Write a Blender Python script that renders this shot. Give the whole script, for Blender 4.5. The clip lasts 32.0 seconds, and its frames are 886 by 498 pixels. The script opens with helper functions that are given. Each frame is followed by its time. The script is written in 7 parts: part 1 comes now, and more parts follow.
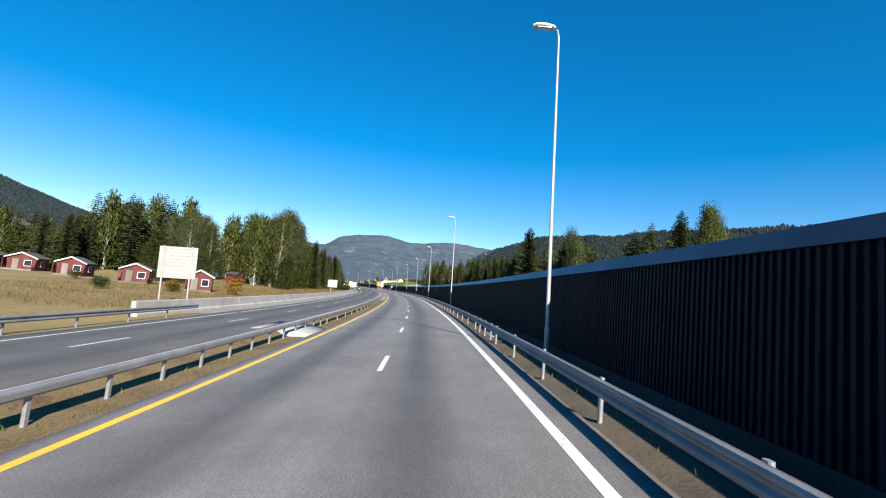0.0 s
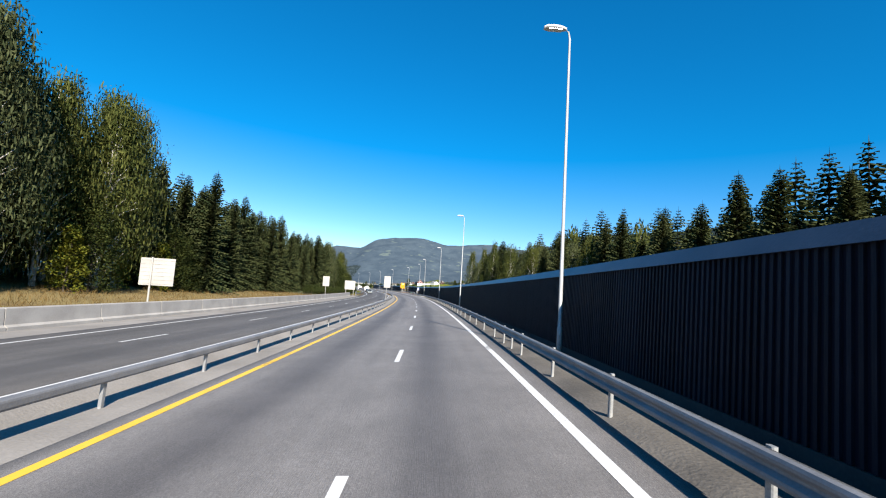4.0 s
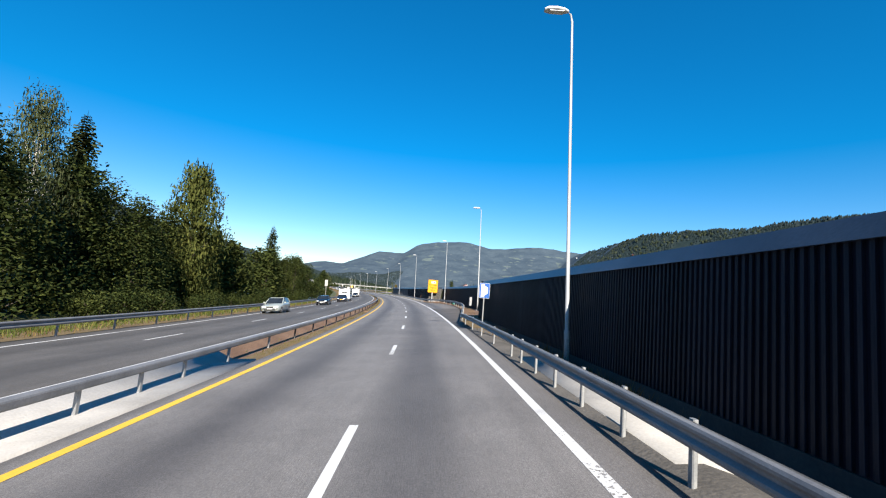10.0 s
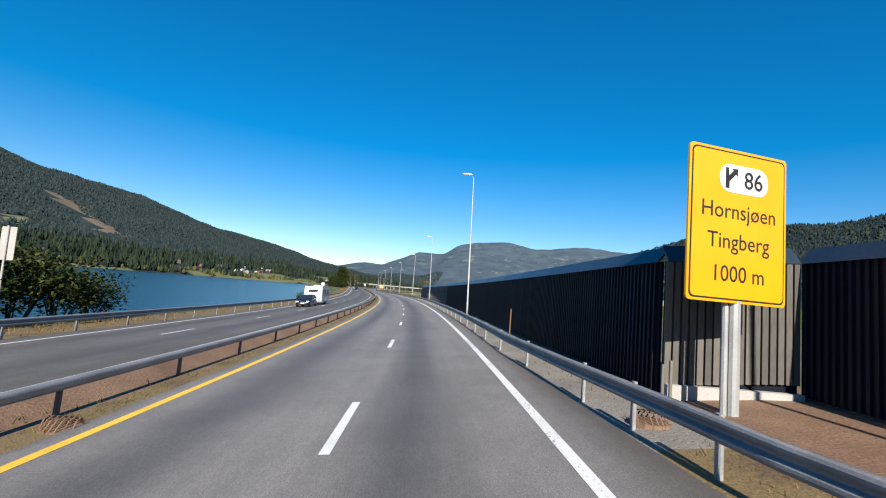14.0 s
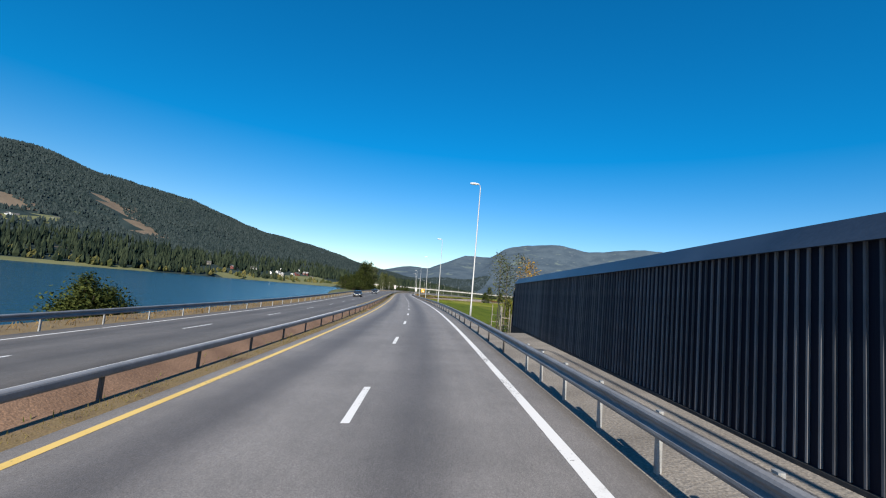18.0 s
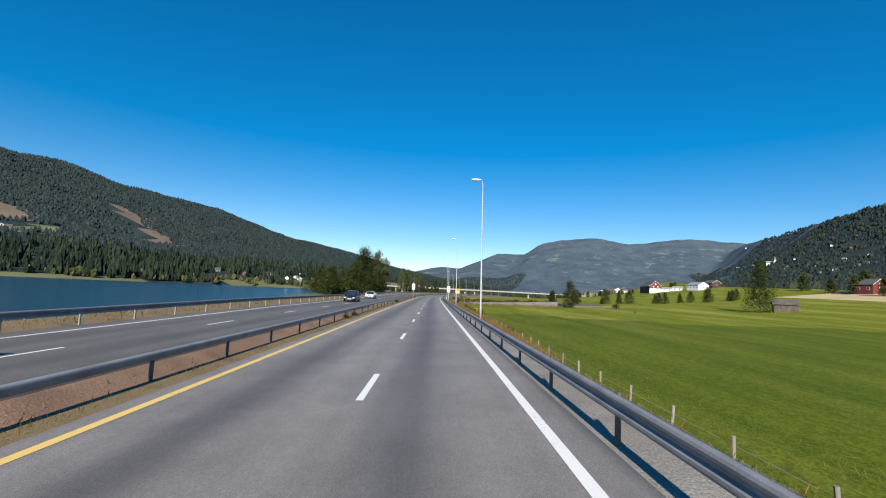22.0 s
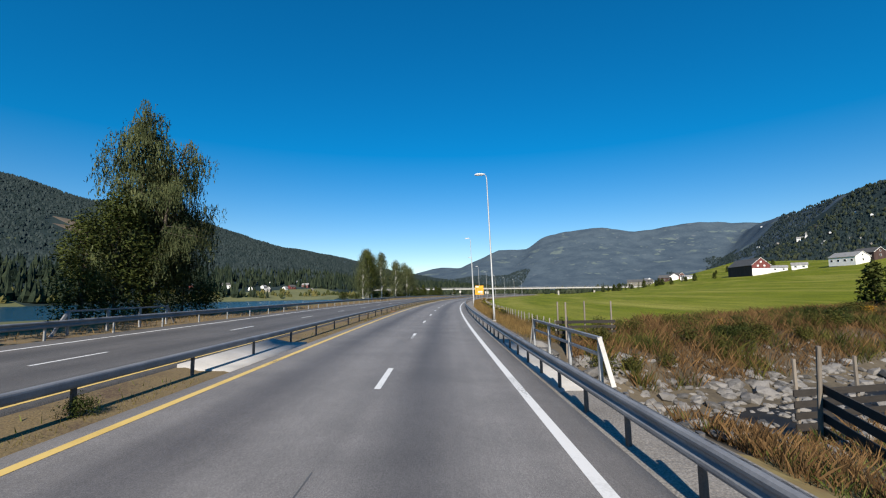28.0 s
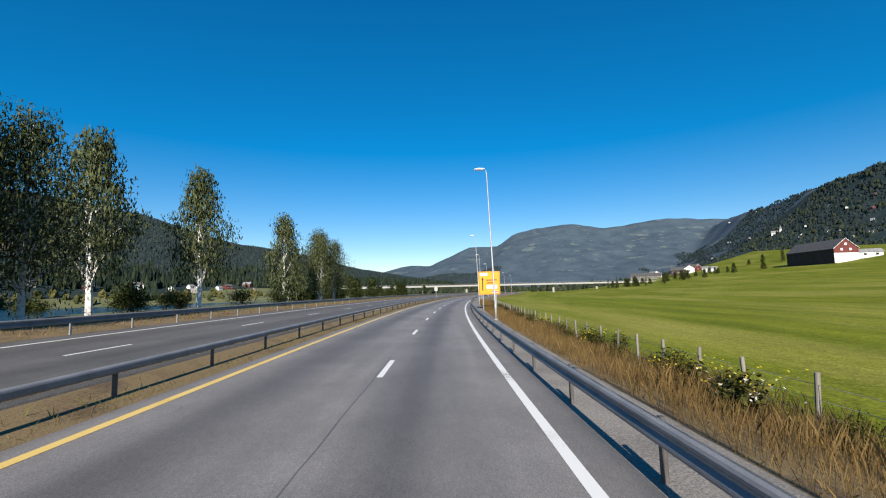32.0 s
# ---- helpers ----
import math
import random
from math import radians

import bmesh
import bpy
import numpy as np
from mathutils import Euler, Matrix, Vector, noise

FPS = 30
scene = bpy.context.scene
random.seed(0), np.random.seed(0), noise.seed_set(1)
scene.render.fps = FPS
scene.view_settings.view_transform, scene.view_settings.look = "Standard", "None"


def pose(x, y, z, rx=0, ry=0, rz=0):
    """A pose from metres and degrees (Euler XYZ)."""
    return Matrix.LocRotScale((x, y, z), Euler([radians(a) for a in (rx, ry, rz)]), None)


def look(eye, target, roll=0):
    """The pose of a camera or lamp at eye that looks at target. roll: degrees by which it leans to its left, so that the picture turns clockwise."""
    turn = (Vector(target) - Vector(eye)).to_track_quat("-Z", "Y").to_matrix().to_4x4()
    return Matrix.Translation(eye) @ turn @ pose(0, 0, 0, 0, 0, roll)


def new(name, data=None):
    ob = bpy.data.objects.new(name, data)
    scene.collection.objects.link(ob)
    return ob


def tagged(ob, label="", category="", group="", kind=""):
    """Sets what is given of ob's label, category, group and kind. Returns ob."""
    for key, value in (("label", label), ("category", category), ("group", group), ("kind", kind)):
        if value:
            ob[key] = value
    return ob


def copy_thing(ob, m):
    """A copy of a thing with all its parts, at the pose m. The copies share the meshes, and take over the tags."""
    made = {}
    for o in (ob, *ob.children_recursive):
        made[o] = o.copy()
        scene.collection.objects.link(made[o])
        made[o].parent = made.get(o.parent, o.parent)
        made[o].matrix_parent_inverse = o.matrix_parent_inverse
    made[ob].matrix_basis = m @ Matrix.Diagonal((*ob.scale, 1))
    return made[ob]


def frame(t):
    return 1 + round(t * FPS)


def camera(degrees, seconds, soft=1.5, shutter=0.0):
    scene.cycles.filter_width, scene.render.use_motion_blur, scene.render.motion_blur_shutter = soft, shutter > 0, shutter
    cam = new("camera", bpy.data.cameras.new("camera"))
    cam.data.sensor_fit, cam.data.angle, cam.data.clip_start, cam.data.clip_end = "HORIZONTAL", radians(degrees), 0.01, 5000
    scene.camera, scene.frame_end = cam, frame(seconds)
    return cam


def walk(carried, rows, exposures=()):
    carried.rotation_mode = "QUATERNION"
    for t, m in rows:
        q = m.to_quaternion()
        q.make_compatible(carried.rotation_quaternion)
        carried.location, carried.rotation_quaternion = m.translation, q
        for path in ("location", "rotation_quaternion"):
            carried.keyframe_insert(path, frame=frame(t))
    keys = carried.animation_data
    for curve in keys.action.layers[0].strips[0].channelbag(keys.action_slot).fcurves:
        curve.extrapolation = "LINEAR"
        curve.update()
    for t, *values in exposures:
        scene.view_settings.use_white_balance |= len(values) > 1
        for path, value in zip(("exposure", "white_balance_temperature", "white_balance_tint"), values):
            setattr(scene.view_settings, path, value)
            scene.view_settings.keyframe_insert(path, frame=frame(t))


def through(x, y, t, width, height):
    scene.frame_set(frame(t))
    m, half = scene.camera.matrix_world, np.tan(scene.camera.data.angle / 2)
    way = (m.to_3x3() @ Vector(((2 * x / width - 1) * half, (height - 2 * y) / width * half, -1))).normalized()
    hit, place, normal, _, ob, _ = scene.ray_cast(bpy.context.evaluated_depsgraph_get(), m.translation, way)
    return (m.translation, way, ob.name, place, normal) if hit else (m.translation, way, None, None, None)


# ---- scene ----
cam = camera(90.14, 32.0, soft=1.15)
PATH = [
    (0.0, 1.127, -1.144, 2.417, 95.626, -5.369, -5.384),
    (0.5, 1.835, 10.599, 2.415, 95.678, -5.322, -4.707),
    (1.0, 2.399, 22.352, 2.412, 95.604, -5.256, -3.921),
    (1.5, 2.831, 34.119, 2.408, 95.797, -5.191, -3.458),
    (2.0, 3.131, 45.899, 2.404, 95.733, -5.148, -2.669),
    (2.5, 3.308, 57.692, 2.4, 95.648, -5.137, -1.89),
    (3.0, 3.381, 69.5, 2.397, 95.702, -5.148, -1.324),
    (3.5, 3.354, 81.322, 2.393, 95.67, -5.157, -0.98),
    (4.0, 3.24, 93.157, 2.39, 95.636, -5.136, -0.636),
    (4.5, 3.053, 105.001, 2.389, 95.739, -5.09, -0.486),
    (5.0, 2.797, 116.851, 2.39, 95.81, -5.029, -0.224),
    (5.5, 2.464, 128.698, 2.391, 95.826, -4.964, 0.197),
    (6.0, 2.05, 140.535, 2.392, 95.814, -4.899, 0.702),
    (6.5, 1.553, 152.353, 2.393, 95.808, -4.837, 1.233),
    (7.0, 0.972, 164.145, 2.394, 95.768, -4.787, 1.714),
    (7.5, 0.304, 175.906, 2.395, 95.613, -4.764, 2.15),
    (8.0, -0.449, 187.649, 2.395, 95.787, -4.746, 2.586),
    (8.5, -1.299, 199.392, 2.397, 95.754, -4.728, 2.912),
    (9.0, -2.3, 211.146, 2.398, 95.69, -4.702, 3.573),
    (9.5, -3.459, 222.917, 2.399, 95.758, -4.666, 4.234),
    (10.0, -4.776, 234.697, 2.402, 95.909, -4.622, 5.116),
    (10.5, -6.252, 246.47, 2.404, 95.623, -4.598, 6.004),
    (11.0, -7.877, 258.223, 2.406, 95.798, -4.605, 6.66),
    (11.5, -9.647, 269.946, 2.407, 95.745, -4.642, 7.367),
    (12.0, -11.559, 281.633, 2.409, 95.712, -4.699, 7.842),
    (12.5, -13.603, 293.282, 2.41, 95.893, -4.761, 8.434),
    (13.0, -15.757, 304.89, 2.413, 95.601, -4.818, 9.246),
    (13.5, -18.013, 316.458, 2.417, 95.765, -4.869, 9.791),
    (14.0, -20.391, 327.989, 2.421, 95.7, -4.93, 10.341),
    (14.5, -22.911, 339.486, 2.424, 95.832, -5.005, 10.91),
    (15.0, -25.596, 350.95, 2.425, 96.091, -5.088, 11.584),
    (15.5, -28.444, 362.385, 2.426, 96.314, -5.174, 12.322),
    (16.0, -31.453, 373.798, 2.427, 96.379, -5.26, 13.159),
    (16.5, -34.624, 385.192, 2.428, 96.167, -5.348, 14.07),
    (17.0, -37.941, 396.577, 2.428, 95.817, -5.435, 14.966),
    (17.5, -41.395, 407.959, 2.424, 95.949, -5.325, 15.689),
    (18.0, -44.985, 419.321, 2.418, 95.757, -5.217, 16.299),
    (18.5, -48.697, 430.644, 2.413, 95.686, -5.113, 16.789),
    (19.0, -52.5, 441.914, 2.41, 95.734, -5.025, 17.173),
    (19.5, -56.375, 453.121, 2.408, 95.677, -4.963, 17.77),
    (20.0, -60.33, 464.265, 2.408, 95.848, -4.916, 18.261),
    (20.5, -64.381, 475.343, 2.405, 95.687, -4.76, 18.863),
    (21.0, -68.505, 486.366, 2.393, 95.576, -4.27, 19.482),
    (21.5, -72.716, 497.342, 2.378, 95.538, -3.677, 20.165),
    (22.0, -77.007, 508.295, 2.363, 95.547, -3.015, 20.524),
    (22.5, -81.368, 519.254, 2.348, 95.453, -2.333, 20.771),
    (23.0, -85.763, 530.252, 2.334, 95.489, -1.651, 20.594),
    (23.5, -90.179, 541.318, 2.319, 95.276, -0.968, 20.923),
    (24.0, -94.616, 552.425, 2.31, 95.387, -0.461, 20.927),
    (24.5, -99.072, 563.545, 2.306, 95.592, -0.147, 20.923),
    (25.0, -103.514, 574.655, 2.301, 95.794, 0.114, 20.914),
    (25.5, -107.924, 585.739, 2.297, 95.812, 0.295, 20.896),
    (26.0, -112.305, 596.796, 2.292, 95.743, 0.423, 20.833),
    (26.5, -116.664, 607.828, 2.287, 95.665, 0.537, 20.749),
    (27.0, -120.988, 618.845, 2.282, 95.628, 0.652, 20.614),
    (27.5, -125.278, 629.857, 2.279, 95.683, 0.688, 20.576),
    (28.0, -129.538, 640.867, 2.276, 95.769, 0.664, 20.64),
    (28.5, -133.777, 651.88, 2.274, 95.659, 0.574, 20.636),
    (29.0, -137.959, 662.908, 2.272, 95.764, 0.44, 20.197),
    (29.5, -142.057, 673.98, 2.27, 95.634, 0.325, 19.539),
    (30.0, -146.057, 685.107, 2.267, 95.315, 0.328, 19.113),
    (30.5, -149.948, 696.297, 2.264, 95.223, 0.506, 18.459),
    (31.0, -153.723, 707.544, 2.26, 95.589, 0.787, 17.708),
    (31.5, -157.377, 718.843, 2.256, 95.613, 1.084, 16.957),
    (32.0, -160.926, 730.182, 2.253, 95.532, 1.31, 16.747),
]
walk(cam, [(r[0], pose(*r[1:])) for r in PATH], exposures=[(t, e, 6700, 11) for t, e in ((0, 1.17), (3, 1.25), (8, 1.25), (10.5, 1.16), (13, 1.01), (15, 0.95), (20, 0.87), (25, 0.78), (28, 0.72), (32, 0.79))])

import collections

# ---- sun, sky, exposure ----
SUN_AZ, SUN_EL = 195.7, 31.5      # degrees: turned to the left from +y, and above the horizon
sun_way = Vector((-math.sin(radians(SUN_AZ)) * math.cos(radians(SUN_EL)), math.cos(radians(SUN_AZ)) * math.cos(radians(SUN_EL)), math.sin(radians(SUN_EL))))
sun = new("sun", bpy.data.lights.new("sun", "SUN"))
sun.data.energy, sun.data.angle, sun.data.color = 4.4, radians(0.53), (1.0, 0.93, 0.82)
sun.matrix_world = look((0, 0, 300), Vector((0, 0, 300)) - sun_way)
world = bpy.data.worlds.new("sky")
scene.world = world
world.use_nodes = True
wn = world.node_tree.nodes
sky = wn.new("ShaderNodeTexSky")
sky.sky_type, sky.sun_disc = "NISHITA", False
sky.sun_elevation, sky.sun_rotation = radians(SUN_EL), radians(-SUN_AZ)
sky.altitude, sky.air_density, sky.dust_density, sky.ozone_density = 700, 1.0, 0.0, 3.0
wn["Background"].inputs["Strength"].default_value = 0.095
deep = wn.new("ShaderNodeHueSaturation")      # a very clear, deep blue autumn sky
deep.inputs["Saturation"].default_value, deep.inputs["Hue"].default_value = 1.48, 0.505
world.node_tree.links.new(sky.outputs["Color"], deep.inputs["Color"])
even = wn.new("ShaderNodeGamma")      # and even from the zenith down to the hills
even.inputs["Gamma"].default_value = 0.87
world.node_tree.links.new(deep.outputs["Color"], even.inputs["Color"])
world.node_tree.links.new(even.outputs["Color"], wn["Background"].inputs["Color"])

# ---- materials ----
def ramp_mat(name, dark, light, rough=0.85, scale=3.0, detail=6.0, bump=0.0, fine=60.0, metal=0.0, stretch=(1, 1, 1), island=0.0, objvar=0.0, coords="Object", spec=0.5, lo=0.35, hi=0.65, third=None):
    """Two colours mixed by noise at two scales, with fine relief."""
    m = bpy.data.materials.new(name)
    m.use_nodes = True
    n, l = m.node_tree.nodes, m.node_tree.links
    b = n["Principled BSDF"]
    b.inputs["Roughness"].default_value, b.inputs["Metallic"].default_value = rough, metal
    b.inputs["Specular IOR Level"].default_value = spec
    tc, mp = n.new("ShaderNodeTexCoord"), n.new("ShaderNodeMapping")
    mp.inputs["Scale"].default_value = stretch
    l.new(tc.outputs[coords], mp.inputs["Vector"])
    n1, n2 = n.new("ShaderNodeTexNoise"), n.new("ShaderNodeTexNoise")
    for t, s in ((n1, scale), (n2, fine)):
        t.inputs["Scale"].default_value, t.inputs["Detail"].default_value = s, detail
        l.new(mp.outputs["Vector"], t.inputs["Vector"])
    mix = n.new("ShaderNodeMath")
    mix.operation = "MULTIPLY_ADD"
    mix.inputs[1].default_value = 0.35
    l.new(n2.outputs["Fac"], mix.inputs[0])
    half = n.new("ShaderNodeMath")
    half.operation = "MULTIPLY"
    half.inputs[1].default_value = 0.65
    l.new(n1.outputs["Fac"], half.inputs[0])
    l.new(half.outputs[0], mix.inputs[2])
    fac = mix.outputs[0]
    for kind, amount in (("island", island), ("obj", objvar)):
        if amount:
            g = n.new("ShaderNodeNewGeometry") if kind == "island" else n.new("ShaderNodeObjectInfo")
            a = n.new("ShaderNodeMath")
            a.operation = "MULTIPLY_ADD"
            a.inputs[1].default_value = amount
            l.new(g.outputs["Random Per Island" if kind == "island" else "Random"], a.inputs[0])
            sub = n.new("ShaderNodeMath")
            sub.operation = "SUBTRACT"
            sub.inputs[1].default_value = amount / 2
            l.new(fac, sub.inputs[0])
            l.new(sub.outputs[0], a.inputs[2])
            fac = a.outputs[0]
    r = n.new("ShaderNodeValToRGB")
    r.color_ramp.elements[0].position, r.color_ramp.elements[1].position = lo, hi
    r.color_ramp.elements[0].color, r.color_ramp.elements[1].color = (*dark, 1), (*light, 1)
    if third:
        e = r.color_ramp.elements.new((lo + hi) / 2)
        e.color = (*third, 1)
    l.new(fac, r.inputs["Fac"])
    l.new(r.outputs["Color"], b.inputs["Base Color"])
    if bump:
        bp = n.new("ShaderNodeBump")
        bp.inputs["Strength"].default_value, bp.inputs["Distance"].default_value = bump, 0.02
        l.new(n2.outputs["Fac"], bp.inputs["Height"])
        l.new(bp.outputs["Normal"], b.inputs["Normal"])
    return m


def leaf_mat(name, dark, light, through=0.25):
    """Leaves: a colour of its own for every leaf clump, with some light passing through."""
    m = ramp_mat(name, dark, light, rough=0.85, scale=0.5, fine=4.0, island=0.5, objvar=0.15, lo=0.3, hi=0.75, spec=0.08)
    n, l = m.node_tree.nodes, m.node_tree.links
    b, out = n["Principled BSDF"], n["Material Output"]
    tr, mx = n.new("ShaderNodeBsdfTranslucent"), n.new("ShaderNodeMixShader")
    mx.inputs[0].default_value = through
    col = b.inputs["Base Color"].links[0].from_socket
    l.new(col, tr.inputs["Color"])
    l.new(b.outputs[0], mx.inputs[1])
    l.new(tr.outputs[0], mx.inputs[2])
    l.new(mx.outputs[0], out.inputs["Surface"])
    return m


M_asphalt = ramp_mat("asphalt", (0.154, 0.144, 0.136), (0.219, 0.205, 0.193), 0.72, 0.9, 8, 0.5, 45.0, coords="UV", stretch=(0.06, 1.6, 1), lo=0.3, hi=0.7)
M_asphalt_old = ramp_mat("asphalt_old", (0.085, 0.081, 0.077), (0.131, 0.123, 0.117), 0.8, 0.9, 8, 0.5, 45.0, coords="UV", stretch=(0.06, 1.6, 1), lo=0.3, hi=0.7)
M_asphalt_lay = ramp_mat("asphalt_layby", (0.072, 0.065, 0.06), (0.113, 0.102, 0.095), 0.85, 0.4, 8, 0.5, 40.0)


def wear_bands(m, centre, period, amount):
    """Dark worn strips along the lanes, between the paler wheel tracks."""
    n, l = m.node_tree.nodes, m.node_tree.links
    b = n["Principled BSDF"]
    col = b.inputs["Base Color"].links[0].from_socket
    tc, sp, nz = n.new("ShaderNodeTexCoord"), n.new("ShaderNodeSeparateXYZ"), n.new("ShaderNodeTexNoise")
    mp = n.new("ShaderNodeMapping")
    mp.inputs["Scale"].default_value = (0.03, 0.5, 1)
    l.new(tc.outputs["UV"], mp.inputs["Vector"])
    nz.inputs["Scale"].default_value, nz.inputs["Detail"].default_value = 1.0, 4
    l.new(mp.outputs["Vector"], nz.inputs["Vector"])
    l.new(tc.outputs["UV"], sp.inputs["Vector"])

    def node(op, a, second):
        q = n.new("ShaderNodeMath")
        q.operation = op
        for k, v in enumerate((a, second)):
            if isinstance(v, (int, float)):
                q.inputs[k].default_value = v
            elif v is not None:
                l.new(v, q.inputs[k])
        return q.outputs[0]
    wob = node("MULTIPLY_ADD", nz.outputs["Fac"], 0.7)
    ang = node("MULTIPLY", node("ADD", node("SUBTRACT", sp.outputs["Y"], centre + 0.35), wob), 2 * math.pi / period)
    wave = node("POWER", node("MULTIPLY", node("ADD", node("COSINE", ang, None), 1.0), 0.5), 2.2)
    mx = n.new("ShaderNodeMixRGB")
    mx.blend_type = "MULTIPLY"
    l.new(node("MULTIPLY", wave, amount), mx.inputs["Fac"])
    l.new(col, mx.inputs["Color1"])
    mx.inputs["Color2"].default_value = (0.45, 0.45, 0.47, 1)
    l.new(mx.outputs["Color"], b.inputs["Base Color"])


def speckle(m, scale, amount, coords="UV", low=0.38, high=0.62):
    """Fine grain: single stones and chippings that show in the surface."""
    n, l = m.node_tree.nodes, m.node_tree.links
    b = n["Principled BSDF"]
    col = b.inputs["Base Color"].links[0].from_socket
    tc, nz, r, mx = n.new("ShaderNodeTexCoord"), n.new("ShaderNodeTexNoise"), n.new("ShaderNodeMapRange"), n.new("ShaderNodeMixRGB")
    nz.inputs["Scale"].default_value, nz.inputs["Detail"].default_value, nz.inputs["Roughness"].default_value = scale, 3, 0.7
    r.inputs["From Min"].default_value, r.inputs["From Max"].default_value = low, high
    r.inputs["To Min"].default_value, r.inputs["To Max"].default_value = 1.0 - amount, 1.0 + amount
    l.new(tc.outputs[coords], nz.inputs["Vector"])
    l.new(nz.outputs["Fac"], r.inputs["Value"])
    mx.blend_type = "MULTIPLY"
    mx.inputs["Fac"].default_value = 1.0
    l.new(col, mx.inputs["Color1"])
    l.new(r.outputs["Result"], mx.inputs["Color2"])
    l.new(mx.outputs["Color"], b.inputs["Base Color"])


for _m in (M_asphalt, M_asphalt_old):
    speckle(_m, 70.0, 0.34)
    speckle(_m, 26.0, 0.17)
    speckle(_m, 7.0, 0.06)
    speckle(_m, 0.35, 0.1)
speckle(M_asphalt_lay, 50.0, 0.26)
speckle(M_asphalt_lay, 0.5, 0.12)
wear_bands(M_asphalt, 1.6, 3.6, 0.8)
wear_bands(M_asphalt_old, -12.0, 3.6, 0.5)
M_white = ramp_mat("white_road_paint", (0.48, 0.475, 0.455), (0.7, 0.695, 0.675), 0.6, 1.2, 8, 0.2, 25.0, lo=0.25, hi=0.45)
M_yellow_pale = ramp_mat("pale_yellow_road_paint", (0.55, 0.36, 0.085), (0.7, 0.49, 0.15), 0.6, 1.0, 8, 0.2, 25.0, lo=0.25, hi=0.5)
M_yellow = ramp_mat("yellow_road_paint", (0.62, 0.36, 0.04), (0.86, 0.52, 0.05), 0.6, 1.0, 8, 0.2, 25.0, lo=0.25, hi=0.5)


def worn(m, lo):
    """Paint worn through to the asphalt in flecks and chips."""
    n, l = m.node_tree.nodes, m.node_tree.links
    b, out = n["Principled BSDF"], n["Material Output"]
    tc, nz, big, add, r, tr, mx = (n.new("ShaderNode" + k) for k in ("TexCoord", "TexNoise", "TexNoise", "Math", "MapRange", "BsdfTransparent", "MixShader"))
    nz.inputs["Scale"].default_value, nz.inputs["Detail"].default_value, nz.inputs["Roughness"].default_value = 16.0, 5, 0.7
    big.inputs["Scale"].default_value, big.inputs["Detail"].default_value = 0.22, 3
    for t in (nz, big):
        l.new(tc.outputs["Object"], t.inputs["Vector"])
    add.operation = "ADD"
    l.new(nz.outputs["Fac"], add.inputs[0])
    l.new(big.outputs["Fac"], add.inputs[1])
    r.inputs["From Min"].default_value, r.inputs["From Max"].default_value = lo, lo + 0.05
    l.new(add.outputs[0], r.inputs["Value"])
    l.new(r.outputs["Result"], mx.inputs[0])
    l.new(tr.outputs[0], mx.inputs[1])
    l.new(b.outputs[0], mx.inputs[2])
    l.new(mx.outputs[0], out.inputs["Surface"])


worn(M_white, 0.775)
worn(M_yellow, 0.7)
worn(M_yellow_pale, 0.75)
M_steel = ramp_mat("galvanised_steel", (0.145, 0.15, 0.16), (0.265, 0.27, 0.28), 0.55, 1.5, 6, 0.1, 30.0, metal=0.12, spec=0.35, lo=0.3, hi=0.7)
M_post = ramp_mat("galvanised_post", (0.22, 0.23, 0.24), (0.42, 0.43, 0.43), 0.55, 3, 6, 0.1, 40.0, metal=0.4)
M_post_dark = ramp_mat("weathered_post", (0.06, 0.055, 0.052), (0.13, 0.12, 0.112), 0.65, 3, 6, 0.1, 40.0, metal=0.2)
M_pole = ramp_mat("lamp_pole_paint", (0.3, 0.31, 0.31), (0.45, 0.46, 0.46), 0.5, 1.0, 5, 0.05, 30.0, metal=0.3)
M_lamp = ramp_mat("lamp_housing", (0.45, 0.45, 0.46), (0.6, 0.6, 0.6), 0.45, 3, 4)
M_glass_lamp = ramp_mat("lamp_glass", (0.5, 0.52, 0.55), (0.65, 0.66, 0.68), 0.15, 3, 4)
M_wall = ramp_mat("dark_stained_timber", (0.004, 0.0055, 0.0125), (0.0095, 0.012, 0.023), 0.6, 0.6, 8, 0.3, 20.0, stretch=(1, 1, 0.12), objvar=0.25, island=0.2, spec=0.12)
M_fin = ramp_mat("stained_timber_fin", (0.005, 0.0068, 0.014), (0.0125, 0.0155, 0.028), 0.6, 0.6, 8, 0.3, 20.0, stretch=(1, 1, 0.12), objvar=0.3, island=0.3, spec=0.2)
# M_fin again, with the low sun's light put into a paler colour
M_fin_sun = ramp_mat("sunlit_timber_fin", (0.075, 0.078, 0.088), (0.19, 0.19, 0.2), 0.6, 0.6, 8, 0.3, 20.0, stretch=(1, 1, 0.12), objvar=0.3, island=0.3, spec=0.25)
M_cap = ramp_mat("wall_capping", (0.022, 0.034, 0.055), (0.045, 0.064, 0.095), 0.42, 0.6, 6, 0.15, 18.0, stretch=(1, 1, 1), metal=0.35)
M_pale = ramp_mat("weathered_grey_timber", (0.14, 0.128, 0.11), (0.26, 0.238, 0.205), 0.8, 1.0, 8, 0.3, 24.0, stretch=(1, 1, 0.15), objvar=0.3)
M_conc = ramp_mat("concrete", (0.3, 0.287, 0.267), (0.43, 0.412, 0.385), 0.88, 0.8, 8, 0.3, 22.0)
M_deck = ramp_mat("pale_concrete_deck", (0.28, 0.275, 0.265), (0.42, 0.41, 0.395), 0.85, 0.8, 8, 0.3, 22.0)
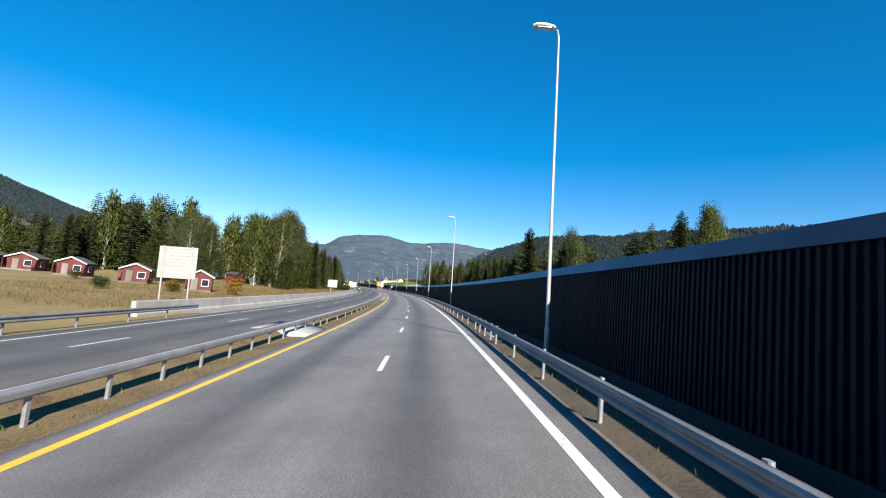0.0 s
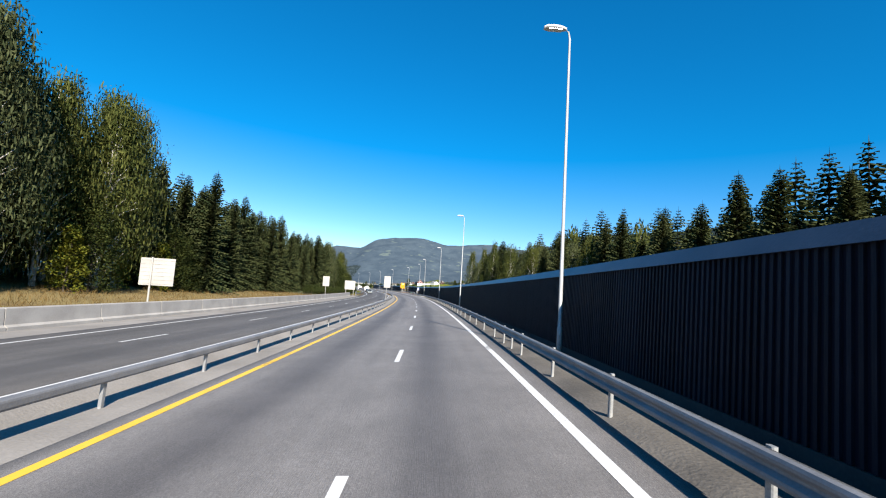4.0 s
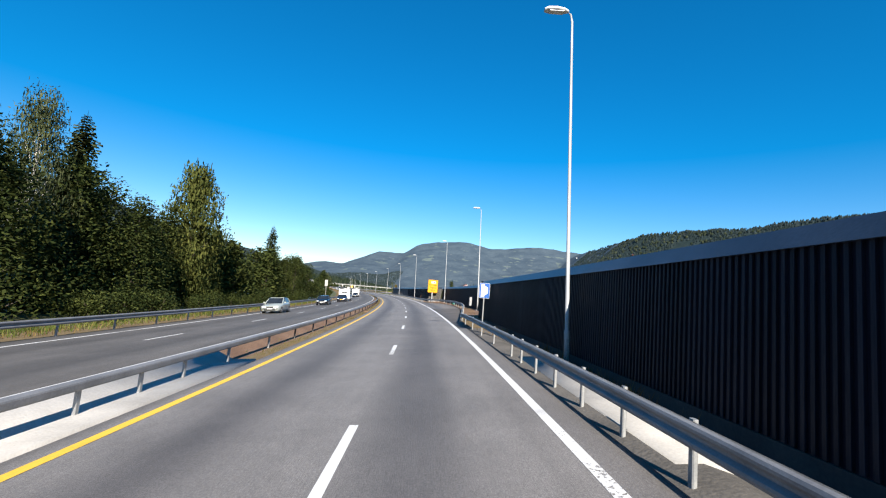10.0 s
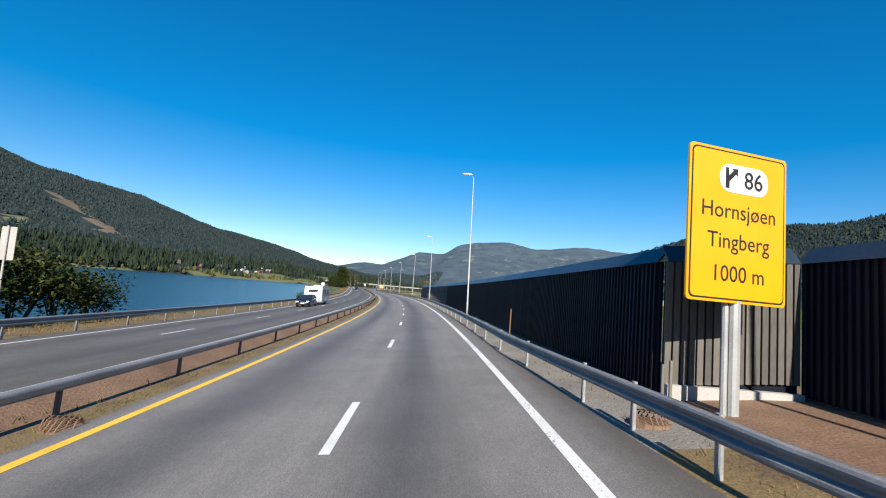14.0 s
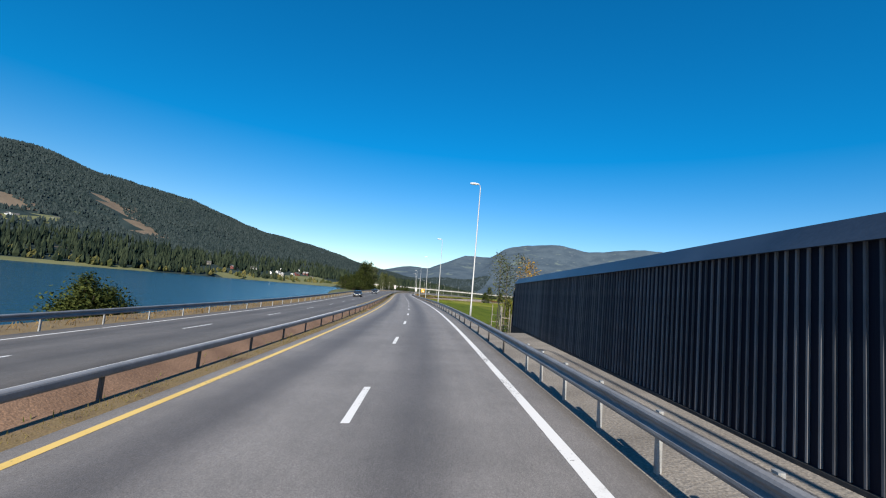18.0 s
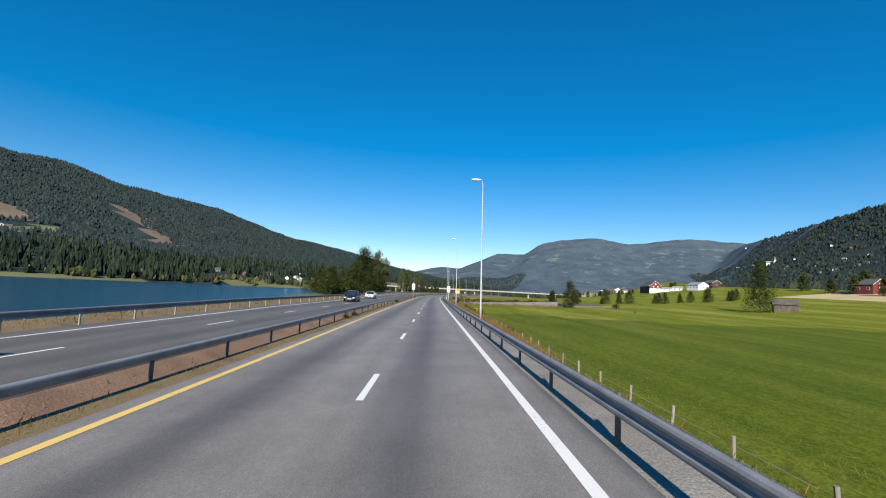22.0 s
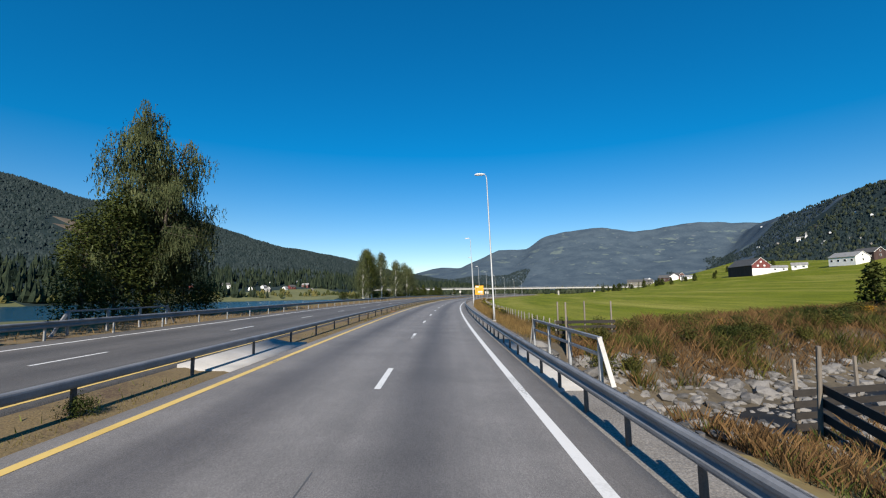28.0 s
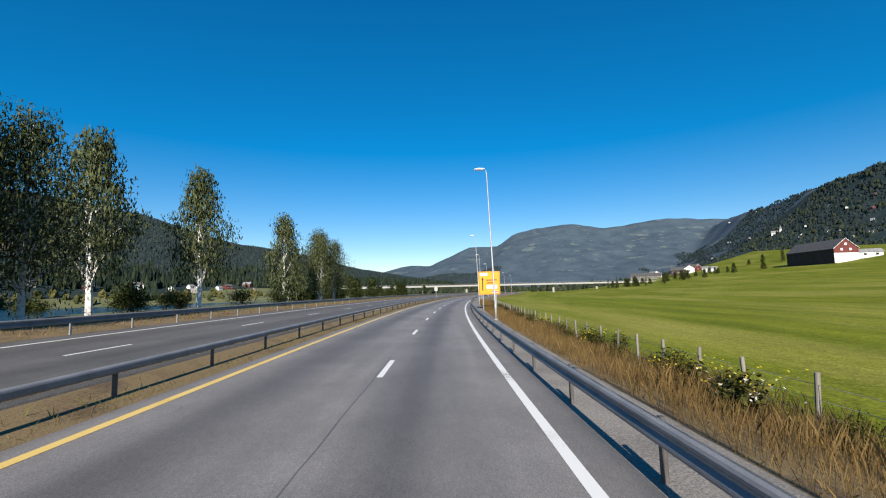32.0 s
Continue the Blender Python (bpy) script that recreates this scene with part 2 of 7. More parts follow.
M_verge = ramp_mat("dry_verge", (0.085, 0.052, 0.029), (0.165, 0.11, 0.055), 0.95, 0.7, 8, 0.8, 12.0, third=(0.16, 0.115, 0.05))
M_ditch = ramp_mat("dark_ditch_soil", (0.05, 0.038, 0.027), (0.115, 0.083, 0.055), 0.95, 0.7, 8, 0.8, 14.0, third=(0.09, 0.075, 0.05))
M_gravel = ramp_mat("gravel", (0.14, 0.128, 0.115), (0.25, 0.23, 0.205), 0.95, 0.6, 10, 1.0, 16.0)
M_median = ramp_mat("pale_trodden_gravel", (0.2, 0.186, 0.168), (0.3, 0.28, 0.255), 0.95, 0.5, 10, 0.5, 20.0)
M_gravel_dark = ramp_mat("dark_gravel", (0.075, 0.07, 0.064), (0.16, 0.148, 0.132), 0.95, 0.6, 10, 1.0, 16.0)
M_soil = ramp_mat("reddish_gravel", (0.125, 0.07, 0.042), (0.225, 0.137, 0.086), 0.95, 0.6, 10, 1.0, 14.0)
M_stone = ramp_mat("river_stone", (0.07, 0.067, 0.063), (0.19, 0.18, 0.168), 0.85, 1.2, 8, 0.6, 8.0, objvar=0.4)
M_bark = ramp_mat("bark", (0.05, 0.042, 0.034), (0.13, 0.105, 0.08), 0.9, 2, 8, 0.8, 14.0, stretch=(1, 1, 0.3))
M_birch = ramp_mat("birch_bark", (0.12, 0.11, 0.1), (0.72, 0.7, 0.66), 0.8, 1.6, 8, 0.3, 9.0, stretch=(0.5, 0.5, 2.0), lo=0.36, hi=0.5)
M_leaf = leaf_mat("birch_leaf", (0.04, 0.056, 0.015), (0.13, 0.14, 0.038), 0.3)
M_leaf_dark = leaf_mat("broadleaf", (0.024, 0.038, 0.011), (0.085, 0.1, 0.027), 0.25)
M_leaf_grey = leaf_mat("willow_leaf", (0.045, 0.06, 0.026), (0.135, 0.15, 0.068), 0.25)
M_leaf_yel = leaf_mat("yellowing_leaf", (0.17, 0.16, 0.02), (0.42, 0.34, 0.035), 0.35)
M_leaf_or = leaf_mat("autumn_leaf", (0.26, 0.14, 0.02), (0.5, 0.3, 0.05), 0.35)
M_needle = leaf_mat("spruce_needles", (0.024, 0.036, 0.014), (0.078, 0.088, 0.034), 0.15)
# needles of the far slopes, distance haze mixed in as extra blue
M_needle_far = leaf_mat("hazed_spruce_needles", (0.012, 0.023, 0.024), (0.04, 0.056, 0.056), 0.05)
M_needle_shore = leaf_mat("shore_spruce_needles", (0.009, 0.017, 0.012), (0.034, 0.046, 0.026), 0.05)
M_leaf_shore = leaf_mat("shore_leaf", (0.04, 0.05, 0.018), (0.13, 0.115, 0.04), 0.1)
M_leaf_far = leaf_mat("far_leaf", (0.02, 0.03, 0.018), (0.048, 0.058, 0.034), 0.1)
M_straw = leaf_mat("dry_grass", (0.105, 0.066, 0.025), (0.275, 0.185, 0.073), 0.25)
M_grass = leaf_mat("green_grass", (0.07, 0.10, 0.02), (0.2, 0.2, 0.06), 0.3)
M_weed = leaf_mat("brown_weeds", (0.05, 0.038, 0.018), (0.155, 0.108, 0.046), 0.2)
M_russet = leaf_mat("russet_weeds", (0.075, 0.043, 0.02), (0.215, 0.128, 0.056), 0.2)
M_flower = leaf_mat("yellow_flowers", (0.5, 0.4, 0.03), (0.75, 0.62, 0.06), 0.3)
M_flower_w = leaf_mat("white_flowers", (0.55, 0.52, 0.45), (0.8, 0.78, 0.72), 0.3)
M_red = ramp_mat("red_boarding", (0.085, 0.017, 0.015), (0.155, 0.033, 0.028), 0.75, 1.2, 8, 0.3, 20.0, stretch=(1, 1, 0.15), objvar=0.1)
M_dkred = ramp_mat("dark_barn_boarding", (0.03, 0.018, 0.016), (0.075, 0.04, 0.034), 0.85, 1.2, 8, 0.3, 20.0, stretch=(1, 1, 0.15))
M_paintw = ramp_mat("white_paint", (0.66, 0.66, 0.64), (0.82, 0.82, 0.8), 0.6, 1.0, 6, 0.1, 20.0)
M_roof = ramp_mat("dark_roofing", (0.045, 0.045, 0.047), (0.11, 0.105, 0.1), 0.8, 1.0, 8, 0.4, 14.0)
M_roofg = ramp_mat("grey_roofing", (0.16, 0.16, 0.16), (0.3, 0.295, 0.29), 0.7, 1.0, 8, 0.4, 14.0)
M_signback = ramp_mat("sign_back_aluminium", (0.34, 0.33, 0.31), (0.46, 0.45, 0.425), 0.55, 0.8, 6, 0.1, 12.0, metal=0.1)
M_signy = ramp_mat("yellow_sign_face", (0.68, 0.3, 0.003), (0.74, 0.345, 0.008), 0.45, 1.0, 4)
M_signw = ramp_mat("white_sign_face", (0.5, 0.5, 0.49), (0.6, 0.6, 0.59), 0.45, 1.0, 4)
M_signb = ramp_mat("blue_sign_face", (0.0, 0.07, 0.32), (0.005, 0.1, 0.4), 0.45, 1.0, 4)
M_signr = ramp_mat("red_sign_face", (0.28, 0.004, 0.012), (0.35, 0.008, 0.02), 0.5, 1.0, 4, spec=0.1)
M_black = ramp_mat("black_sign_paint", (0.008, 0.008, 0.009), (0.02, 0.02, 0.022), 0.5, 3.0, 4)
M_rubber = ramp_mat("tyre_rubber", (0.012, 0.012, 0.012), (0.03, 0.03, 0.03), 0.8, 6.0, 4)
M_window = ramp_mat("dark_window_glass", (0.012, 0.016, 0.02), (0.025, 0.03, 0.036), 0.06, 2.0, 3, spec=0.8)
M_chrome = ramp_mat("bright_trim", (0.5, 0.5, 0.5), (0.65, 0.65, 0.65), 0.2, 3.0, 3, metal=0.9)
M_lens = ramp_mat("headlight_lens", (0.55, 0.57, 0.6), (0.7, 0.72, 0.75), 0.12, 3.0, 3)
M_plastic = ramp_mat("dark_plastic", (0.02, 0.02, 0.021), (0.045, 0.045, 0.046), 0.6, 5.0, 4)


def field_material(name, dark, light, row, lo, hi):
    """Grass field: green with paler yellow rows along the road."""
    m = ramp_mat(name, dark, light, 0.95, 0.5, 6, 0.6, 5.0, coords="UV", stretch=(0.12, 0.6, 1), lo=0.32, hi=0.68)
    n, l = m.node_tree.nodes, m.node_tree.links
    b = n["Principled BSDF"]
    b.inputs["Specular IOR Level"].default_value = 0.05
    col = b.inputs["Base Color"].links[0].from_socket
    tc, mp, t, r, mx = n.new("ShaderNodeTexCoord"), n.new("ShaderNodeMapping"), n.new("ShaderNodeTexNoise"), n.new("ShaderNodeValToRGB"), n.new("ShaderNodeMixRGB")
    mp.inputs["Scale"].default_value = (0.007, 0.05, 1)
    mp.inputs["Rotation"].default_value = (0, 0, 0.012)
    t.inputs["Scale"].default_value, t.inputs["Detail"].default_value, t.inputs["Roughness"].default_value = 1.6, 7, 0.65
    r.color_ramp.elements[0].position, r.color_ramp.elements[1].position = lo, hi
    l.new(tc.outputs["UV"], mp.inputs["Vector"])
    l.new(mp.outputs["Vector"], t.inputs["Vector"])
    l.new(t.outputs["Fac"], r.inputs["Fac"])
    l.new(r.outputs["Color"], mx.inputs["Fac"])
    l.new(col, mx.inputs["Color1"])
    mx.inputs["Color2"].default_value = (*row, 1)
    l.new(mx.outputs["Color"], b.inputs["Base Color"])
    return m


M_field = field_material("meadow", (0.078, 0.1, 0.009), (0.17, 0.19, 0.016), (0.3, 0.27, 0.07), 0.47, 0.82)
M_lush = field_material("lush_meadow", (0.05, 0.08, 0.007), (0.1, 0.124, 0.012), (0.16, 0.155, 0.028), 0.48, 0.82)
speckle(M_lush, 9.0, 0.3)
speckle(M_lush, 2.2, 0.18)
speckle(M_field, 9.0, 0.3)
speckle(M_field, 2.2, 0.16)
speckle(M_verge, 30.0, 0.35)
speckle(M_gravel, 26.0, 0.3)
speckle(M_soil, 26.0, 0.32)
M_brook = ramp_mat("brook_bank", (0.05, 0.04, 0.026), (0.12, 0.095, 0.06), 0.95, 0.25, 8, 0.8, 4.0)
M_straw_field = ramp_mat("stubble_field", (0.36, 0.28, 0.14), (0.5, 0.4, 0.22), 0.95, 0.05, 6, 0.5, 2.0, coords="UV", stretch=(1, 2, 1))
M_meadow = ramp_mat("dry_meadow", (0.15, 0.095, 0.034), (0.26, 0.18, 0.075), 0.95, 0.12, 8, 0.8, 3.0, third=(0.22, 0.17, 0.06))
M_floor = ramp_mat("forest_floor", (0.045, 0.055, 0.018), (0.11, 0.115, 0.04), 0.95, 0.15, 8, 0.8, 3.0)


def paint(name, col, rough=0.25):
    m = ramp_mat(name, tuple(c * 0.9 for c in col), col, rough, 1.5, 4, spec=0.6)
    m.node_tree.nodes["Principled BSDF"].inputs["Coat Weight"].default_value = 0.6
    m.node_tree.nodes["Principled BSDF"].inputs["Coat Roughness"].default_value = 0.08
    return m


def hill_material(name, forest_a, forest_b, patch, patch_lo, bare, bare_lo, scale=0.004):
    """Wooded slopes with clearings: fine mottling of tree crowns, larger patches of pasture and cut ground."""
    m = ramp_mat(name, forest_a, forest_b, 0.95, 0.012, 10, 0.0, 0.09, coords="Object", stretch=(1, 1, 1), lo=0.38, hi=0.62)
    n, l = m.node_tree.nodes, m.node_tree.links
    b = n["Principled BSDF"]
    b.inputs["Specular IOR Level"].default_value = 0.1
    col = b.inputs["Base Color"].links[0].from_socket
    tc = n.new("ShaderNodeTexCoord")
    for seed, colour, lo, sc, squash in ((3.0, patch, patch_lo, scale, (1, 1, 2.5)), (11.0, bare, bare_lo, scale * 1.6, (1, 1, 0.7))):
        mp, t, r, mx = n.new("ShaderNodeMapping"), n.new("ShaderNodeTexNoise"), n.new("ShaderNodeValToRGB"), n.new("ShaderNodeMixRGB")
        mp.inputs["Location"].default_value = (seed * 97, seed * 31, seed)
        mp.inputs["Scale"].default_value = squash
        t.inputs["Scale"].default_value, t.inputs["Detail"].default_value, t.inputs["Roughness"].default_value = sc, 5, 0.6
        r.color_ramp.elements[0].position, r.color_ramp.elements[1].position = lo, lo + 0.03
        l.new(tc.outputs["Object"], mp.inputs["Vector"])
        l.new(mp.outputs["Vector"], t.inputs["Vector"])
        l.new(t.outputs["Fac"], r.inputs["Fac"])
        l.new(r.outputs["Color"], mx.inputs["Fac"])
        l.new(col, mx.inputs["Color1"])
        mx.inputs["Color2"].default_value = (*colour, 1)
        col = mx.outputs["Color"]
    l.new(col, b.inputs["Base Color"])
    return m


# hill ground under those trees, tinted with the same bluish haze
M_hill = hill_material("hazed_wooded_hill", (0.014, 0.026, 0.026), (0.034, 0.05, 0.048), (0.075, 0.09, 0.045), 0.67, (0.075, 0.07, 0.055), 0.65)
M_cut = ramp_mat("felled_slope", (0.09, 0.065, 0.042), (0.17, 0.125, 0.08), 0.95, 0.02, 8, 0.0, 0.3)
# the mountain's colours carry the blue haze of distance
M_mountain = hill_material("hazed_mountain", (0.044, 0.066, 0.09), (0.07, 0.097, 0.12), (0.105, 0.135, 0.13), 0.62, (0.11, 0.13, 0.145), 0.66, 0.0105)
M_pasture = ramp_mat("far_pasture", (0.075, 0.088, 0.03), (0.15, 0.15, 0.058), 0.95, 0.03, 8, 0.0, 0.3)


def water_material():
    m = bpy.data.materials.new("lake_water")
    m.use_nodes = True
    n, l = m.node_tree.nodes, m.node_tree.links
    b = n["Principled BSDF"]
    b.inputs["Base Color"].default_value = (0.003, 0.05, 0.095, 1)
    b.inputs["Roughness"].default_value = 0.2
    b.inputs["Specular IOR Level"].default_value = 0.3
    tc, mp, t, bp = n.new("ShaderNodeTexCoord"), n.new("ShaderNodeMapping"), n.new("ShaderNodeTexNoise"), n.new("ShaderNodeBump")
    mp.inputs["Scale"].default_value = (1, 0.4, 1)
    t.inputs["Scale"].default_value, t.inputs["Detail"].default_value = 0.5, 8
    bp.inputs["Strength"].default_value, bp.inputs["Distance"].default_value = 0.5, 0.3
    l.new(tc.outputs["Object"], mp.inputs["Vector"])
    l.new(mp.outputs["Vector"], t.inputs["Vector"])
    l.new(t.outputs["Fac"], bp.inputs["Height"])
    l.new(bp.outputs["Normal"], b.inputs["Normal"])
    return m


M_water = water_material()

# ---- the road's line ----
HEAD_S0, HEAD_DS = -48.0, 48.0
HEAD = [-6.38, -3.8, -1.21, 0.82, 2.42, 4.1, 7.26, 10.03, 12.51, 15.7, 18.26, 20.53, 21.69, 21.86, 21.63, 20.94, 19.13, 16.59, 13.89, 11.2, 8.5, 5.8, 3.11]
BANK = [4.95, 4.9, 4.72, 4.7, 4.86, 5.08, 3.95, 0.34, -0.88, -1.53, -2.08]   # every 80 m from 0: degrees, left side low
S_LO, S_HI = -300, 2600
_s = np.arange(S_LO, S_HI + 1, 1.0)
_h = np.radians(np.interp(_s, HEAD_S0 + HEAD_DS * np.arange(len(HEAD)), HEAD))
_x = -np.concatenate([[0], np.cumsum(np.sin(_h[:-1]))])
_y = np.concatenate([[0], np.cumsum(np.cos(_h[:-1]))])
_x, _y = _x - _x[-S_LO], _y - _y[-S_LO]


def smooth(a, b, v):
    u = min(1.0, max(0.0, (v - a) / (b - a)))
    return u * u * (3 - 2 * u)


def line(s, off):
    a = np.interp(s, _s, _h)
    return float(np.interp(s, _s, _x) + off * np.cos(a)), float(np.interp(s, _s, _y) + off * np.sin(a))


def heading(s):
    return math.degrees(float(np.interp(s, _s, _h)))


def bank(s):
    return radians(float(np.interp(s, 80.0 * np.arange(len(BANK)), BANK)))


def step_up(s):
    """How far the other carriageway lies above this one's plane."""
    return float(np.interp(s, [480, 590, 720], [0.40, 0.08, 0.18]))


def rz(s, off):
    """Height of the roads' surface."""
    return max(-22.0, min(9.0, off)) * math.sin(bank(s)) + step_up(s) * smooth(-5.55, -6.2, off)


def at(s, off, z=0.0, turn=0.0):
    """A pose standing on the surface, turned with the road."""
    x, y = line(s, off)
    return pose(x, y, gz(s, off) + z, 0, 0, heading(s) + turn)


def wp(s, off, z=0.0):
    x, y = line(s, off)
    return (x, y, rz(s, off) + z)


WATER = -3.6


def field_z(s, off):
    a = float(np.interp(s, [450, 650, 900, 1015, 1230], [2.5e-4, 2.8e-4, 4.1e-4, 4.85e-4, 7.6e-4]))
    return float(np.interp(s, [450, 560, 640, 700], [-1.9, -1.6, -1.1, -0.75])) + a * max(0.0, off - 8) ** 2 * (1 if off < 260 else (260.0 / off) ** 0.6)


def left_land(s, off):
    """1 where there is land on the left, 0 where the lake lies."""
    reach = float(np.interp(s, [300, 322, 345, 400, 585, 615, 690, 720, 760, 800, 1000], [400, 60, 24, 21, 21, 30, 32, 23, 24, 34, 60]))
    return smooth(reach + 7, reach - 1, -off)


def layby(s):
    """Right edge of the asphalt."""
    return float(np.interp(s, [268, 280, 293, 312, 320, 333, 346], [4.25, 5.5, 7.2, 8.2, 7.7, 4.9, 4.25]))


def gz(s, off):
    """Height of the ground sheet."""
    base = rz(s, off)
    edge = layby(s)
    if off < edge + 0.1 and off > 0:
        return base - 0.07
    if off > 4.2:
        ditch = 0.3 * smooth(4.9, 5.9, off) if s < 268 else 0.0
        base -= ditch
        if s < 450:
            return base + 0.02 * smooth(4.3, 4.9, off)
        w = smooth(450, 458, s)
        open_z = base * (1 - smooth(5.3, 9.5, off)) + (field_z(s, off)) * smooth(5.3, 9.5, off)
        if 655 < s < 700:
            # the brook's ravine
            mid = 677 + 0.38 * (off - 8)
            dip = math.exp(-((s - mid) / (6.8 if s > mid else 5.2)) ** 4) * smooth(5.4, 7.5, off) * (1 - 0.75 * smooth(20, 60, off))
            open_z -= 2.3 * dip
        return base * (1 - w) + open_z * w
    if off < -15.4:
        up = 0.62 if s < 232 else 0.0
        up *= smooth(20, 32, s) if s < 60 else 1.0
        land = base + up * smooth(-18.2, -19.4, off)
        flat = rz(s, -17) + 0.42 + 1.25 * smooth(92, 114, s) * smooth(250, 225, s)
        land = land * (1 - smooth(-20, -60, off)) + flat * smooth(-20, -60, off)
        k = left_land(s, off)
        return land * k + (WATER - 1.5) * (1 - k)
    if -4.75 > off > -6.0:
        return base - 0.005
    return base - 0.07


# ---- small mesh kit ----
class Mesh:
    def __init__(self):
        self.v, self.f, self.nrm = [], [], []

    def add(self, verts, faces):
        n = len(self.v)
        self.v.extend(verts)
        self.f.extend([tuple(i + n for i in q) for q in faces])
        return self

    def box(self, c, size, m=None, bevel=0.0):
        x, y, z = (d / 2 for d in size)
        if bevel:
            e = min(bevel, x * 0.9, y * 0.9)
            ring = [(x - e, y), (x, y - e), (x, -y + e), (x - e, -y), (-x + e, -y), (-x, -y + e), (-x, y - e), (-x + e, y)][::-1]
            vs = [(a, b, -z) for a, b in ring] + [(a, b, z) for a, b in ring]
            fs = [tuple(range(7, -1, -1)), tuple(range(8, 16))] + [(i, (i + 1) % 8, 8 + (i + 1) % 8, 8 + i) for i in range(8)]
        else:
            vs = [(i, j, k) for k in (-z, z) for j in (-y, y) for i in (-x, x)]
            fs = [(0, 2, 3, 1), (4, 5, 7, 6), (0, 1, 5, 4), (2, 6, 7, 3), (0, 4, 6, 2), (1, 3, 7, 5)]
        vs = [Vector(p) + Vector(c) for p in vs]
        if m is not None:
            vs = [m @ p for p in vs]
        return self.add([tuple(p) for p in vs], fs)

    def tube(self, pts, radii, n=8, cap=True):
        """A tapered tube along points."""
        start = len(self.v)
        for i, p in enumerate(pts):
            p = Vector(p)
            d = (Vector(pts[min(i + 1, len(pts) - 1)]) - Vector(pts[max(i - 1, 0)])).normalized()
            u = d.orthogonal().normalized() if abs(d.z) < 0.99 else Vector((1, 0, 0))
            w = d.cross(u).normalized()
            u = w.cross(d)
            for k in range(n):
                a = 2 * math.pi * k / n
                self.v.append(tuple(p + (u * math.cos(a) + w * math.sin(a)) * radii[i]))
        for i in range(len(pts) - 1):
            for k in range(n):
                a, b = start + i * n + k, start + i * n + (k + 1) % n
                self.f.append((a, b, b + n, a + n))
        if cap:
            self.f.append(tuple(start + k for k in range(n))[::-1])
            self.f.append(tuple(start + (len(pts) - 1) * n + k for k in range(n)))
        return self

    def prism(self, outline, axis_lo, axis_hi, swap="xz"):
        """An outline in two axes drawn out along the third (y)."""
        n = len(outline)
        vs = [(a, axis_lo, b) for a, b in outline] + [(a, axis_hi, b) for a, b in outline]
        fs = [tuple(range(n)), tuple(range(2 * n - 1, n - 1, -1))] + [(i, i + n, (i + 1) % n + n, (i + 1) % n) for i in range(n)]
        return self.add(vs, fs)

    def data(self, name, mat, soft=False):
        me = bpy.data.meshes.new(name)
        me.from_pydata(self.v, [], self.f)
        if mat:
            me.materials.append(mat)
        if soft:
            me.shade_smooth()
        me.update()
        if self.nrm:
            me.shade_smooth()
            me.normals_split_custom_set_from_vertices(self.nrm)
        return me


def part(name, mesh, mat, parent, label="", soft=False):
    data = mesh if isinstance(mesh, bpy.types.Mesh) else mesh.data(name, mat, soft)
    ob = new(name, data)
    ob.parent = parent
    if label:
        tagged(ob, label)
    return ob


def thing(name, m, label, category, group="", kind=""):
    ob = new(name)
    ob.empty_display_size = 0.2
    ob.matrix_basis = m
    return tagged(ob, label, category, group, kind)


def fix_normals(me):
    bm = bmesh.new()
    bm.from_mesh(me)
    bmesh.ops.recalc_face_normals(bm, faces=bm.faces)
    bm.to_mesh(me)
    bm.free()
    return me


# ---- ground ----
def strip(name, s_list, offs, zfun, mat, kind="structure", label="", category="", extra=None):
    """A sheet along the road: offs(s) gives the offsets across at s."""
    v, f, uv = [], [], []
    n = None
    for s in s_list:
        row = offs(s)
        n = len(row)
        for o in row:
            x, y = line(s, o)
            v.append((x, y, zfun(s, o)))
            uv.append((s, o))
    for i in range(len(s_list) - 1):
        for j in range(n - 1):
            a = i * n + j
            f.append((a, a + 1, a + n + 1, a + n))
    me = bpy.data.meshes.new(name)
    me.from_pydata(v, [], f)
    layer = me.uv_layers.new(name="UVMap")
    idx = np.empty(len(me.loops), dtype=np.int32)
    me.loops.foreach_get("vertex_index", idx)
    layer.data.foreach_set("uv", np.array(uv, dtype=np.float32)[idx].ravel())
    for m in mat if isinstance(mat, (list, tuple)) else (mat,):
        me.materials.append(m)
    if extra:
        extra(me, s_list, n)
    me.shade_smooth()
    me.update()
    return tagged(new(name, me), label, category, "", kind)


GROUND_OFFS = [-220, -180, -150, -120, -95, -75, -60, -50, -42, -36, -31, -27, -24, -21.5, -19.5, -18.2, -17.5, -16.9, -16.2, -15.4, -14.5, -10.5, -6.3, -5.95, -5.55, -5.2, -4.8, -4.5, 0, 4.3, 4.6, 5.0, 5.4, 6.0, 6.7, 7.5, 8.5, 9.5, 11, 13, 16, 20, 26, 33, 42, 55, 70, 90, 110, 130, 150, 175, 200, 220]
GROUND_S = [float(v) for v in np.arange(-150, 660, 6)] + [float(v) for v in np.arange(656, 700, 2)] + [float(v) for v in np.arange(702, 1240, 6)]


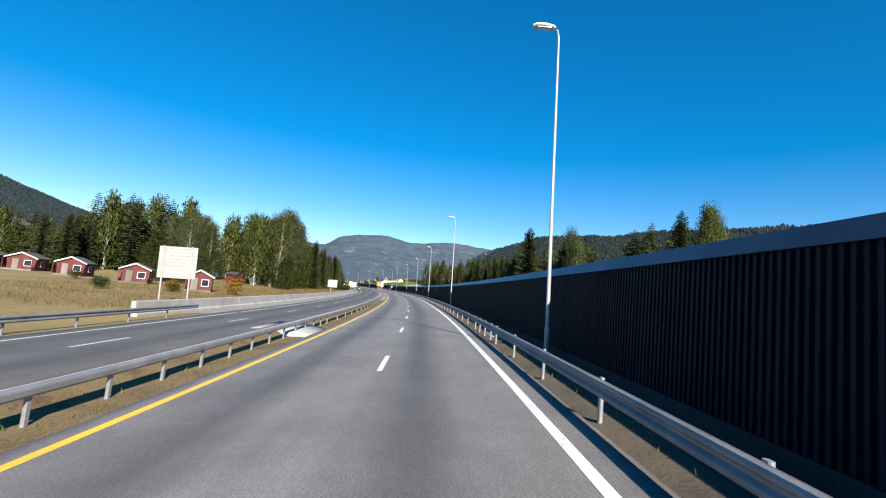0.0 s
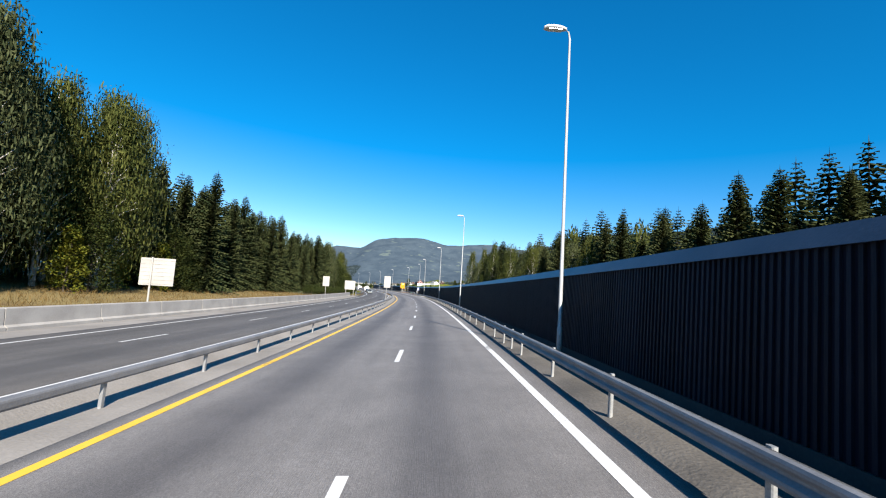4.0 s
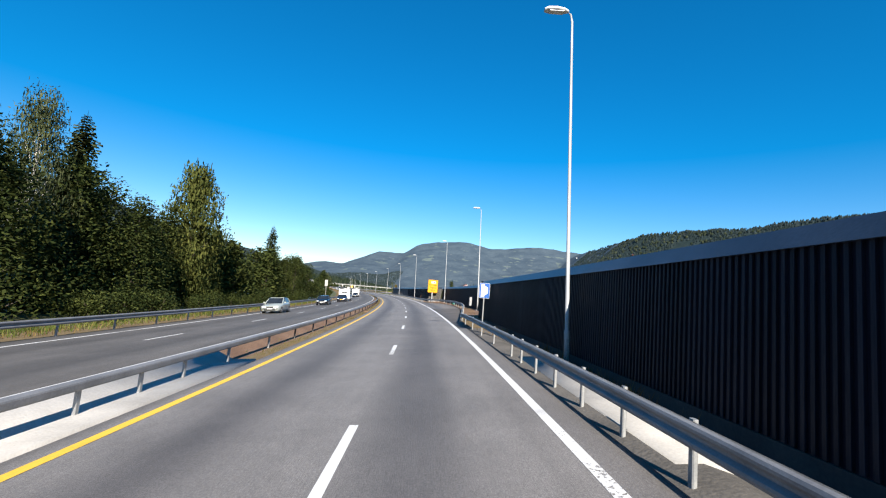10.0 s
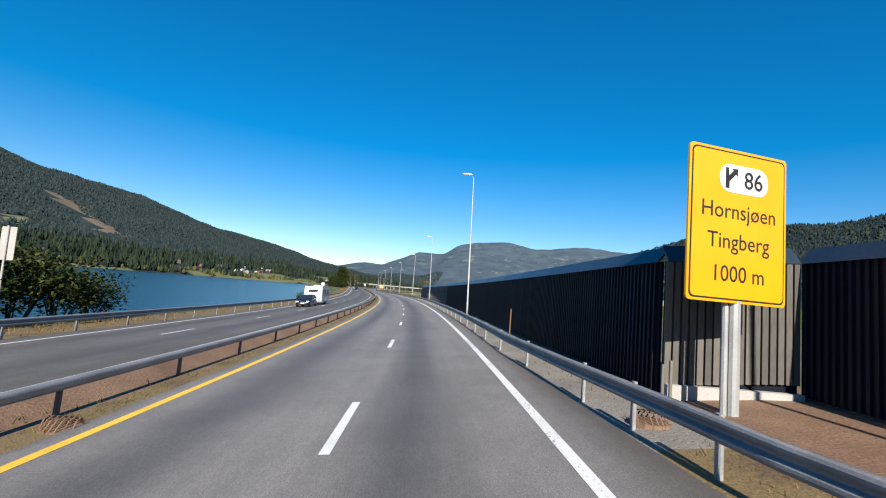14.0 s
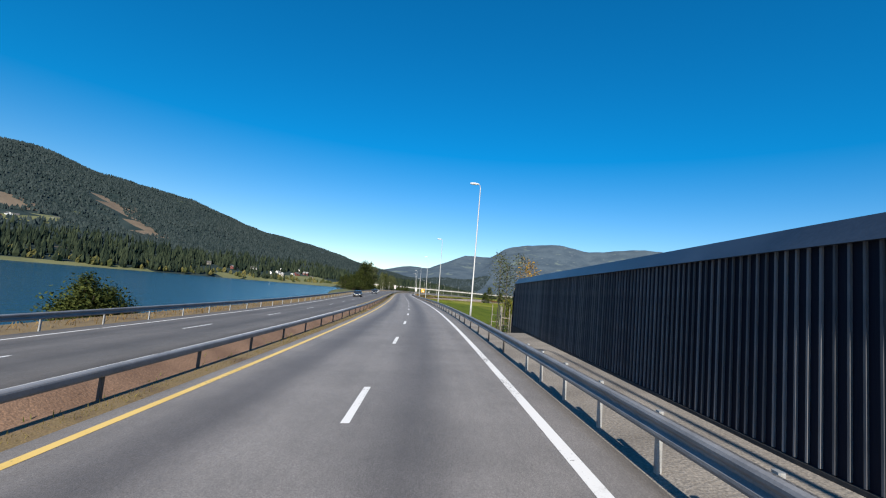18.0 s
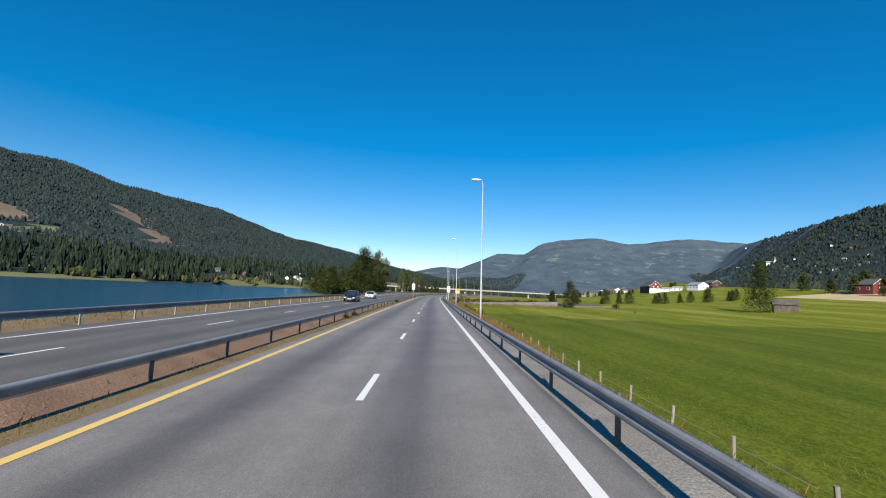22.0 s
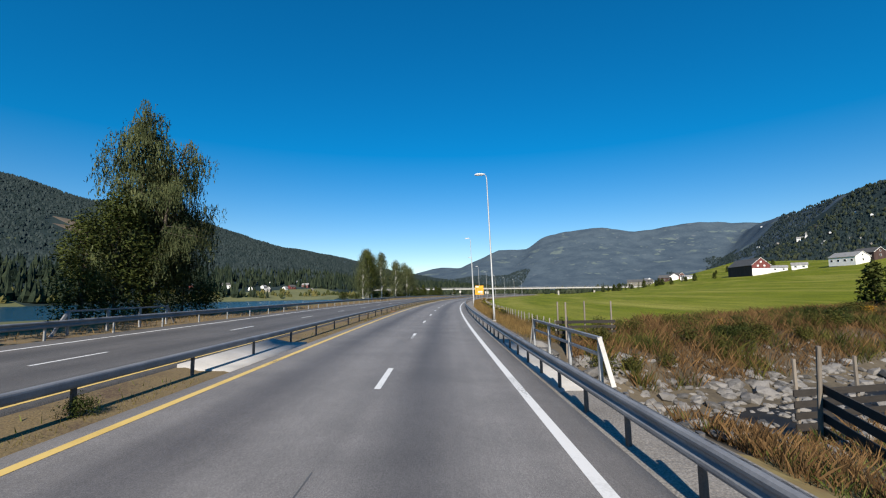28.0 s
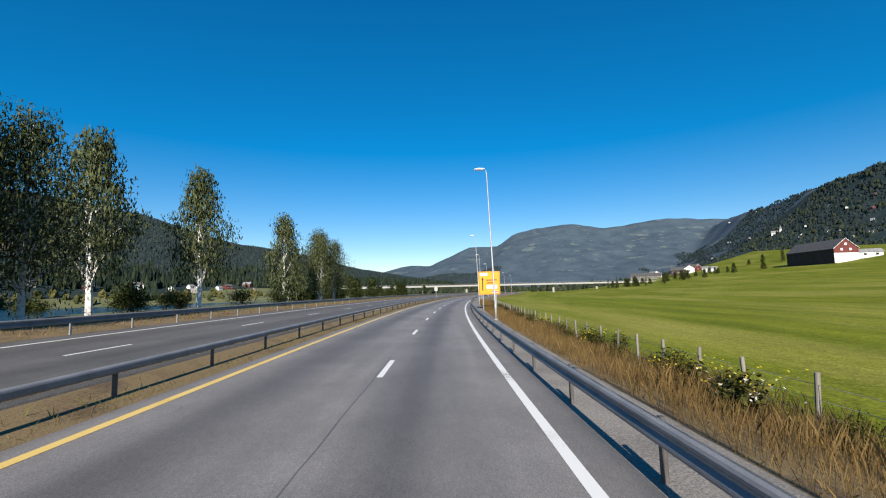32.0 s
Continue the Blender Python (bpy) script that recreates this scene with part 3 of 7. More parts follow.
def ground_mats(me, s_list, n):
    rows = len(s_list) - 1
    mi = np.zeros(len(me.polygons), dtype=np.int32)
    for i in range(rows):
        s = s_list[i]
        for j in range(n - 1):
            o = (GROUND_OFFS[j] + GROUND_OFFS[j + 1]) / 2
            if o < -15.4:
                k = 1 if s < 190 and o > -75 else 2
                if 30 < s < 232 and o > -18.3:
                    k = 13
                if s > 235:
                    k = 3 if o > -19 else 2
            elif o < -4.5:
                if s < 91 or s > 560:
                    k = 3
                elif s < 240:
                    k = 13
                else:
                    k = 6
                if o > -5.3 and k == 6:
                    k = 3
            elif o < 6.2:
                k = 5 if s > 334 else (12 if 95 < s < 262 else (11 if s < 262 else 3))
            elif s < 450:
                k = (6 if 262 < s < 345 else 11) if o < 12 else 2
                if s > 352 and o < 8:
                    k = 5
            else:
                k = 7 if o < 9.8 else (10 if s + 0.25 * o < 606 else 0)
                if 650 + 0.36 * o < s < 672 + 0.36 * o and o < 70:
                    k = 1
                if 664 + 0.36 * o < s < 686 + 0.42 * o and o < 70:
                    k = 8
                if 560 < s < 760 and o > 172:
                    k = 9
            mi[i * (n - 1) + j] = k
    me.polygons.foreach_set("material_index", mi)


ground = strip("ground", GROUND_S, lambda s: GROUND_OFFS, gz, [M_field, M_meadow, M_floor, M_verge, M_soil, M_gravel, M_soil, M_verge, M_brook, M_straw_field, M_lush, M_ditch, M_gravel_dark, M_median], label="verges, meadow and mown green fields beside the road", category="ground", extra=ground_mats)

# ---- far land: lake bed, wooded hills, mountain ----
SHORE_Y = [-1500, 0, 300, 700, 1000, 1300, 1700, 2500, 5000]
SHORE_X = [-420, -480, -520, -560, -530, -480, -430, -420, -420]
RIDGE_W = ([-1500, 600, 1200, 1340, 1460, 1750, 1900, 2250, 2650, 3000, 3350, 3700], [330, 350, 333, 337, 322, 303, 297, 256, 228, 178, 75, 20])
RIDGE_E = ([-1500, 900, 1600, 2300, 3600, 5000], [1250, 1180, 1030, 700, 650, 650], [221, 255, 313, 326, 361, 361])
MOUNT = ([-2600, -1671, -1399, -1231, -926, -700, -590, -423, -250, -120, 31, 428, 845, 1500], [140, 151, 214, 205, 320, 328, 408, 446, 462, 455, 415, 458, 425, 420])


def far_z(x, y, off, s):
    """Heights of the far land, on arrays."""
    shore = np.interp(y, SHORE_Y, SHORE_X)
    hw = np.interp(y, *RIDGE_W)
    u = np.clip((shore - x) / (shore + 1650), 0, 1)
    west = -2.5 + np.where(x < shore, 6 * np.clip((shore - x) / 60, 0, 1) + (hw - 6) * (0.25 * u + 0.75 * u ** 1.5) * (1 - 0.05 * np.clip((-1650 - x) / 600, 0, 1)), 0)
    ex, eh = np.interp(y, RIDGE_E[0], RIDGE_E[1]), np.interp(y, RIDGE_E[0], RIDGE_E[2])
    foot = np.interp(y, [-1500, 0, 600, 1000, 1500, 5000], [180, 180, 130, 10, 60, 60])
    e = np.clip((x - foot) / (ex - foot), 0, 1)
    east = np.interp(y, [0, 600, 1000, 1250, 1600], [0, 6, 14, 20, 18]) * np.clip((x - foot + 220) / 220, 0, 1) ** 2 + eh * (0.35 * e ** 1.3 + 0.65 * e ** 2) * 0.97
    mh = np.interp(x, *MOUNT)
    v = np.clip((y - 2750) / (3950 - 2750), 0, 1)
    north = mh * (0.35 * v + 0.65 * v ** 1.6)
    z = np.maximum(np.maximum(west, east), north)
    lake = (x > shore) & (off < -25) & (s < 1150)
    z = np.where(lake, -7.0, z)
    return z


def off_of(x, y):
    """Offset and distance along the road of many points."""
    s_out, o_out = np.empty(len(x)), np.empty(len(x))
    cs, cx, cy, ch = _s[::10], _x[::10], _y[::10], _h[::10]
    for a in range(0, len(x), 4000):
        dx, dy = x[a:a + 4000, None] - cx, y[a:a + 4000, None] - cy
        j = (dx * dx + dy * dy).argmin(1)
        ddx, ddy = x[a:a + 4000] - cx[j], y[a:a + 4000] - cy[j]
        s_out[a:a + 4000] = cs[j] - ddx * np.sin(ch[j]) + ddy * np.cos(ch[j])
        o_out[a:a + 4000] = ddx * np.cos(ch[j]) + ddy * np.sin(ch[j])
    return s_out, o_out


def fbm(x, y, scale, octaves=5, seed=0.0):
    return np.array([noise.fractal(Vector((a / scale + seed, b / scale - seed, seed)), 0.9, 2.1, octaves) for a, b in zip(x, y)])


def far_height(x, y):
    x, y = np.atleast_1d(np.asarray(x, float)), np.atleast_1d(np.asarray(y, float))
    s, off = off_of(x, y)
    return far_z(x, y, off, s)


def felled(x, y, z):
    """Felled strips on the long slope."""
    strip_a = (np.abs((x + 1040) * 0.32 + (y - 1158) * 0.947) < 24 + 9 * np.sin(x / 31)) & (x > -1225) & (x < -865)
    strip_b = ((x + 965) / 75) ** 2 + ((y - 880) / 42) ** 2 < 1
    return strip_a | strip_b


def shore_pasture(x, y):
    """Small fields between the far shore and the woods."""
    d = np.interp(y, SHORE_Y, SHORE_X) - x
    n = np.array([noise.noise(Vector((b / 140, 4.0, a / 400))) for a, b in zip(x, y)])
    low = (d > -10) & (d < 70 + 70 * n) & (n > -0.25) & (y > 940) & (y < 2300)
    high = ((y - 872) / 80) ** 2 + ((x + 826 + 0.3 * (y - 872)) / 24) ** 2 < 1
    return low | high


def build_far():
    xs = np.concatenate([np.arange(-2700, -1750, 80), np.arange(-1750, 1500, 36), np.arange(1500, 2300, 90)])
    ys = np.concatenate([np.arange(-1400, -200, 100), np.arange(-200, 3000, 36), np.arange(3000, 4150, 36), np.arange(4150, 4900, 120)])
    gx, gy = np.meshgrid(xs, ys)
    x, y = gx.ravel(), gy.ravel()
    s, off = off_of(x, y)
    z = far_z(x, y, off, s)
    rough = np.clip(z / 60, 0, 1)
    z = z + rough * (fbm(x, y, 420.0) * 16 + fbm(x, y, 110.0, 3, 5.0) * 5)
    z = np.where((np.abs(off) < 205) & (s > -140) & (s < 1225), -9.0, z)
    nx = len(xs)
    faces = [(j * nx + i, j * nx + i + 1, (j + 1) * nx + i + 1, (j + 1) * nx + i) for j in range(len(ys) - 1) for i in range(nx - 1)]
    me = bpy.data.meshes.new("far_ground")
    me.from_pydata(list(zip(x.tolist(), y.tolist(), z.tolist())), [], faces)
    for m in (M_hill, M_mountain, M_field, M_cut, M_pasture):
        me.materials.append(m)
    cy = np.array([y[f[0]] for f in faces])
    cz = np.array([z[f[0]] for f in faces])
    cx = np.array([x[f[0]] for f in faces])
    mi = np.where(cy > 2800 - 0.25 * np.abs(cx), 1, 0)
    mi = np.where((cz < 22) & (cx > -350) & (cy < 2400), 2, mi)
    mi = np.where(felled(cx, cy, cz), 3, mi)
    beach = np.interp(cy, SHORE_Y, SHORE_X) - cx
    mi = np.where(shore_pasture(cx, cy) | ((beach > -60) & (beach < 14) & (cy < 2300)), 4, mi)
    me.polygons.foreach_set("material_index", mi.astype(np.int32))
    me.shade_smooth()
    me.update()
    tagged(new("ground_far", me), "wooded valley sides and a far flat-topped mountain", "hills", "", "structure")


build_far()
lake = Mesh().add([(-1300, -900, WATER), (400, -900, WATER), (400, 2400, WATER), (-1300, 2400, WATER)], [(0, 1, 2, 3)])
tagged(new("water", lake.data("water", M_water)), "calm dark blue lake water", "lake", "", "structure")

# ---- carriageways ----
S_ROAD = [float(v) for v in np.arange(-150, 1240, 4)]


def road_right(s):
    r = layby(s)
    return [-4.55, -4.2, -2, 0, 2, 3.4, 4.0, r]


def slab(name, s_list, offs, mat, label, top=0.0, drop=0.12):
    def zf(s, o):
        row = offs(s)
        edge = abs(o - row[0]) < 1e-6 or abs(o - row[-1]) < 1e-6
        return rz(s, o) + top - (drop if edge else 0.0)
    return strip(name, s_list, offs, zf, mat, "structure", label, "road")


slab("road", S_ROAD, lambda s: [road_right(s)[0] - 0.02] + road_right(s) + [road_right(s)[-1] + 0.02], M_asphalt, "grey asphalt carriageway with two lanes")
slab("road_patch", [float(v) for v in np.arange(264, 298.4, 2)], lambda s: [3.6, 3.62, 4.6, layby(s) - 0.06, layby(s) - 0.04], M_asphalt_lay, "dark newer asphalt of the lay-by", top=0.005, drop=0.03)
slab("road_opposite", S_ROAD, lambda s: [-15.32, -15.3, -14.0, -12, -10.3, -8, -6.25, -6.22], M_asphalt_old, "grey asphalt carriageway for the opposite direction")


def band(name, a, b, off, width, mat, parent=None, label="", top=0.006, step=4.0, offf=None):
    """A painted line from a to b."""
    n = max(1, int(math.ceil((b - a) / step)))
    v, f = [], []
    for i in range(n + 1):
        s = a + (b - a) * i / n
        o = offf(s) if offf else off
        for e in (-width / 2, width / 2):
            x, y = line(s, o + e)
            v.append((x, y, rz(s, o + e) + top))
    for i in range(n):
        f.append((2 * i, 2 * i + 1, 2 * i + 3, 2 * i + 2))
    return Mesh().add(v, f)


marks = thing("road_marking", Matrix(), "white and yellow painted lines on the asphalt", "road marking", "", "structure")
part("edge_line", band("edge_line", -150, 1230, 3.48, 0.2, M_white), M_white, marks, "white edge line")
part("edge_line", band("edge_line", -150, 402, -4.04, 0.2, M_yellow), M_yellow, marks, "yellow edge line")
part("edge_line", band("edge_line", 402, 1230, -4.04, 0.2, M_yellow_pale), M_yellow_pale, marks, "faded yellow edge line")
part("edge_line", band("edge_line", 480, 1230, -6.55, 0.15, M_yellow_pale), M_yellow_pale, marks, "faded yellow edge line")
part("edge_line", band("edge_line", -150, 480, -6.5, 0.13, M_white), M_white, marks, "white edge line")
part("edge_line", band("edge_line", -150, 1230, -13.9, 0.18, M_white), M_white, marks, "white edge line")
for k in range(-12, 100):
    part("dash", band("dash", 12.0 * k, 12.0 * k + 3.0, 0.0, 0.16, M_white, step=3.0), M_white, marks)
for k in range(-12, 100):
    part("dash", band("dash", 12.0 * k + 2.0, 12.0 * k + 5.0, -10.25, 0.14, M_white, step=3.0), M_white, marks)
# sealed seam between the lanes, with short cross cracks
M_seam = ramp_mat("crack_sealant", (0.075, 0.074, 0.072), (0.13, 0.127, 0.122), 0.6, 0.7, 5, 0.1, 30.0)
for a, b in ((548, 574), (575.5, 601), (602, 628), (640, 667), (683, 711), (712, 733), (741, 756), (757, 772)):
    part("seam", band("seam", a, b, 0, 0.02, M_seam, top=0.004, step=0.8, offf=lambda s: -0.14 + 0.05 * noise.noise((s * 0.35, 3, 0)) + 0.02 * noise.noise((s * 2.1, 9, 0))), M_seam, marks, "dark sealed seam")

# ---- guardrails ----
def profile_along(s_list, offf, outline, zf):
    """A closed outline (across, up) carried along the road."""
    v, f, n = [], [], len(outline)
    for s in s_list:
        o = offf(s)
        for a, b in outline:
            x, y = line(s, o + a)
            v.append((x, y, zf(s, o) + b))
    for i in range(len(s_list) - 1):
        for k in range(n):
            a, b = i * n + k, i * n + (k + 1) % n
            f.append((a, a + n, b + n, b))
    f.append(tuple(range(n)))
    f.append(tuple((len(s_list) - 1) * n + k for k in range(n))[::-1])
    return Mesh().add(v, f)


def beam_outline(face, top=0.76):
    """Pressed steel W-beam: two rounded ridges with a groove between them; face -1 turns it towards lower offsets."""
    pts = [(-0.01, 0.0), (0.03, 0.0), (0.07, -0.016), (0.088, -0.05), (0.084, -0.085), (0.03, -0.135), (0.03, -0.17), (0.084, -0.215), (0.088, -0.25), (0.07, -0.288), (0.03, -0.308), (-0.01, -0.31)]
    back = [(a - 0.012, b) for a, b in pts[::-1]]
    return [(face * a, top + b) for a, b in pts + back]


POST = Mesh().box((0, 0, 0.25), (0.07, 0.11, 0.7), bevel=0.015).data("post", M_post)
POST_DARK = Mesh().box((0, 0, 0.25), (0.07, 0.11, 0.7), bevel=0.015).data("post", M_post_dark)
POST_BLOCK = Mesh().box((0, 0, 0.335), (0.07, 0.11, 0.87), bevel=0.015).data("post", M_post)
POST_BLOCK_DARK = Mesh().box((0, 0, 0.335), (0.07, 0.11, 0.87), bevel=0.015).data("post", M_post_dark)


def guardrail(label, a, b, offf, face, zf, runs, top=0.76, pipe=False, dark=1e9):
    """A rail from a to b. runs: (from, to, first post, spacing); posts past dark are weathered."""
    g = thing("guardrail", Matrix(), label, "guardrail")
    s_list = list(np.arange(a, b + 0.01, 2.0))
    if pipe:
        out = [(-0.06, top), (0.06, top), (0.085, top - 0.02), (0.095, top - 0.05), (0.095, top - 0.14), (0.08, top - 0.175), (0.05, top - 0.19), (-0.05, top - 0.19), (-0.08, top - 0.175), (-0.095, top - 0.14), (-0.095, top - 0.05), (-0.085, top - 0.02)]
    else:
        out = beam_outline(face, top)
    part("beam", profile_along(s_list, offf, out, zf), M_steel, g, soft=False)
    for lo, hi, first, spacing in runs:
        s = first + math.ceil((max(a, lo) - first) / spacing) * spacing
        while s < min(hi, b):
            o = offf(s) - face * 0.07 if not pipe else offf(s)
            mesh = (POST_DARK if s > dark else POST) if pipe else (POST_BLOCK_DARK if s > dark else POST_BLOCK)
            x, y = line(s, o)
            part("post", mesh, None, g).matrix_basis = pose(x, y, zf(s, o), 0, 0, heading(s))
            s += spacing
    return g


def rail_right(s):
    return float(np.interp(s, [270, 280, 289, 293, 300, 312, 320, 327, 333, 340, 346], [4.4, 5.7, 6.9, 7.4, 8.0, 8.5, 8.0, 6.3, 5.1, 4.65, 4.4]))


RIGHT_RUNS = [(-140, 20, 3.1, 3.94), (20, 27, 20.4, 2.0), (27, 108, 62.2, 3.95), (108, 115, 109.8, 1.9), (115, 140, 116.4, 4.2), (140, 240, 191.3, 3.85), (240, 250, 242.3, 1.9), (250, 333, 251.5, 4.0), (333, 340, 335.0, 2.0), (340, 427, 343.3, 4.0), (427, 437, 427.9, 2.0), (437, 652, 437.6, 4.0), (652, 692, 654.2, 2.0), (692, 1200, 693.6, 4.0)]
LEFT_RUNS = [(-140, 5, 2.2, 4.0), (5, 30, 6.8, 1.95), (30, 242, 62.3, 4.0), (242, 249, 243.8, 1.9), (249, 335, 250.4, 4.0), (335, 400, 342.2, 4.1), (400, 1200, 505.6, 4.0)]
guardrail("long galvanised steel guardrail along the verge by the dark wall", -140, 338, rail_right, -1, lambda s, o: gz(s, o), RIGHT_RUNS)
guardrail("long galvanised steel guardrail along the verge by the green field", 338, 1200, rail_right, -1, lambda s, o: gz(s, o), RIGHT_RUNS, dark=440)
guardrail("galvanised steel guardrail on low posts in the median", -140, 1200, lambda s: -5.35, 1, lambda s, o: rz(s, o), LEFT_RUNS, top=0.68, pipe=True, dark=255)
guardrail("short end of steel guardrail beside the meadow", -140, 34, lambda s: -15.9, 1, lambda s, o: rz(s, o), [(-140, 34, 2.0, 4.0)])
guardrail("galvanised steel guardrail along the lakeside verge", 230, 1200, lambda s: float(np.interp(s, [230, 250], [-16.5, -15.6])), 1, lambda s, o: rz(s, o), [(230, 1200, 516.5, 4.0)], top=0.8)

# concrete barrier along the meadow
barrier = thing("concrete_barrier", Matrix(), "long low pale concrete barrier wall beside the opposite lanes", "barrier", "", "structure")
s0 = 30.0
while s0 < 230:
    s1 = min(230.0, s0 + 6.0)
    seg = profile_along([s0 + 0.03, (s0 + s1) / 2, s1 - 0.03], lambda s: -18.2, [(-0.2, 1.06), (0.08, 1.06), (0.1, 1.02), (0.16, 0.3), (0.3, 0.2), (0.32, -0.2), (-0.2, -0.2)], lambda s, o: rz(s, o))
    part("panel", seg, M_conc, barrier)
    s0 = s1

# ---- noise wall ----
WALL_A = lambda s: 6.55
WALL_C = lambda s: float(np.interp(s, [339, 352, 430, 446, 455], [6.5, 6.4, 6.5, 7.1, 7.6]))
WALL_TOP = 3.0
M_plinth = ramp_mat("weathered_plinth", (0.022, 0.022, 0.024), (0.05, 0.049, 0.048), 0.9, 0.8, 8, 0.3, 16.0)


def wall_run(g, path, front):
    """Backing, plinth and capping along a path of (x, y, z); front is the side of the fins, +1 to the left of the path."""
    back, plinth, cap = Mesh(), Mesh(), Mesh()
    for (p, q) in zip(path[:-1], path[1:]):
        p, q = Vector(p), Vector(q)
        d = Vector((q.x - p.x, q.y - p.y, 0)).normalized()
        n = Vector((-d.y, d.x, 0)) * front
        def slab4(mesh, lo, hi, n0, n1, lean=0.0):
            vs = []
            for e in (p, q):
                for z, a, b in ((lo, n0, n1), (hi, n0 - lean, n1 - lean)):
                    for t in (a, b):
                        vs.append(tuple(e + n * t + Vector((0, 0, z))))
            mesh.add(vs, [(0, 2, 3, 1), (4, 5, 7, 6), (0, 4, 6, 2), (1, 3, 7, 5), (2, 6, 7, 3), (0, 1, 5, 4)])
        slab4(back, 0.08, WALL_TOP, -0.06, 0.0)
        slab4(plinth, -0.9, 0.08, -0.12, 0.05)
        slab4(cap, WALL_TOP - 0.02, WALL_TOP + 0.36, 0.05, 0.11, 0.3)
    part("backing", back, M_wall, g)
    part("plinth", plinth, M_plinth, g, "dark weathered plinth")
    part("capping", cap, M_cap, g, "slanting grey capping board")


FIN = Mesh().box((0, 0.025, (WALL_TOP + 0.1) / 2), (0.06, 0.05, WALL_TOP - 0.1)).data("fin", M_fin)
M_board = ramp_mat("brown_grey_boards", (0.072, 0.067, 0.06), (0.145, 0.135, 0.12), 0.8, 1.0, 8, 0.3, 24.0, stretch=(1, 1, 0.15), objvar=0.3)
FIN_PALE = Mesh().box((0, 0.045, (WALL_TOP + 0.3) / 2), (0.135, 0.06, WALL_TOP - 0.32)).data("fin", M_board)


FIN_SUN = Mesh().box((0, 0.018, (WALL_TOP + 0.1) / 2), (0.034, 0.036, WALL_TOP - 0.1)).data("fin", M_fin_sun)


def fins(g, a, b, offf, spacing, single, mat=None):
    joined = Mesh()
    n = int((b - a) / spacing)
    for i in range(n):
        s = a + spacing * (i + 0.5)
        o = offf(s)
        m = pose(*line(s, o), rz(s, o), 0, 0, heading(s) + 90)
        if single:
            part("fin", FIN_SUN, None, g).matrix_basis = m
        else:
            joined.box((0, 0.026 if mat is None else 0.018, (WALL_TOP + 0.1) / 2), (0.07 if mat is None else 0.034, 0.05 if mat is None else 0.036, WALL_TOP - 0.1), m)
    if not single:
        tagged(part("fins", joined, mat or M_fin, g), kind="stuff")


def path_of(a, b, offf, step=4.0):
    n = max(1, int((b - a) / step))
    return [(*line(a + (b - a) * i / n, offf(a + (b - a) * i / n)), rz(a + (b - a) * i / n, offf(a + (b - a) * i / n))) for i in range(n + 1)]


wall = thing("noise_wall", Matrix(), "long dark-stained timber noise wall with upright fins and slanting capping", "noise wall", "", "structure")
wall_run(wall, path_of(-140, 275, WALL_A), 1)
fins(wall, -60, 275, WALL_A, 0.17, False)
wall_run(wall, [(*line(275, 6.55), rz(275, 6.55)), (*line(275, 9.8), rz(275, 9.8))], 1)
wall_b = thing("noise_wall", Matrix(), "dark-stained timber noise wall set back behind the lay-by", "noise wall", "", "structure")
WALL_B = lambda s: 9.6
wall_run(wall_b, path_of(275.1, 339, WALL_B), 1)
fins(wall_b, 275.2, 339, WALL_B, 0.17, False)
wall_r = thing("noise_wall", Matrix(), "short sunlit return of weathered grey timber boards on a concrete plinth", "noise wall", "", "structure")
wall_run(wall_r, [(*line(339, 6.5), rz(339, 6.5)), (*line(339, 9.5), rz(339, 9.5))], -1)
part("kerb", Mesh().box((1.45, -0.12, 0.1), (3.0, 0.18, 0.5), pose(*line(339, 6.55), rz(339, 6.55), 0, 0, heading(339))), M_deck, wall_r, "pale concrete plinth")
for i in range(17):
    o = 6.55 + i * 0.18
    m = pose(*line(338.99, o), rz(338.99, o), 0, 0, heading(339) + 180)
    part("board", FIN_PALE, None, wall_r).matrix_basis = m
wall_c = thing("noise_wall", Matrix(), "dark-stained timber noise wall with some upright fins coloured as sunlit", "noise wall", "", "structure")
wall_run(wall_c, path_of(339.2, 455, WALL_C), 1)
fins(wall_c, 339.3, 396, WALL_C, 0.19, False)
# from here the same dark fins take the colour painted as sunlit
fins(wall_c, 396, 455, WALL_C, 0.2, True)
# the wall's end post
part("end_post", Mesh().box((0, -0.04, 1.75), (0.16, 0.3, 3.4), at(455.05, 7.62, 0, 90)), M_wall, wall_c)

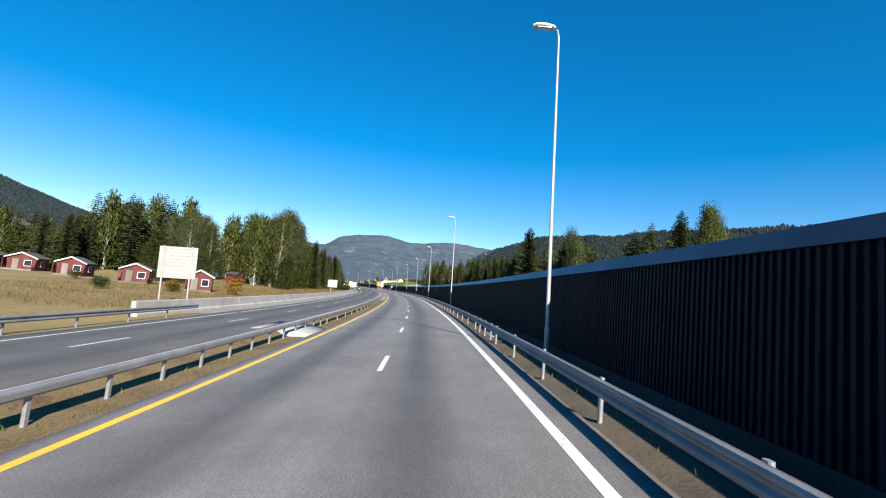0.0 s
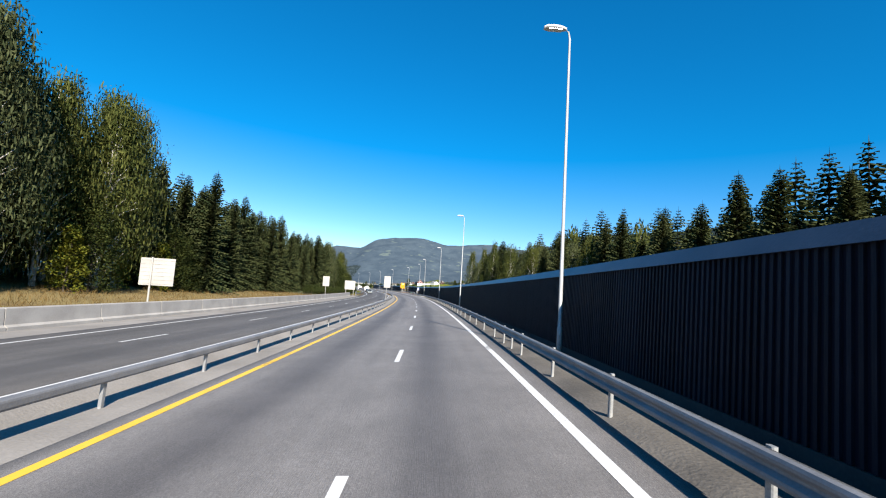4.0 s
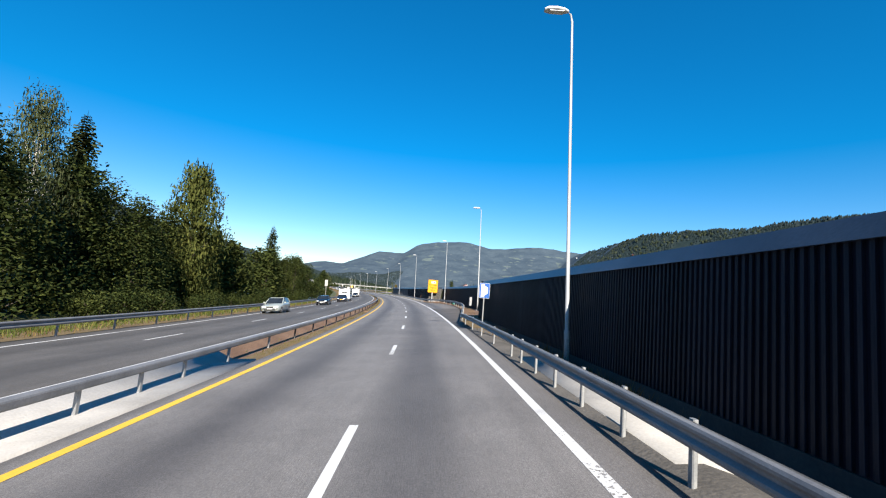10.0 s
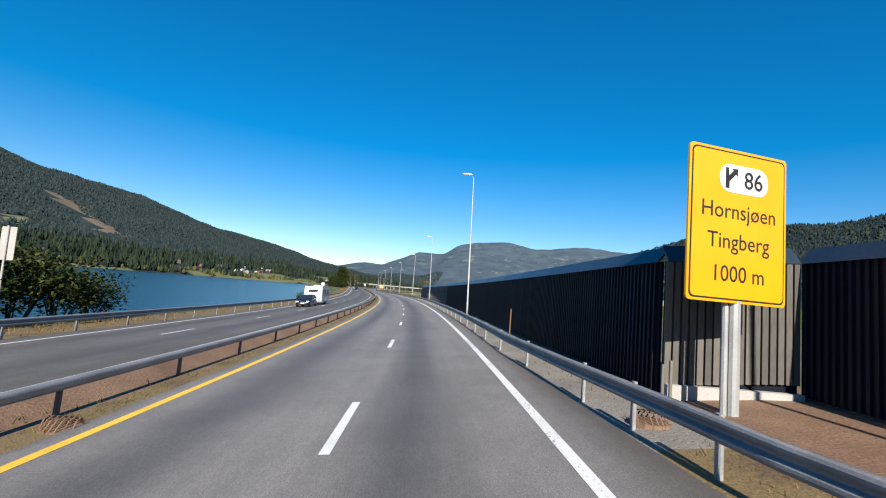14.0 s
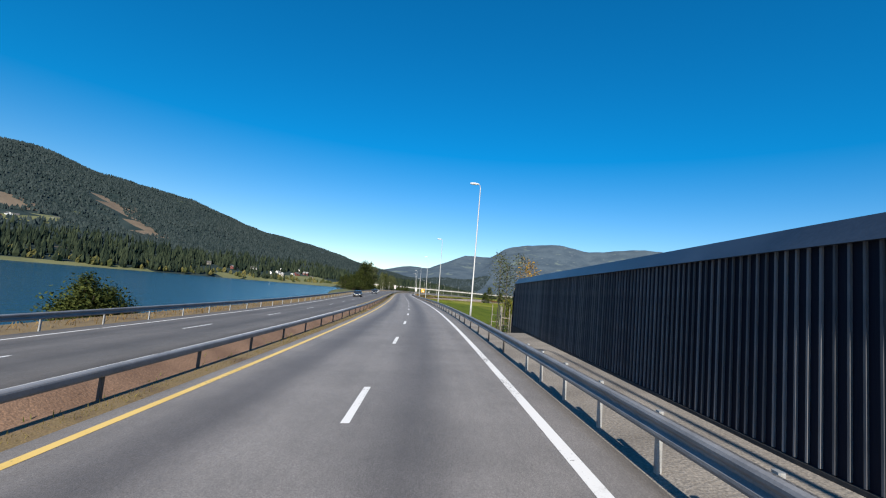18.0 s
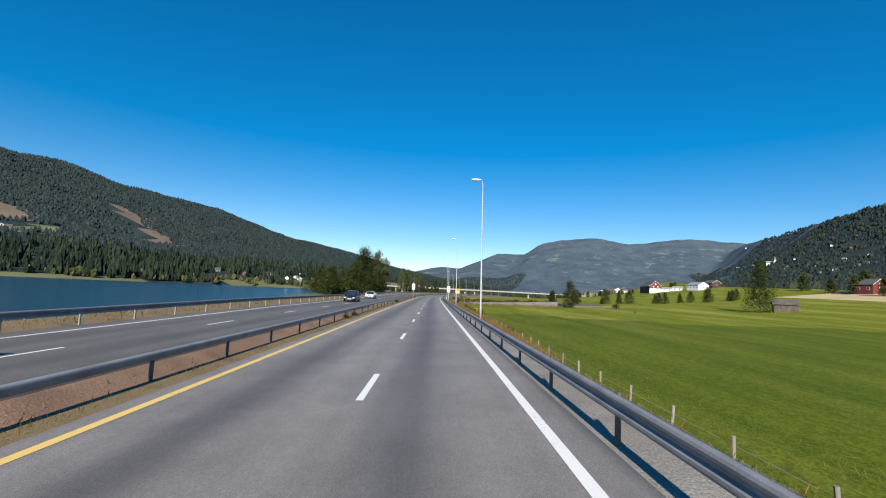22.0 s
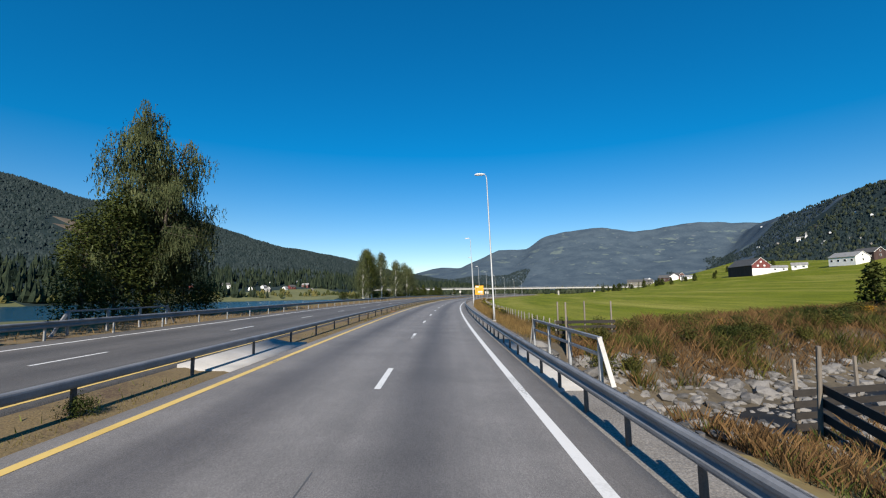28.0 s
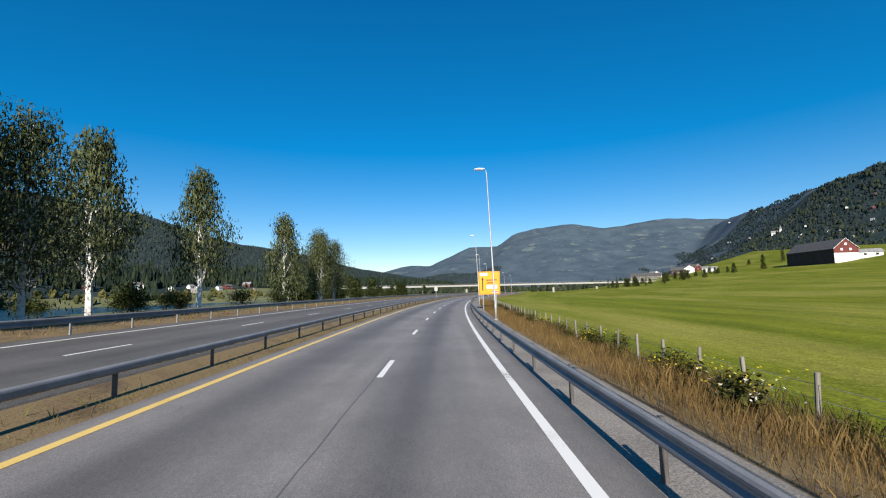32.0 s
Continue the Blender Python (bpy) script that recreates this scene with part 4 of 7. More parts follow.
# ---- street lamps ----
def lamp():
    g = thing("street_lamp", Matrix(), "tall slender grey street lamp with a flat head over the lanes", "street lamp", "street lamps along the road")
    pole = Mesh().tube([(0, 0, -0.3), (0, 0, 1.2), (0, 0, 1.25), (0, 0, 12.6), (-0.06, 0, 12.9), (-0.25, 0, 13.02)], [0.1, 0.1, 0.08, 0.045, 0.038, 0.035], 10)
    part("pole", pole, M_pole, g, soft=True)
    part("hatch", Mesh().box((0, -0.105, 0.75), (0.09, 0.02, 0.4), bevel=0.005), M_post, g)
    part("foot", Mesh().tube([(0, 0, -0.3), (0, 0, 0.08)], [0.2, 0.2], 10), M_conc, g)
    head = Mesh()
    for i, (x, w, h) in enumerate(((-0.15, 0.07, 0.05), (-0.3, 0.14, 0.09), (-0.6, 0.18, 0.12), (-0.95, 0.17, 0.1), (-1.08, 0.1, 0.05))):
        head.v += [(x, -w, 13.0), (x, -w * 0.7, 13.0 + h), (x, w * 0.7, 13.0 + h), (x, w, 13.0), (x, w * 0.8, 12.97), (x, -w * 0.8, 12.97)]
        if i:
            head.f += [((i - 1) * 6 + k, (i - 1) * 6 + (k + 1) % 6, i * 6 + (k + 1) % 6, i * 6 + k) for k in range(6)]
    head.f += [(5, 4, 3, 2, 1, 0), (24, 25, 26, 27, 28, 29)]
    hd = part("head", head, M_lamp, g, "flat grey lamp housing")
    part("glass", Mesh().box((-0.62, 0, 12.955), (0.55, 0.24, 0.03)), M_glass_lamp, hd, "clear lamp glass")
    return g


LAMPS = [(-31, 6.1), (15.8, 5.9), (63.0, 6.05), (110.2, 6.0), (155.5, 6.0), (204.0, 6.3), (250.6, 6.25), (291.6, 9.1), (330.4, 9.1), (370.4, 5.85), (420.5, 6.0), (467, 6.05), (513.8, 6.0), (560, 5.95), (607.2, 6.1), (656.05, 6.03), (700.8, 6.05), (748.3, 6.0), (794.6, 5.9), (842, 5.9), (888, 5.9), (935, 5.9), (982, 5.9), (1030, 5.9), (1078, 5.9)]
first = lamp()
for i, (s, o) in enumerate(LAMPS):
    m = pose(*line(s, o), gz(s, o), 0, 0, heading(s)) @ pose(0, 0, 0, 0, -float(np.interp(s, [0, 130, 160, 203, 250, 330, 370, 420, 465, 520, 560, 640, 720], [1.75, 1.6, 1.6, 2.1, 2.0, 1.7, 1.7, 2.2, 0.2, 1.3, 1.5, 1.8, 1.9])), 0) @ Matrix.Diagonal((1, 1, 1.012, 1))
    if i == 0:
        first.matrix_basis = m
    else:
        copy_thing(first, m)

# ---- trees ----
rnd = random.Random(5)


def leaf_card(mesh, c, size, r, out=None, hang=0.0):
    """One clump of leaves; out is the way out of the bough it hangs on."""
    a, t = r.uniform(0, 6.283), r.uniform(-0.9, 0.9)
    u = Vector((math.cos(a), math.sin(a), t)).normalized()
    w = Vector((-math.sin(a) * r.uniform(0.3, 1), math.cos(a) * r.uniform(0.3, 1), r.uniform(-0.8, 0.8))).normalized()
    c = Vector(c)
    if r.random() < hang:
        u = Vector((r.gauss(0, 0.16), r.gauss(0, 0.16), -1.0)).normalized() * 1.9
        w = Vector((math.cos(a), math.sin(a), 0.0)) * 0.75
    quad = [tuple(c - u * size), tuple(c + w * size * 0.55), tuple(c + u * size), tuple(c - w * size * 0.55)]
    if out is not None:
        n = u.cross(w)
        if n.dot(out) > 0:
            quad.reverse()
        else:
            n = -n
        soft = (out.normalized() * 0.75 - n.normalized() * -0.45).normalized()
        mesh.nrm.extend([tuple(soft)] * 4)
    mesh.add(quad, [(0, 1, 2, 3)])


def broad_tree(seed, h, spread, base, leaves, leaf, weep=0.0, lobes=26, top_narrow=0.5, hang=0.0):
    """Tapered trunk, limbs and a crown of many small leaf clumps gathered in lobes. Returns trunk and crown meshes."""
    r = random.Random(seed)
    trunk, crown = Mesh(), Mesh()
    bend = [(0, 0, -0.5)]
    for i in range(1, 7):
        bend.append((bend[-1][0] + r.uniform(-0.12, 0.12) * h / 15, bend[-1][1] + r.uniform(-0.12, 0.12) * h / 15, h * 0.93 * i / 6))
    trunk.tube(bend, [h * 0.013 * (1 - 0.9 * i / 6.5) for i in range(7)], 7)
    for k in range(lobes):
        u = (k + r.random()) / lobes
        z = base + (h - base) * (0.04 + 0.94 * u)
        prof = math.sin(math.pi * min(1.0, 0.18 + 0.82 * u) ** (0.8)) ** 0.7 * (1 - top_narrow * u) + 0.08
        rad = spread * prof * r.uniform(0.3, 1.15)
        ang = k * 2.4 + r.uniform(-0.5, 0.5)
        c = Vector((rad * math.cos(ang) * 0.72, rad * math.sin(ang) * 0.72, z))
        i = min(5, int(6 * max(0.0, z - 0.15 * h) / (h * 0.93)))
        root = Vector(bend[i])
        trunk.tube([tuple(root), tuple(root.lerp(c, 0.35) + Vector((0, 0, 0.05 * h * r.random()))), tuple(root.lerp(c, 0.72))], [h * 0.0036, h * 0.0022, h * 0.0008], 4, False)
        size = spread * r.uniform(0.3, 0.5) * (1.15 - 0.4 * u)
        for _ in range(int(leaves / lobes)):
            d = Vector((r.gauss(0, 1), r.gauss(0, 1), r.gauss(0, 1)))
            d = d.normalized() * min(1.12, abs(r.gauss(0.75, 0.25)))
            p = c + Vector((d.x * size, d.y * size, d.z * size * 0.9 - weep * r.random() ** 2 * size * 2.2))
            leaf_card(crown, p, leaf * r.uniform(0.6, 1.3), r, d * 0.7 + Vector((c.x, c.y, 0)) * (0.45 / spread) + Vector((0, 0, 0.12)), hang)
    return trunk, crown


def weeping_tree(seed, h, spread, base, limbs, leaf):
    """Forked trunk, limbs that rise and bow over, and long leafy strands that hang from them. Returns trunk and crown meshes."""
    r = random.Random(seed)
    trunk, crown = Mesh(), Mesh()
    stems = []
    for a, top, out in ((0.4, 0.97, 0.05), (3.3, 0.8, 0.17), (5.0, 0.7, 0.15)):
        pts = [Vector((math.cos(a) * out * h * t ** 1.3 + r.uniform(-0.12, 0.12), math.sin(a) * out * h * t ** 1.3 + r.uniform(-0.12, 0.12), -0.5 + (h * top + 0.5) * t)) for t in (0, 0.2, 0.4, 0.6, 0.8, 1.0)]
        trunk.tube([tuple(q) for q in pts], [h * 0.013 * (1 - 0.17 * i) for i in range(6)], 7)
        stems.append(pts)
    for k in range(limbs):
        u = (k + r.random()) / limbs
        pts = stems[(0, 0, 1, 2)[k % 4]]
        t = 0.22 + 0.74 * u
        root = pts[int(t * 5)].lerp(pts[min(5, int(t * 5) + 1)], t * 5 - int(t * 5))
        if root.z < base:
            root.z = base + r.random()
        a = k * 2.4 + r.uniform(-0.5, 0.5)
        reach = spread * (1.0 - 0.68 * u) * r.uniform(0.35, 1.0)
        away = Vector((math.cos(a), math.sin(a), 0))
        rise = reach * r.uniform(0.25, 0.6)
        bow = [root, root + away * reach * 0.5 + Vector((0, 0, rise)), root + away * reach + Vector((0, 0, rise * 0.75))]
        trunk.tube([tuple(q) for q in bow], [h * 0.0026, h * 0.0014, h * 0.0005], 4, False)
        for _ in range(int(12 + 8 * reach)):
            f = r.uniform(0.2, 1.0)
            q = (bow[0].lerp(bow[1], f * 2) if f < 0.5 else bow[1].lerp(bow[2], f * 2 - 1)) + Vector((r.gauss(0, 0.22), r.gauss(0, 0.22), r.uniform(-0.1, 0.35)))
            drop = r.uniform(0.5, 2.1)
            drift = Vector((r.gauss(0, 0.07), r.gauss(0, 0.07), 0))
            for j in range(int(drop / 0.1)):
                e = q + drift * j * 0.3 + Vector((r.gauss(0, 0.055), r.gauss(0, 0.055), -0.1 * j))
                leaf_card(crown, e, leaf * r.uniform(0.6, 1.25), r, away + Vector((0, 0, 0.15)), 0.5)
    return trunk, crown


def spruce_tree(seed, h, spread, fine=1.0, gap=0.0):
    """Straight trunk with whorls of drooping boughs hung with needle sprays."""
    r = random.Random(seed)
    trunk, crown = Mesh(), Mesh()
    trunk.tube([(0, 0, -0.5), (0, 0, h * 0.5), (0, 0, h * 0.985)], [h * 0.013, h * 0.008, 0.01], 7)
    z = h * 0.05
    while z < h * 0.985:
        u = z / h
        reach = spread * (1 - u) ** 0.72 * (0.86 + 0.28 * r.random()) + 0.12
        n = max(5, int((9 - 3 * u) * fine))
        a0 = r.uniform(0, 6.28)
        for k in range(n):
            if r.random() < gap:
                continue
            a = a0 + 6.283 * k / n + r.uniform(-0.3, 0.3)
            L = reach * r.uniform(0.65, 1.12)
            droop = (0.38 - 0.5 * u) * L
            steps = max(2, int(L / 0.5 * fine) + 1)
            dirv = Vector((math.cos(a), math.sin(a), 0))
            side = Vector((-math.sin(a), math.cos(a), 0))
            for j in range(steps):
                t = (j + 0.6) / steps
                c = dirv * (L * t) + Vector((0, 0, z - droop * t * t + 0.10 * L * t ** 3))
                w = (0.24 + 0.42 * (1 - t)) * min(1.0, L) * r.uniform(0.8, 1.3)
                ln = L / steps * 1.15
                for sgn in (-1, 1):
                    tip = c + side * (sgn * w) + dirv * (ln * 0.45) - Vector((0, 0, w * r.uniform(0.35, 0.85)))
                    tri_ = [tuple(c - dirv * ln * 0.5), tuple(c + dirv * ln * 0.6), tuple(tip)]
                    if sgn < 0:
                        tri_.reverse()
                    crown.add(tri_, [(0, 1, 2)])
        z += h * (0.018 if fine >= 1 else 0.031) * (1.2 - 0.45 * u)
    # leading shoot
    crown.add([(0.05, 0, h * 0.96), (-0.05, 0.02, h * 0.96), (0, 0, h * 1.02)], [(0, 1, 2)])
    return trunk, crown


def bush_mesh(seed, h, w, leaves, leaf):
    r = random.Random(seed)
    stems, crown = Mesh(), Mesh()
    for k in range(9):
        a = k * 2.4
        c = Vector((w * 0.6 * math.cos(a) * r.random(), w * 0.6 * math.sin(a) * r.random(), h * r.uniform(0.35, 0.75)))
        stems.tube([(0.1 * math.cos(a), 0.1 * math.sin(a), -0.3), tuple(c)], [0.035, 0.012], 4, False)
        for _ in range(leaves // 9):
            d = Vector((r.gauss(0, 1), r.gauss(0, 1), r.gauss(0, 1))).normalized() * min(1.1, abs(r.gauss(0.7, 0.3)))
            p = c + Vector((d.x * w * 0.5, d.y * w * 0.5, d.z * h * 0.4))
            if p.z > -0.1:
                leaf_card(crown, p, leaf * r.uniform(0.6, 1.3), r, d + Vector((0, 0, 0.3)))
    return stems, crown


M_leaf_lime = leaf_mat("lime_leaf", (0.09, 0.11, 0.015), (0.25, 0.25, 0.035), 0.3)
KINDS = {}


def tree_kind(key, meshes, bark, leafm, name, label, category="tree", crown_name="crown", trunk_name="trunk"):
    KINDS[key] = (meshes[0].data(trunk_name, bark), meshes[1].data(crown_name, leafm), name, label, category, crown_name, trunk_name)


for i in range(3):
    tree_kind(f"birch{i}", broad_tree(20 + i, 17, 4.0 + 0.4 * i, 4.2, 13000, 0.12, 0.7, 56, 0.5, 0.4), M_birch, M_leaf_grey if i == 1 else M_leaf, "birch_tree", "tall birch with a white trunk and hanging green foliage")
    tree_kind(f"spruce{i}", spruce_tree(30 + i, 18, 3.7 + 0.4 * i, 1.0, 0.03), M_bark, M_needle, "spruce_tree", "dark green spruce with drooping boughs")
    tree_kind(f"birch_back{i}", broad_tree(120 + i, 17, 4.4 + 0.3 * i, 2.5, 3200, 0.27, 0.9, 44, 0.45, 0.7), M_birch, M_leaf, "birch_tree", "tall birch with a white trunk among other trees")
    tree_kind(f"spruce_back{i}", spruce_tree(130 + i, 18, 3.4 + 0.4 * i, 0.6, 0.05), M_bark, M_needle, "spruce_tree", "dark green spruce standing within the wood")
    tree_kind(f"broad_back{i}", broad_tree(140 + i, 11, 3.8 + 0.3 * i, 0.6, 2200, 0.34, 0.3, 34, 0.4), M_bark, M_leaf_dark, "broadleaf_tree", "dense dark green broadleaf tree within the wood")
    tree_kind(f"broad{i}", broad_tree(40 + i, 11, 3.9 + 0.3 * i, 0.5, 7500, 0.15, 0.35, 36, 0.4), M_bark, M_leaf_dark, "broadleaf_tree", "dense dark green broadleaf tree")
    tree_kind(f"bush{i}", bush_mesh(50 + i, 2.4, 1.9, 1900, 0.1), M_bark, M_leaf_dark, "bush", "low dense green bush", "bush", "foliage", "stem")
tree_kind("willow0", weeping_tree(60, 15, 5.2, 2.2, 148, 0.085), M_bark, M_leaf_grey, "birch_tree", "large weeping birch with long hanging grey-green strands")
tree_kind("poplar0", broad_tree(61, 15, 2.7, 0.8, 15000, 0.13, 0.8, 64, 0.25, 0.5), M_bark, M_leaf, "poplar_tree", "slim tall green tree")
tree_kind("airy0", broad_tree(83, 15, 2.7, 4.6, 6500, 0.12, 1.0, 34, 0.55, 0.75), M_birch, M_leaf_grey, "birch_tree", "slender airy birch with a bare white lower trunk")
tree_kind("airy1", broad_tree(87, 14, 2.9, 2.2, 8000, 0.12, 1.0, 34, 0.4, 0.75), M_birch, M_leaf_grey, "birch_tree", "loose grey-green birch beside the lake")
tree_kind("yellow0", broad_tree(62, 6, 2.0, 0.8, 1600, 0.2, 0.1, 18, 0.35), M_bark, M_leaf_yel, "small_tree", "small tree with yellowing leaves")
tree_kind("green0", broad_tree(64, 7, 2.0, 0.6, 1900, 0.19, 0.2, 22, 0.4), M_bark, M_leaf_lime, "small_tree", "small tree with bright yellow-green leaves")
tree_kind("ybush0", bush_mesh(63, 2.2, 1.2, 700, 0.14), M_bark, M_leaf_or, "bush", "bush with yellow and orange autumn leaves", "bush", "foliage", "stem")
tree_kind("far_spruce0", spruce_tree(70, 14, 2.6, 0.6, 0.05), M_bark, M_needle, "spruce_tree", "distant dark green spruce tree")
tree_kind("far_broad0", broad_tree(71, 9, 3.4, 0.4, 1300, 0.42, 0.2, 22, 0.35), M_bark, M_leaf_dark, "broadleaf_tree", "distant dark green broadleaf tree")


def plant(key, s, off, size=1.0, group="", label="", world_xy=None, lean=0.0, squeeze=1.0):
    tr, cr, name, lab, cat, cn, tn = KINDS[key]
    if world_xy:
        x, y = world_xy
        z = float(far_height(x, y)[0])
    else:
        x, y = line(s, off)
        z = gz(s, off)
    g = thing(name, pose(x, y, z - 0.1, 0, lean, rnd.uniform(0, 360)) @ Matrix.Diagonal((size * squeeze, size * squeeze, size, 1)), label or lab, cat, group)
    part(tn, tr, None, g)
    part(cn, cr, None, g)
    return g


def scatter(keys, n, s_rng, o_rng, size, group, seed):
    r = random.Random(seed)
    pts = []
    tries = 0
    while len(pts) < n and tries < 4000:
        tries += 1
        s, o = r.uniform(*s_rng), r.uniform(*o_rng)
        if all((s - a) ** 2 + (o - b) ** 2 > 5.5 for a, b in pts):
            pts.append((s, o))
            plant(r.choice(keys), s, o, r.uniform(*size), group)


BB, SB, RB = [f"birch_back{i}" for i in range(3)], [f"spruce_back{i}" for i in range(3)], [f"broad_back{i}" for i in range(3)]
B, SP, BR, BU = ["birch0", "birch1", "birch2"], ["spruce0", "spruce1", "spruce2"], ["broad0", "broad1", "broad2"], ["bush0", "bush1", "bush2"]
# left: birch wood, spruce wood, mixed edge
scatter(B, 13, (116, 149), (-39, -32.5), (1.06, 1.3), "birch wood", 1)
scatter(B, 9, (99, 117), (-57, -47), (0.78, 0.95), "birch wood", 301)
scatter(BB, 12, (112, 150), (-48, -36), (0.95, 1.2), "birch wood", 101)
scatter(BB + ["spruce_back0"], 16, (122, 152), (-75, -48), (0.85, 1.1), "birch wood", 2)
scatter(BB + RB + SB, 16, (104, 126), (-78, -56), (0.95, 1.2), "birch wood", 202)
scatter(["green0", "green0", "yellow0", "broad0"], 10, (112, 158), (-32.5, -30), (0.5, 0.9), "birch wood", 3)
scatter(SP, 22, (153, 197), (-38, -30), (0.8, 0.98), "spruce wood", 4)
scatter(SP, 13, (197, 222), (-35, -28), (0.66, 0.8), "spruce wood", 304)
scatter(SP, 18, (222, 250), (-35, -27.5), (0.78, 0.94), "spruce wood", 305)
for key, s, o, q in (("birch1", 248.8, -28, 0.98), ("birch0", 252.5, -28, 0.86), ("broad2", 262, -26, 1.1), ("spruce1", 235, -27.3, 0.87), ("spruce2", 228.3, -27.3, 0.8)):
    plant(key, s, o, q, "spruce wood")
scatter(SB, 44, (152, 262), (-52, -36), (0.85, 1.0), "spruce wood", 5)
scatter(BR, 16, (262, 300), (-34, -25), (0.7, 1.0), "lakeside wood", 6)
scatter(BR, 9, (326, 346), (-28, -22), (0.72, 0.92), "lakeside wood", 107)
scatter(RB, 18, (300, 345), (-36, -23.5), (0.65, 0.95), "lakeside wood", 7)
scatter(BU, 34, (192, 240), (-25, -20), (0.6, 1.0), "roadside scrub", 8)
scatter(BU, 22, (250, 330), (-23, -19), (0.7, 1.1), "roadside scrub", 9)
plant("poplar0", 290, -26.3, 1.15, squeeze=1.3)
plant("spruce1", 275.5, -30, 0.97, "lakeside wood")
plant("birch1", 269, -28.5, 0.98, "lakeside wood", squeeze=0.85)
plant("broad1", 271.5, -27, 1.12, "lakeside wood")
plant("broad2", 275.3, -27, 1.04, "lakeside wood")
plant("birch1", 254, -29, 1.05)
plant("spruce1", 340.4, -30.5, 0.92)
plant("spruce2", 344.5, -28.5, 0.62)
# behind the cabins
scatter(BB + RB + SB, 60, (96, 150), (-116, -74), (0.5, 0.76), "wood behind the cabins", 10)
scatter(SP, 6, (92, 108), (-76, -66), (0.6, 0.75), "wood behind the cabins", 11)
scatter(BR, 10, (92, 114), (-58, -44), (0.5, 0.8), "wood behind the cabins", 12)
# right: trees behind the noise wall
for s, o, q in ((137, 80, 1.65), (140, 84, 1.85), (143.5, 86, 1.8), (147, 82, 1.75), (150, 88, 1.7), (134, 78, 1.5), (154, 84, 1.6)):
    plant(rnd.choice(SB), s, o, q, "trees behind the wall")
scatter(SP, 26, (114, 160), (26, 35), (0.66, 0.84), "trees behind the wall", 14)
scatter(SB, 18, (112, 165), (35, 48), (0.85, 1.0), "trees behind the wall", 314)
scatter(SP + SP + B, 22, (152, 196), (19, 28), (0.62, 0.84), "trees behind the wall", 15)
scatter(SP + B, 7, (194, 226), (19, 26), (0.55, 0.72), "trees behind the wall", 215)
scatter(SB + SB + BB, 38, (150, 215), (28, 42), (0.75, 1.05), "trees behind the wall", 115)
scatter(SB + RB, 20, (205, 228), (24, 40), (0.7, 0.9), "trees behind the wall", 16)
for key, s, o, q in (("birch_slim", 238, 24, 1.05), ("birch_slim", 241.5, 26, 0.95), ("broad0", 232.8, 25, 1.45), ("broad2", 228.3, 26, 1.35), ("spruce1", 220.8, 25, 1.0), ("spruce2", 218, 25, 1.04), ("spruce0", 214.3, 25, 0.88), ("spruce1", 216, 28, 0.9), ("spruce0", 223.4, 27, 0.8), ("birch_slim", 205.6, 19.8, 0.95), ("broad1", 208.5, 23, 0.95)):
    plant(key.replace("_slim", "0"), s, o, q, "trees behind the wall", squeeze=0.6 if "slim" in key else 1.0)
scatter(BR + B, 8, (224, 236), (20, 30), (0.7, 0.9), "trees behind the wall", 17)
scatter(SB + SB + BB, 9, (95, 112), (36, 44), (0.82, 0.98), "trees behind the wall", 216)
plant("spruce0", 107, 30, 1.15, squeeze=1.25)
for key, s, o, q in (("spruce1", 95.3, 34.5, 0.92), ("spruce2", 92, 35, 0.9), ("spruce0", 89.3, 34, 0.83), ("birch1", 86.8, 34, 0.9), ("spruce1", 98.5, 36, 0.85)):
    plant(key, s, o, q, "trees behind the wall")
plant("birch0", 236.2, 19.8, 0.96, squeeze=0.75)
for key, s, o, q, k in (("birch1", 119.4, 46.2, 1.4, 0.85), ("spruce1", 125, 52, 1.2, 1), ("spruce2", 131, 56, 1.25, 1), ("spruce0", 128, 47, 1.1, 1), ("birch0", 84.4, 60.9, 1.5, 0.85), ("birch1", 89, 66, 1.5, 0.85), ("spruce1", 86, 56, 1.35, 1), ("birch2", 96, 62, 1.3, 0.9)):
    plant(key, s, o, q, "trees behind the wall", squeeze=k)
# left shore
scatter(BR, 8, (624, 638), (-29, -23), (0.5, 0.64), "trees on the point", 18)
scatter(BU, 10, (619, 640), (-24, -19.5), (1.2, 1.9), "shore scrub", 19)
scatter(BU, 5, (644, 650), (-24, -20), (1.2, 1.9), "shore scrub", 119)
scatter(BR, 6, (660, 678), (-30, -24), (0.6, 0.9), "trees on the point", 418)
scatter(BU, 7, (654, 684), (-23, -19), (0.7, 1.2), "shore scrub", 419)
plant("broad0", 670, -23, 1.4, squeeze=1.3, label="tall dark broadleaf tree with a ragged crown by the lake")
plant("broad2", 672.5, -24.5, 1.2, squeeze=1.0)
plant("broad1", 667, -24, 1.0)
plant("willow0", 696, -22, 1.16, squeeze=1.1)
plant("broad1", 692.2, -21.6, 0.84)
plant("broad0", 690.4, -22.4, 0.66)
plant("broad2", 696, -21.5, 0.62)
plant("broad0", 699.5, -21.2, 0.56, squeeze=1.15)
plant("bush1", 702, -20.8, 1.25)
plant("birch0", 773, -20.8, 0.71, squeeze=1.0)
plant("airy1", 771.5, -21.6, 0.8, squeeze=1.1)
plant("birch1", 776.6, -22.3, 0.78, squeeze=1.1)
plant("birch1", 780, -21.5, 0.72, squeeze=1.2)
plant("airy0", 789.1, -25.4, 0.98, squeeze=1.4)
plant("airy0", 800.2, -23.7, 0.98, squeeze=1.4)
plant("airy1", 822, -23.9, 0.98, squeeze=1.35)
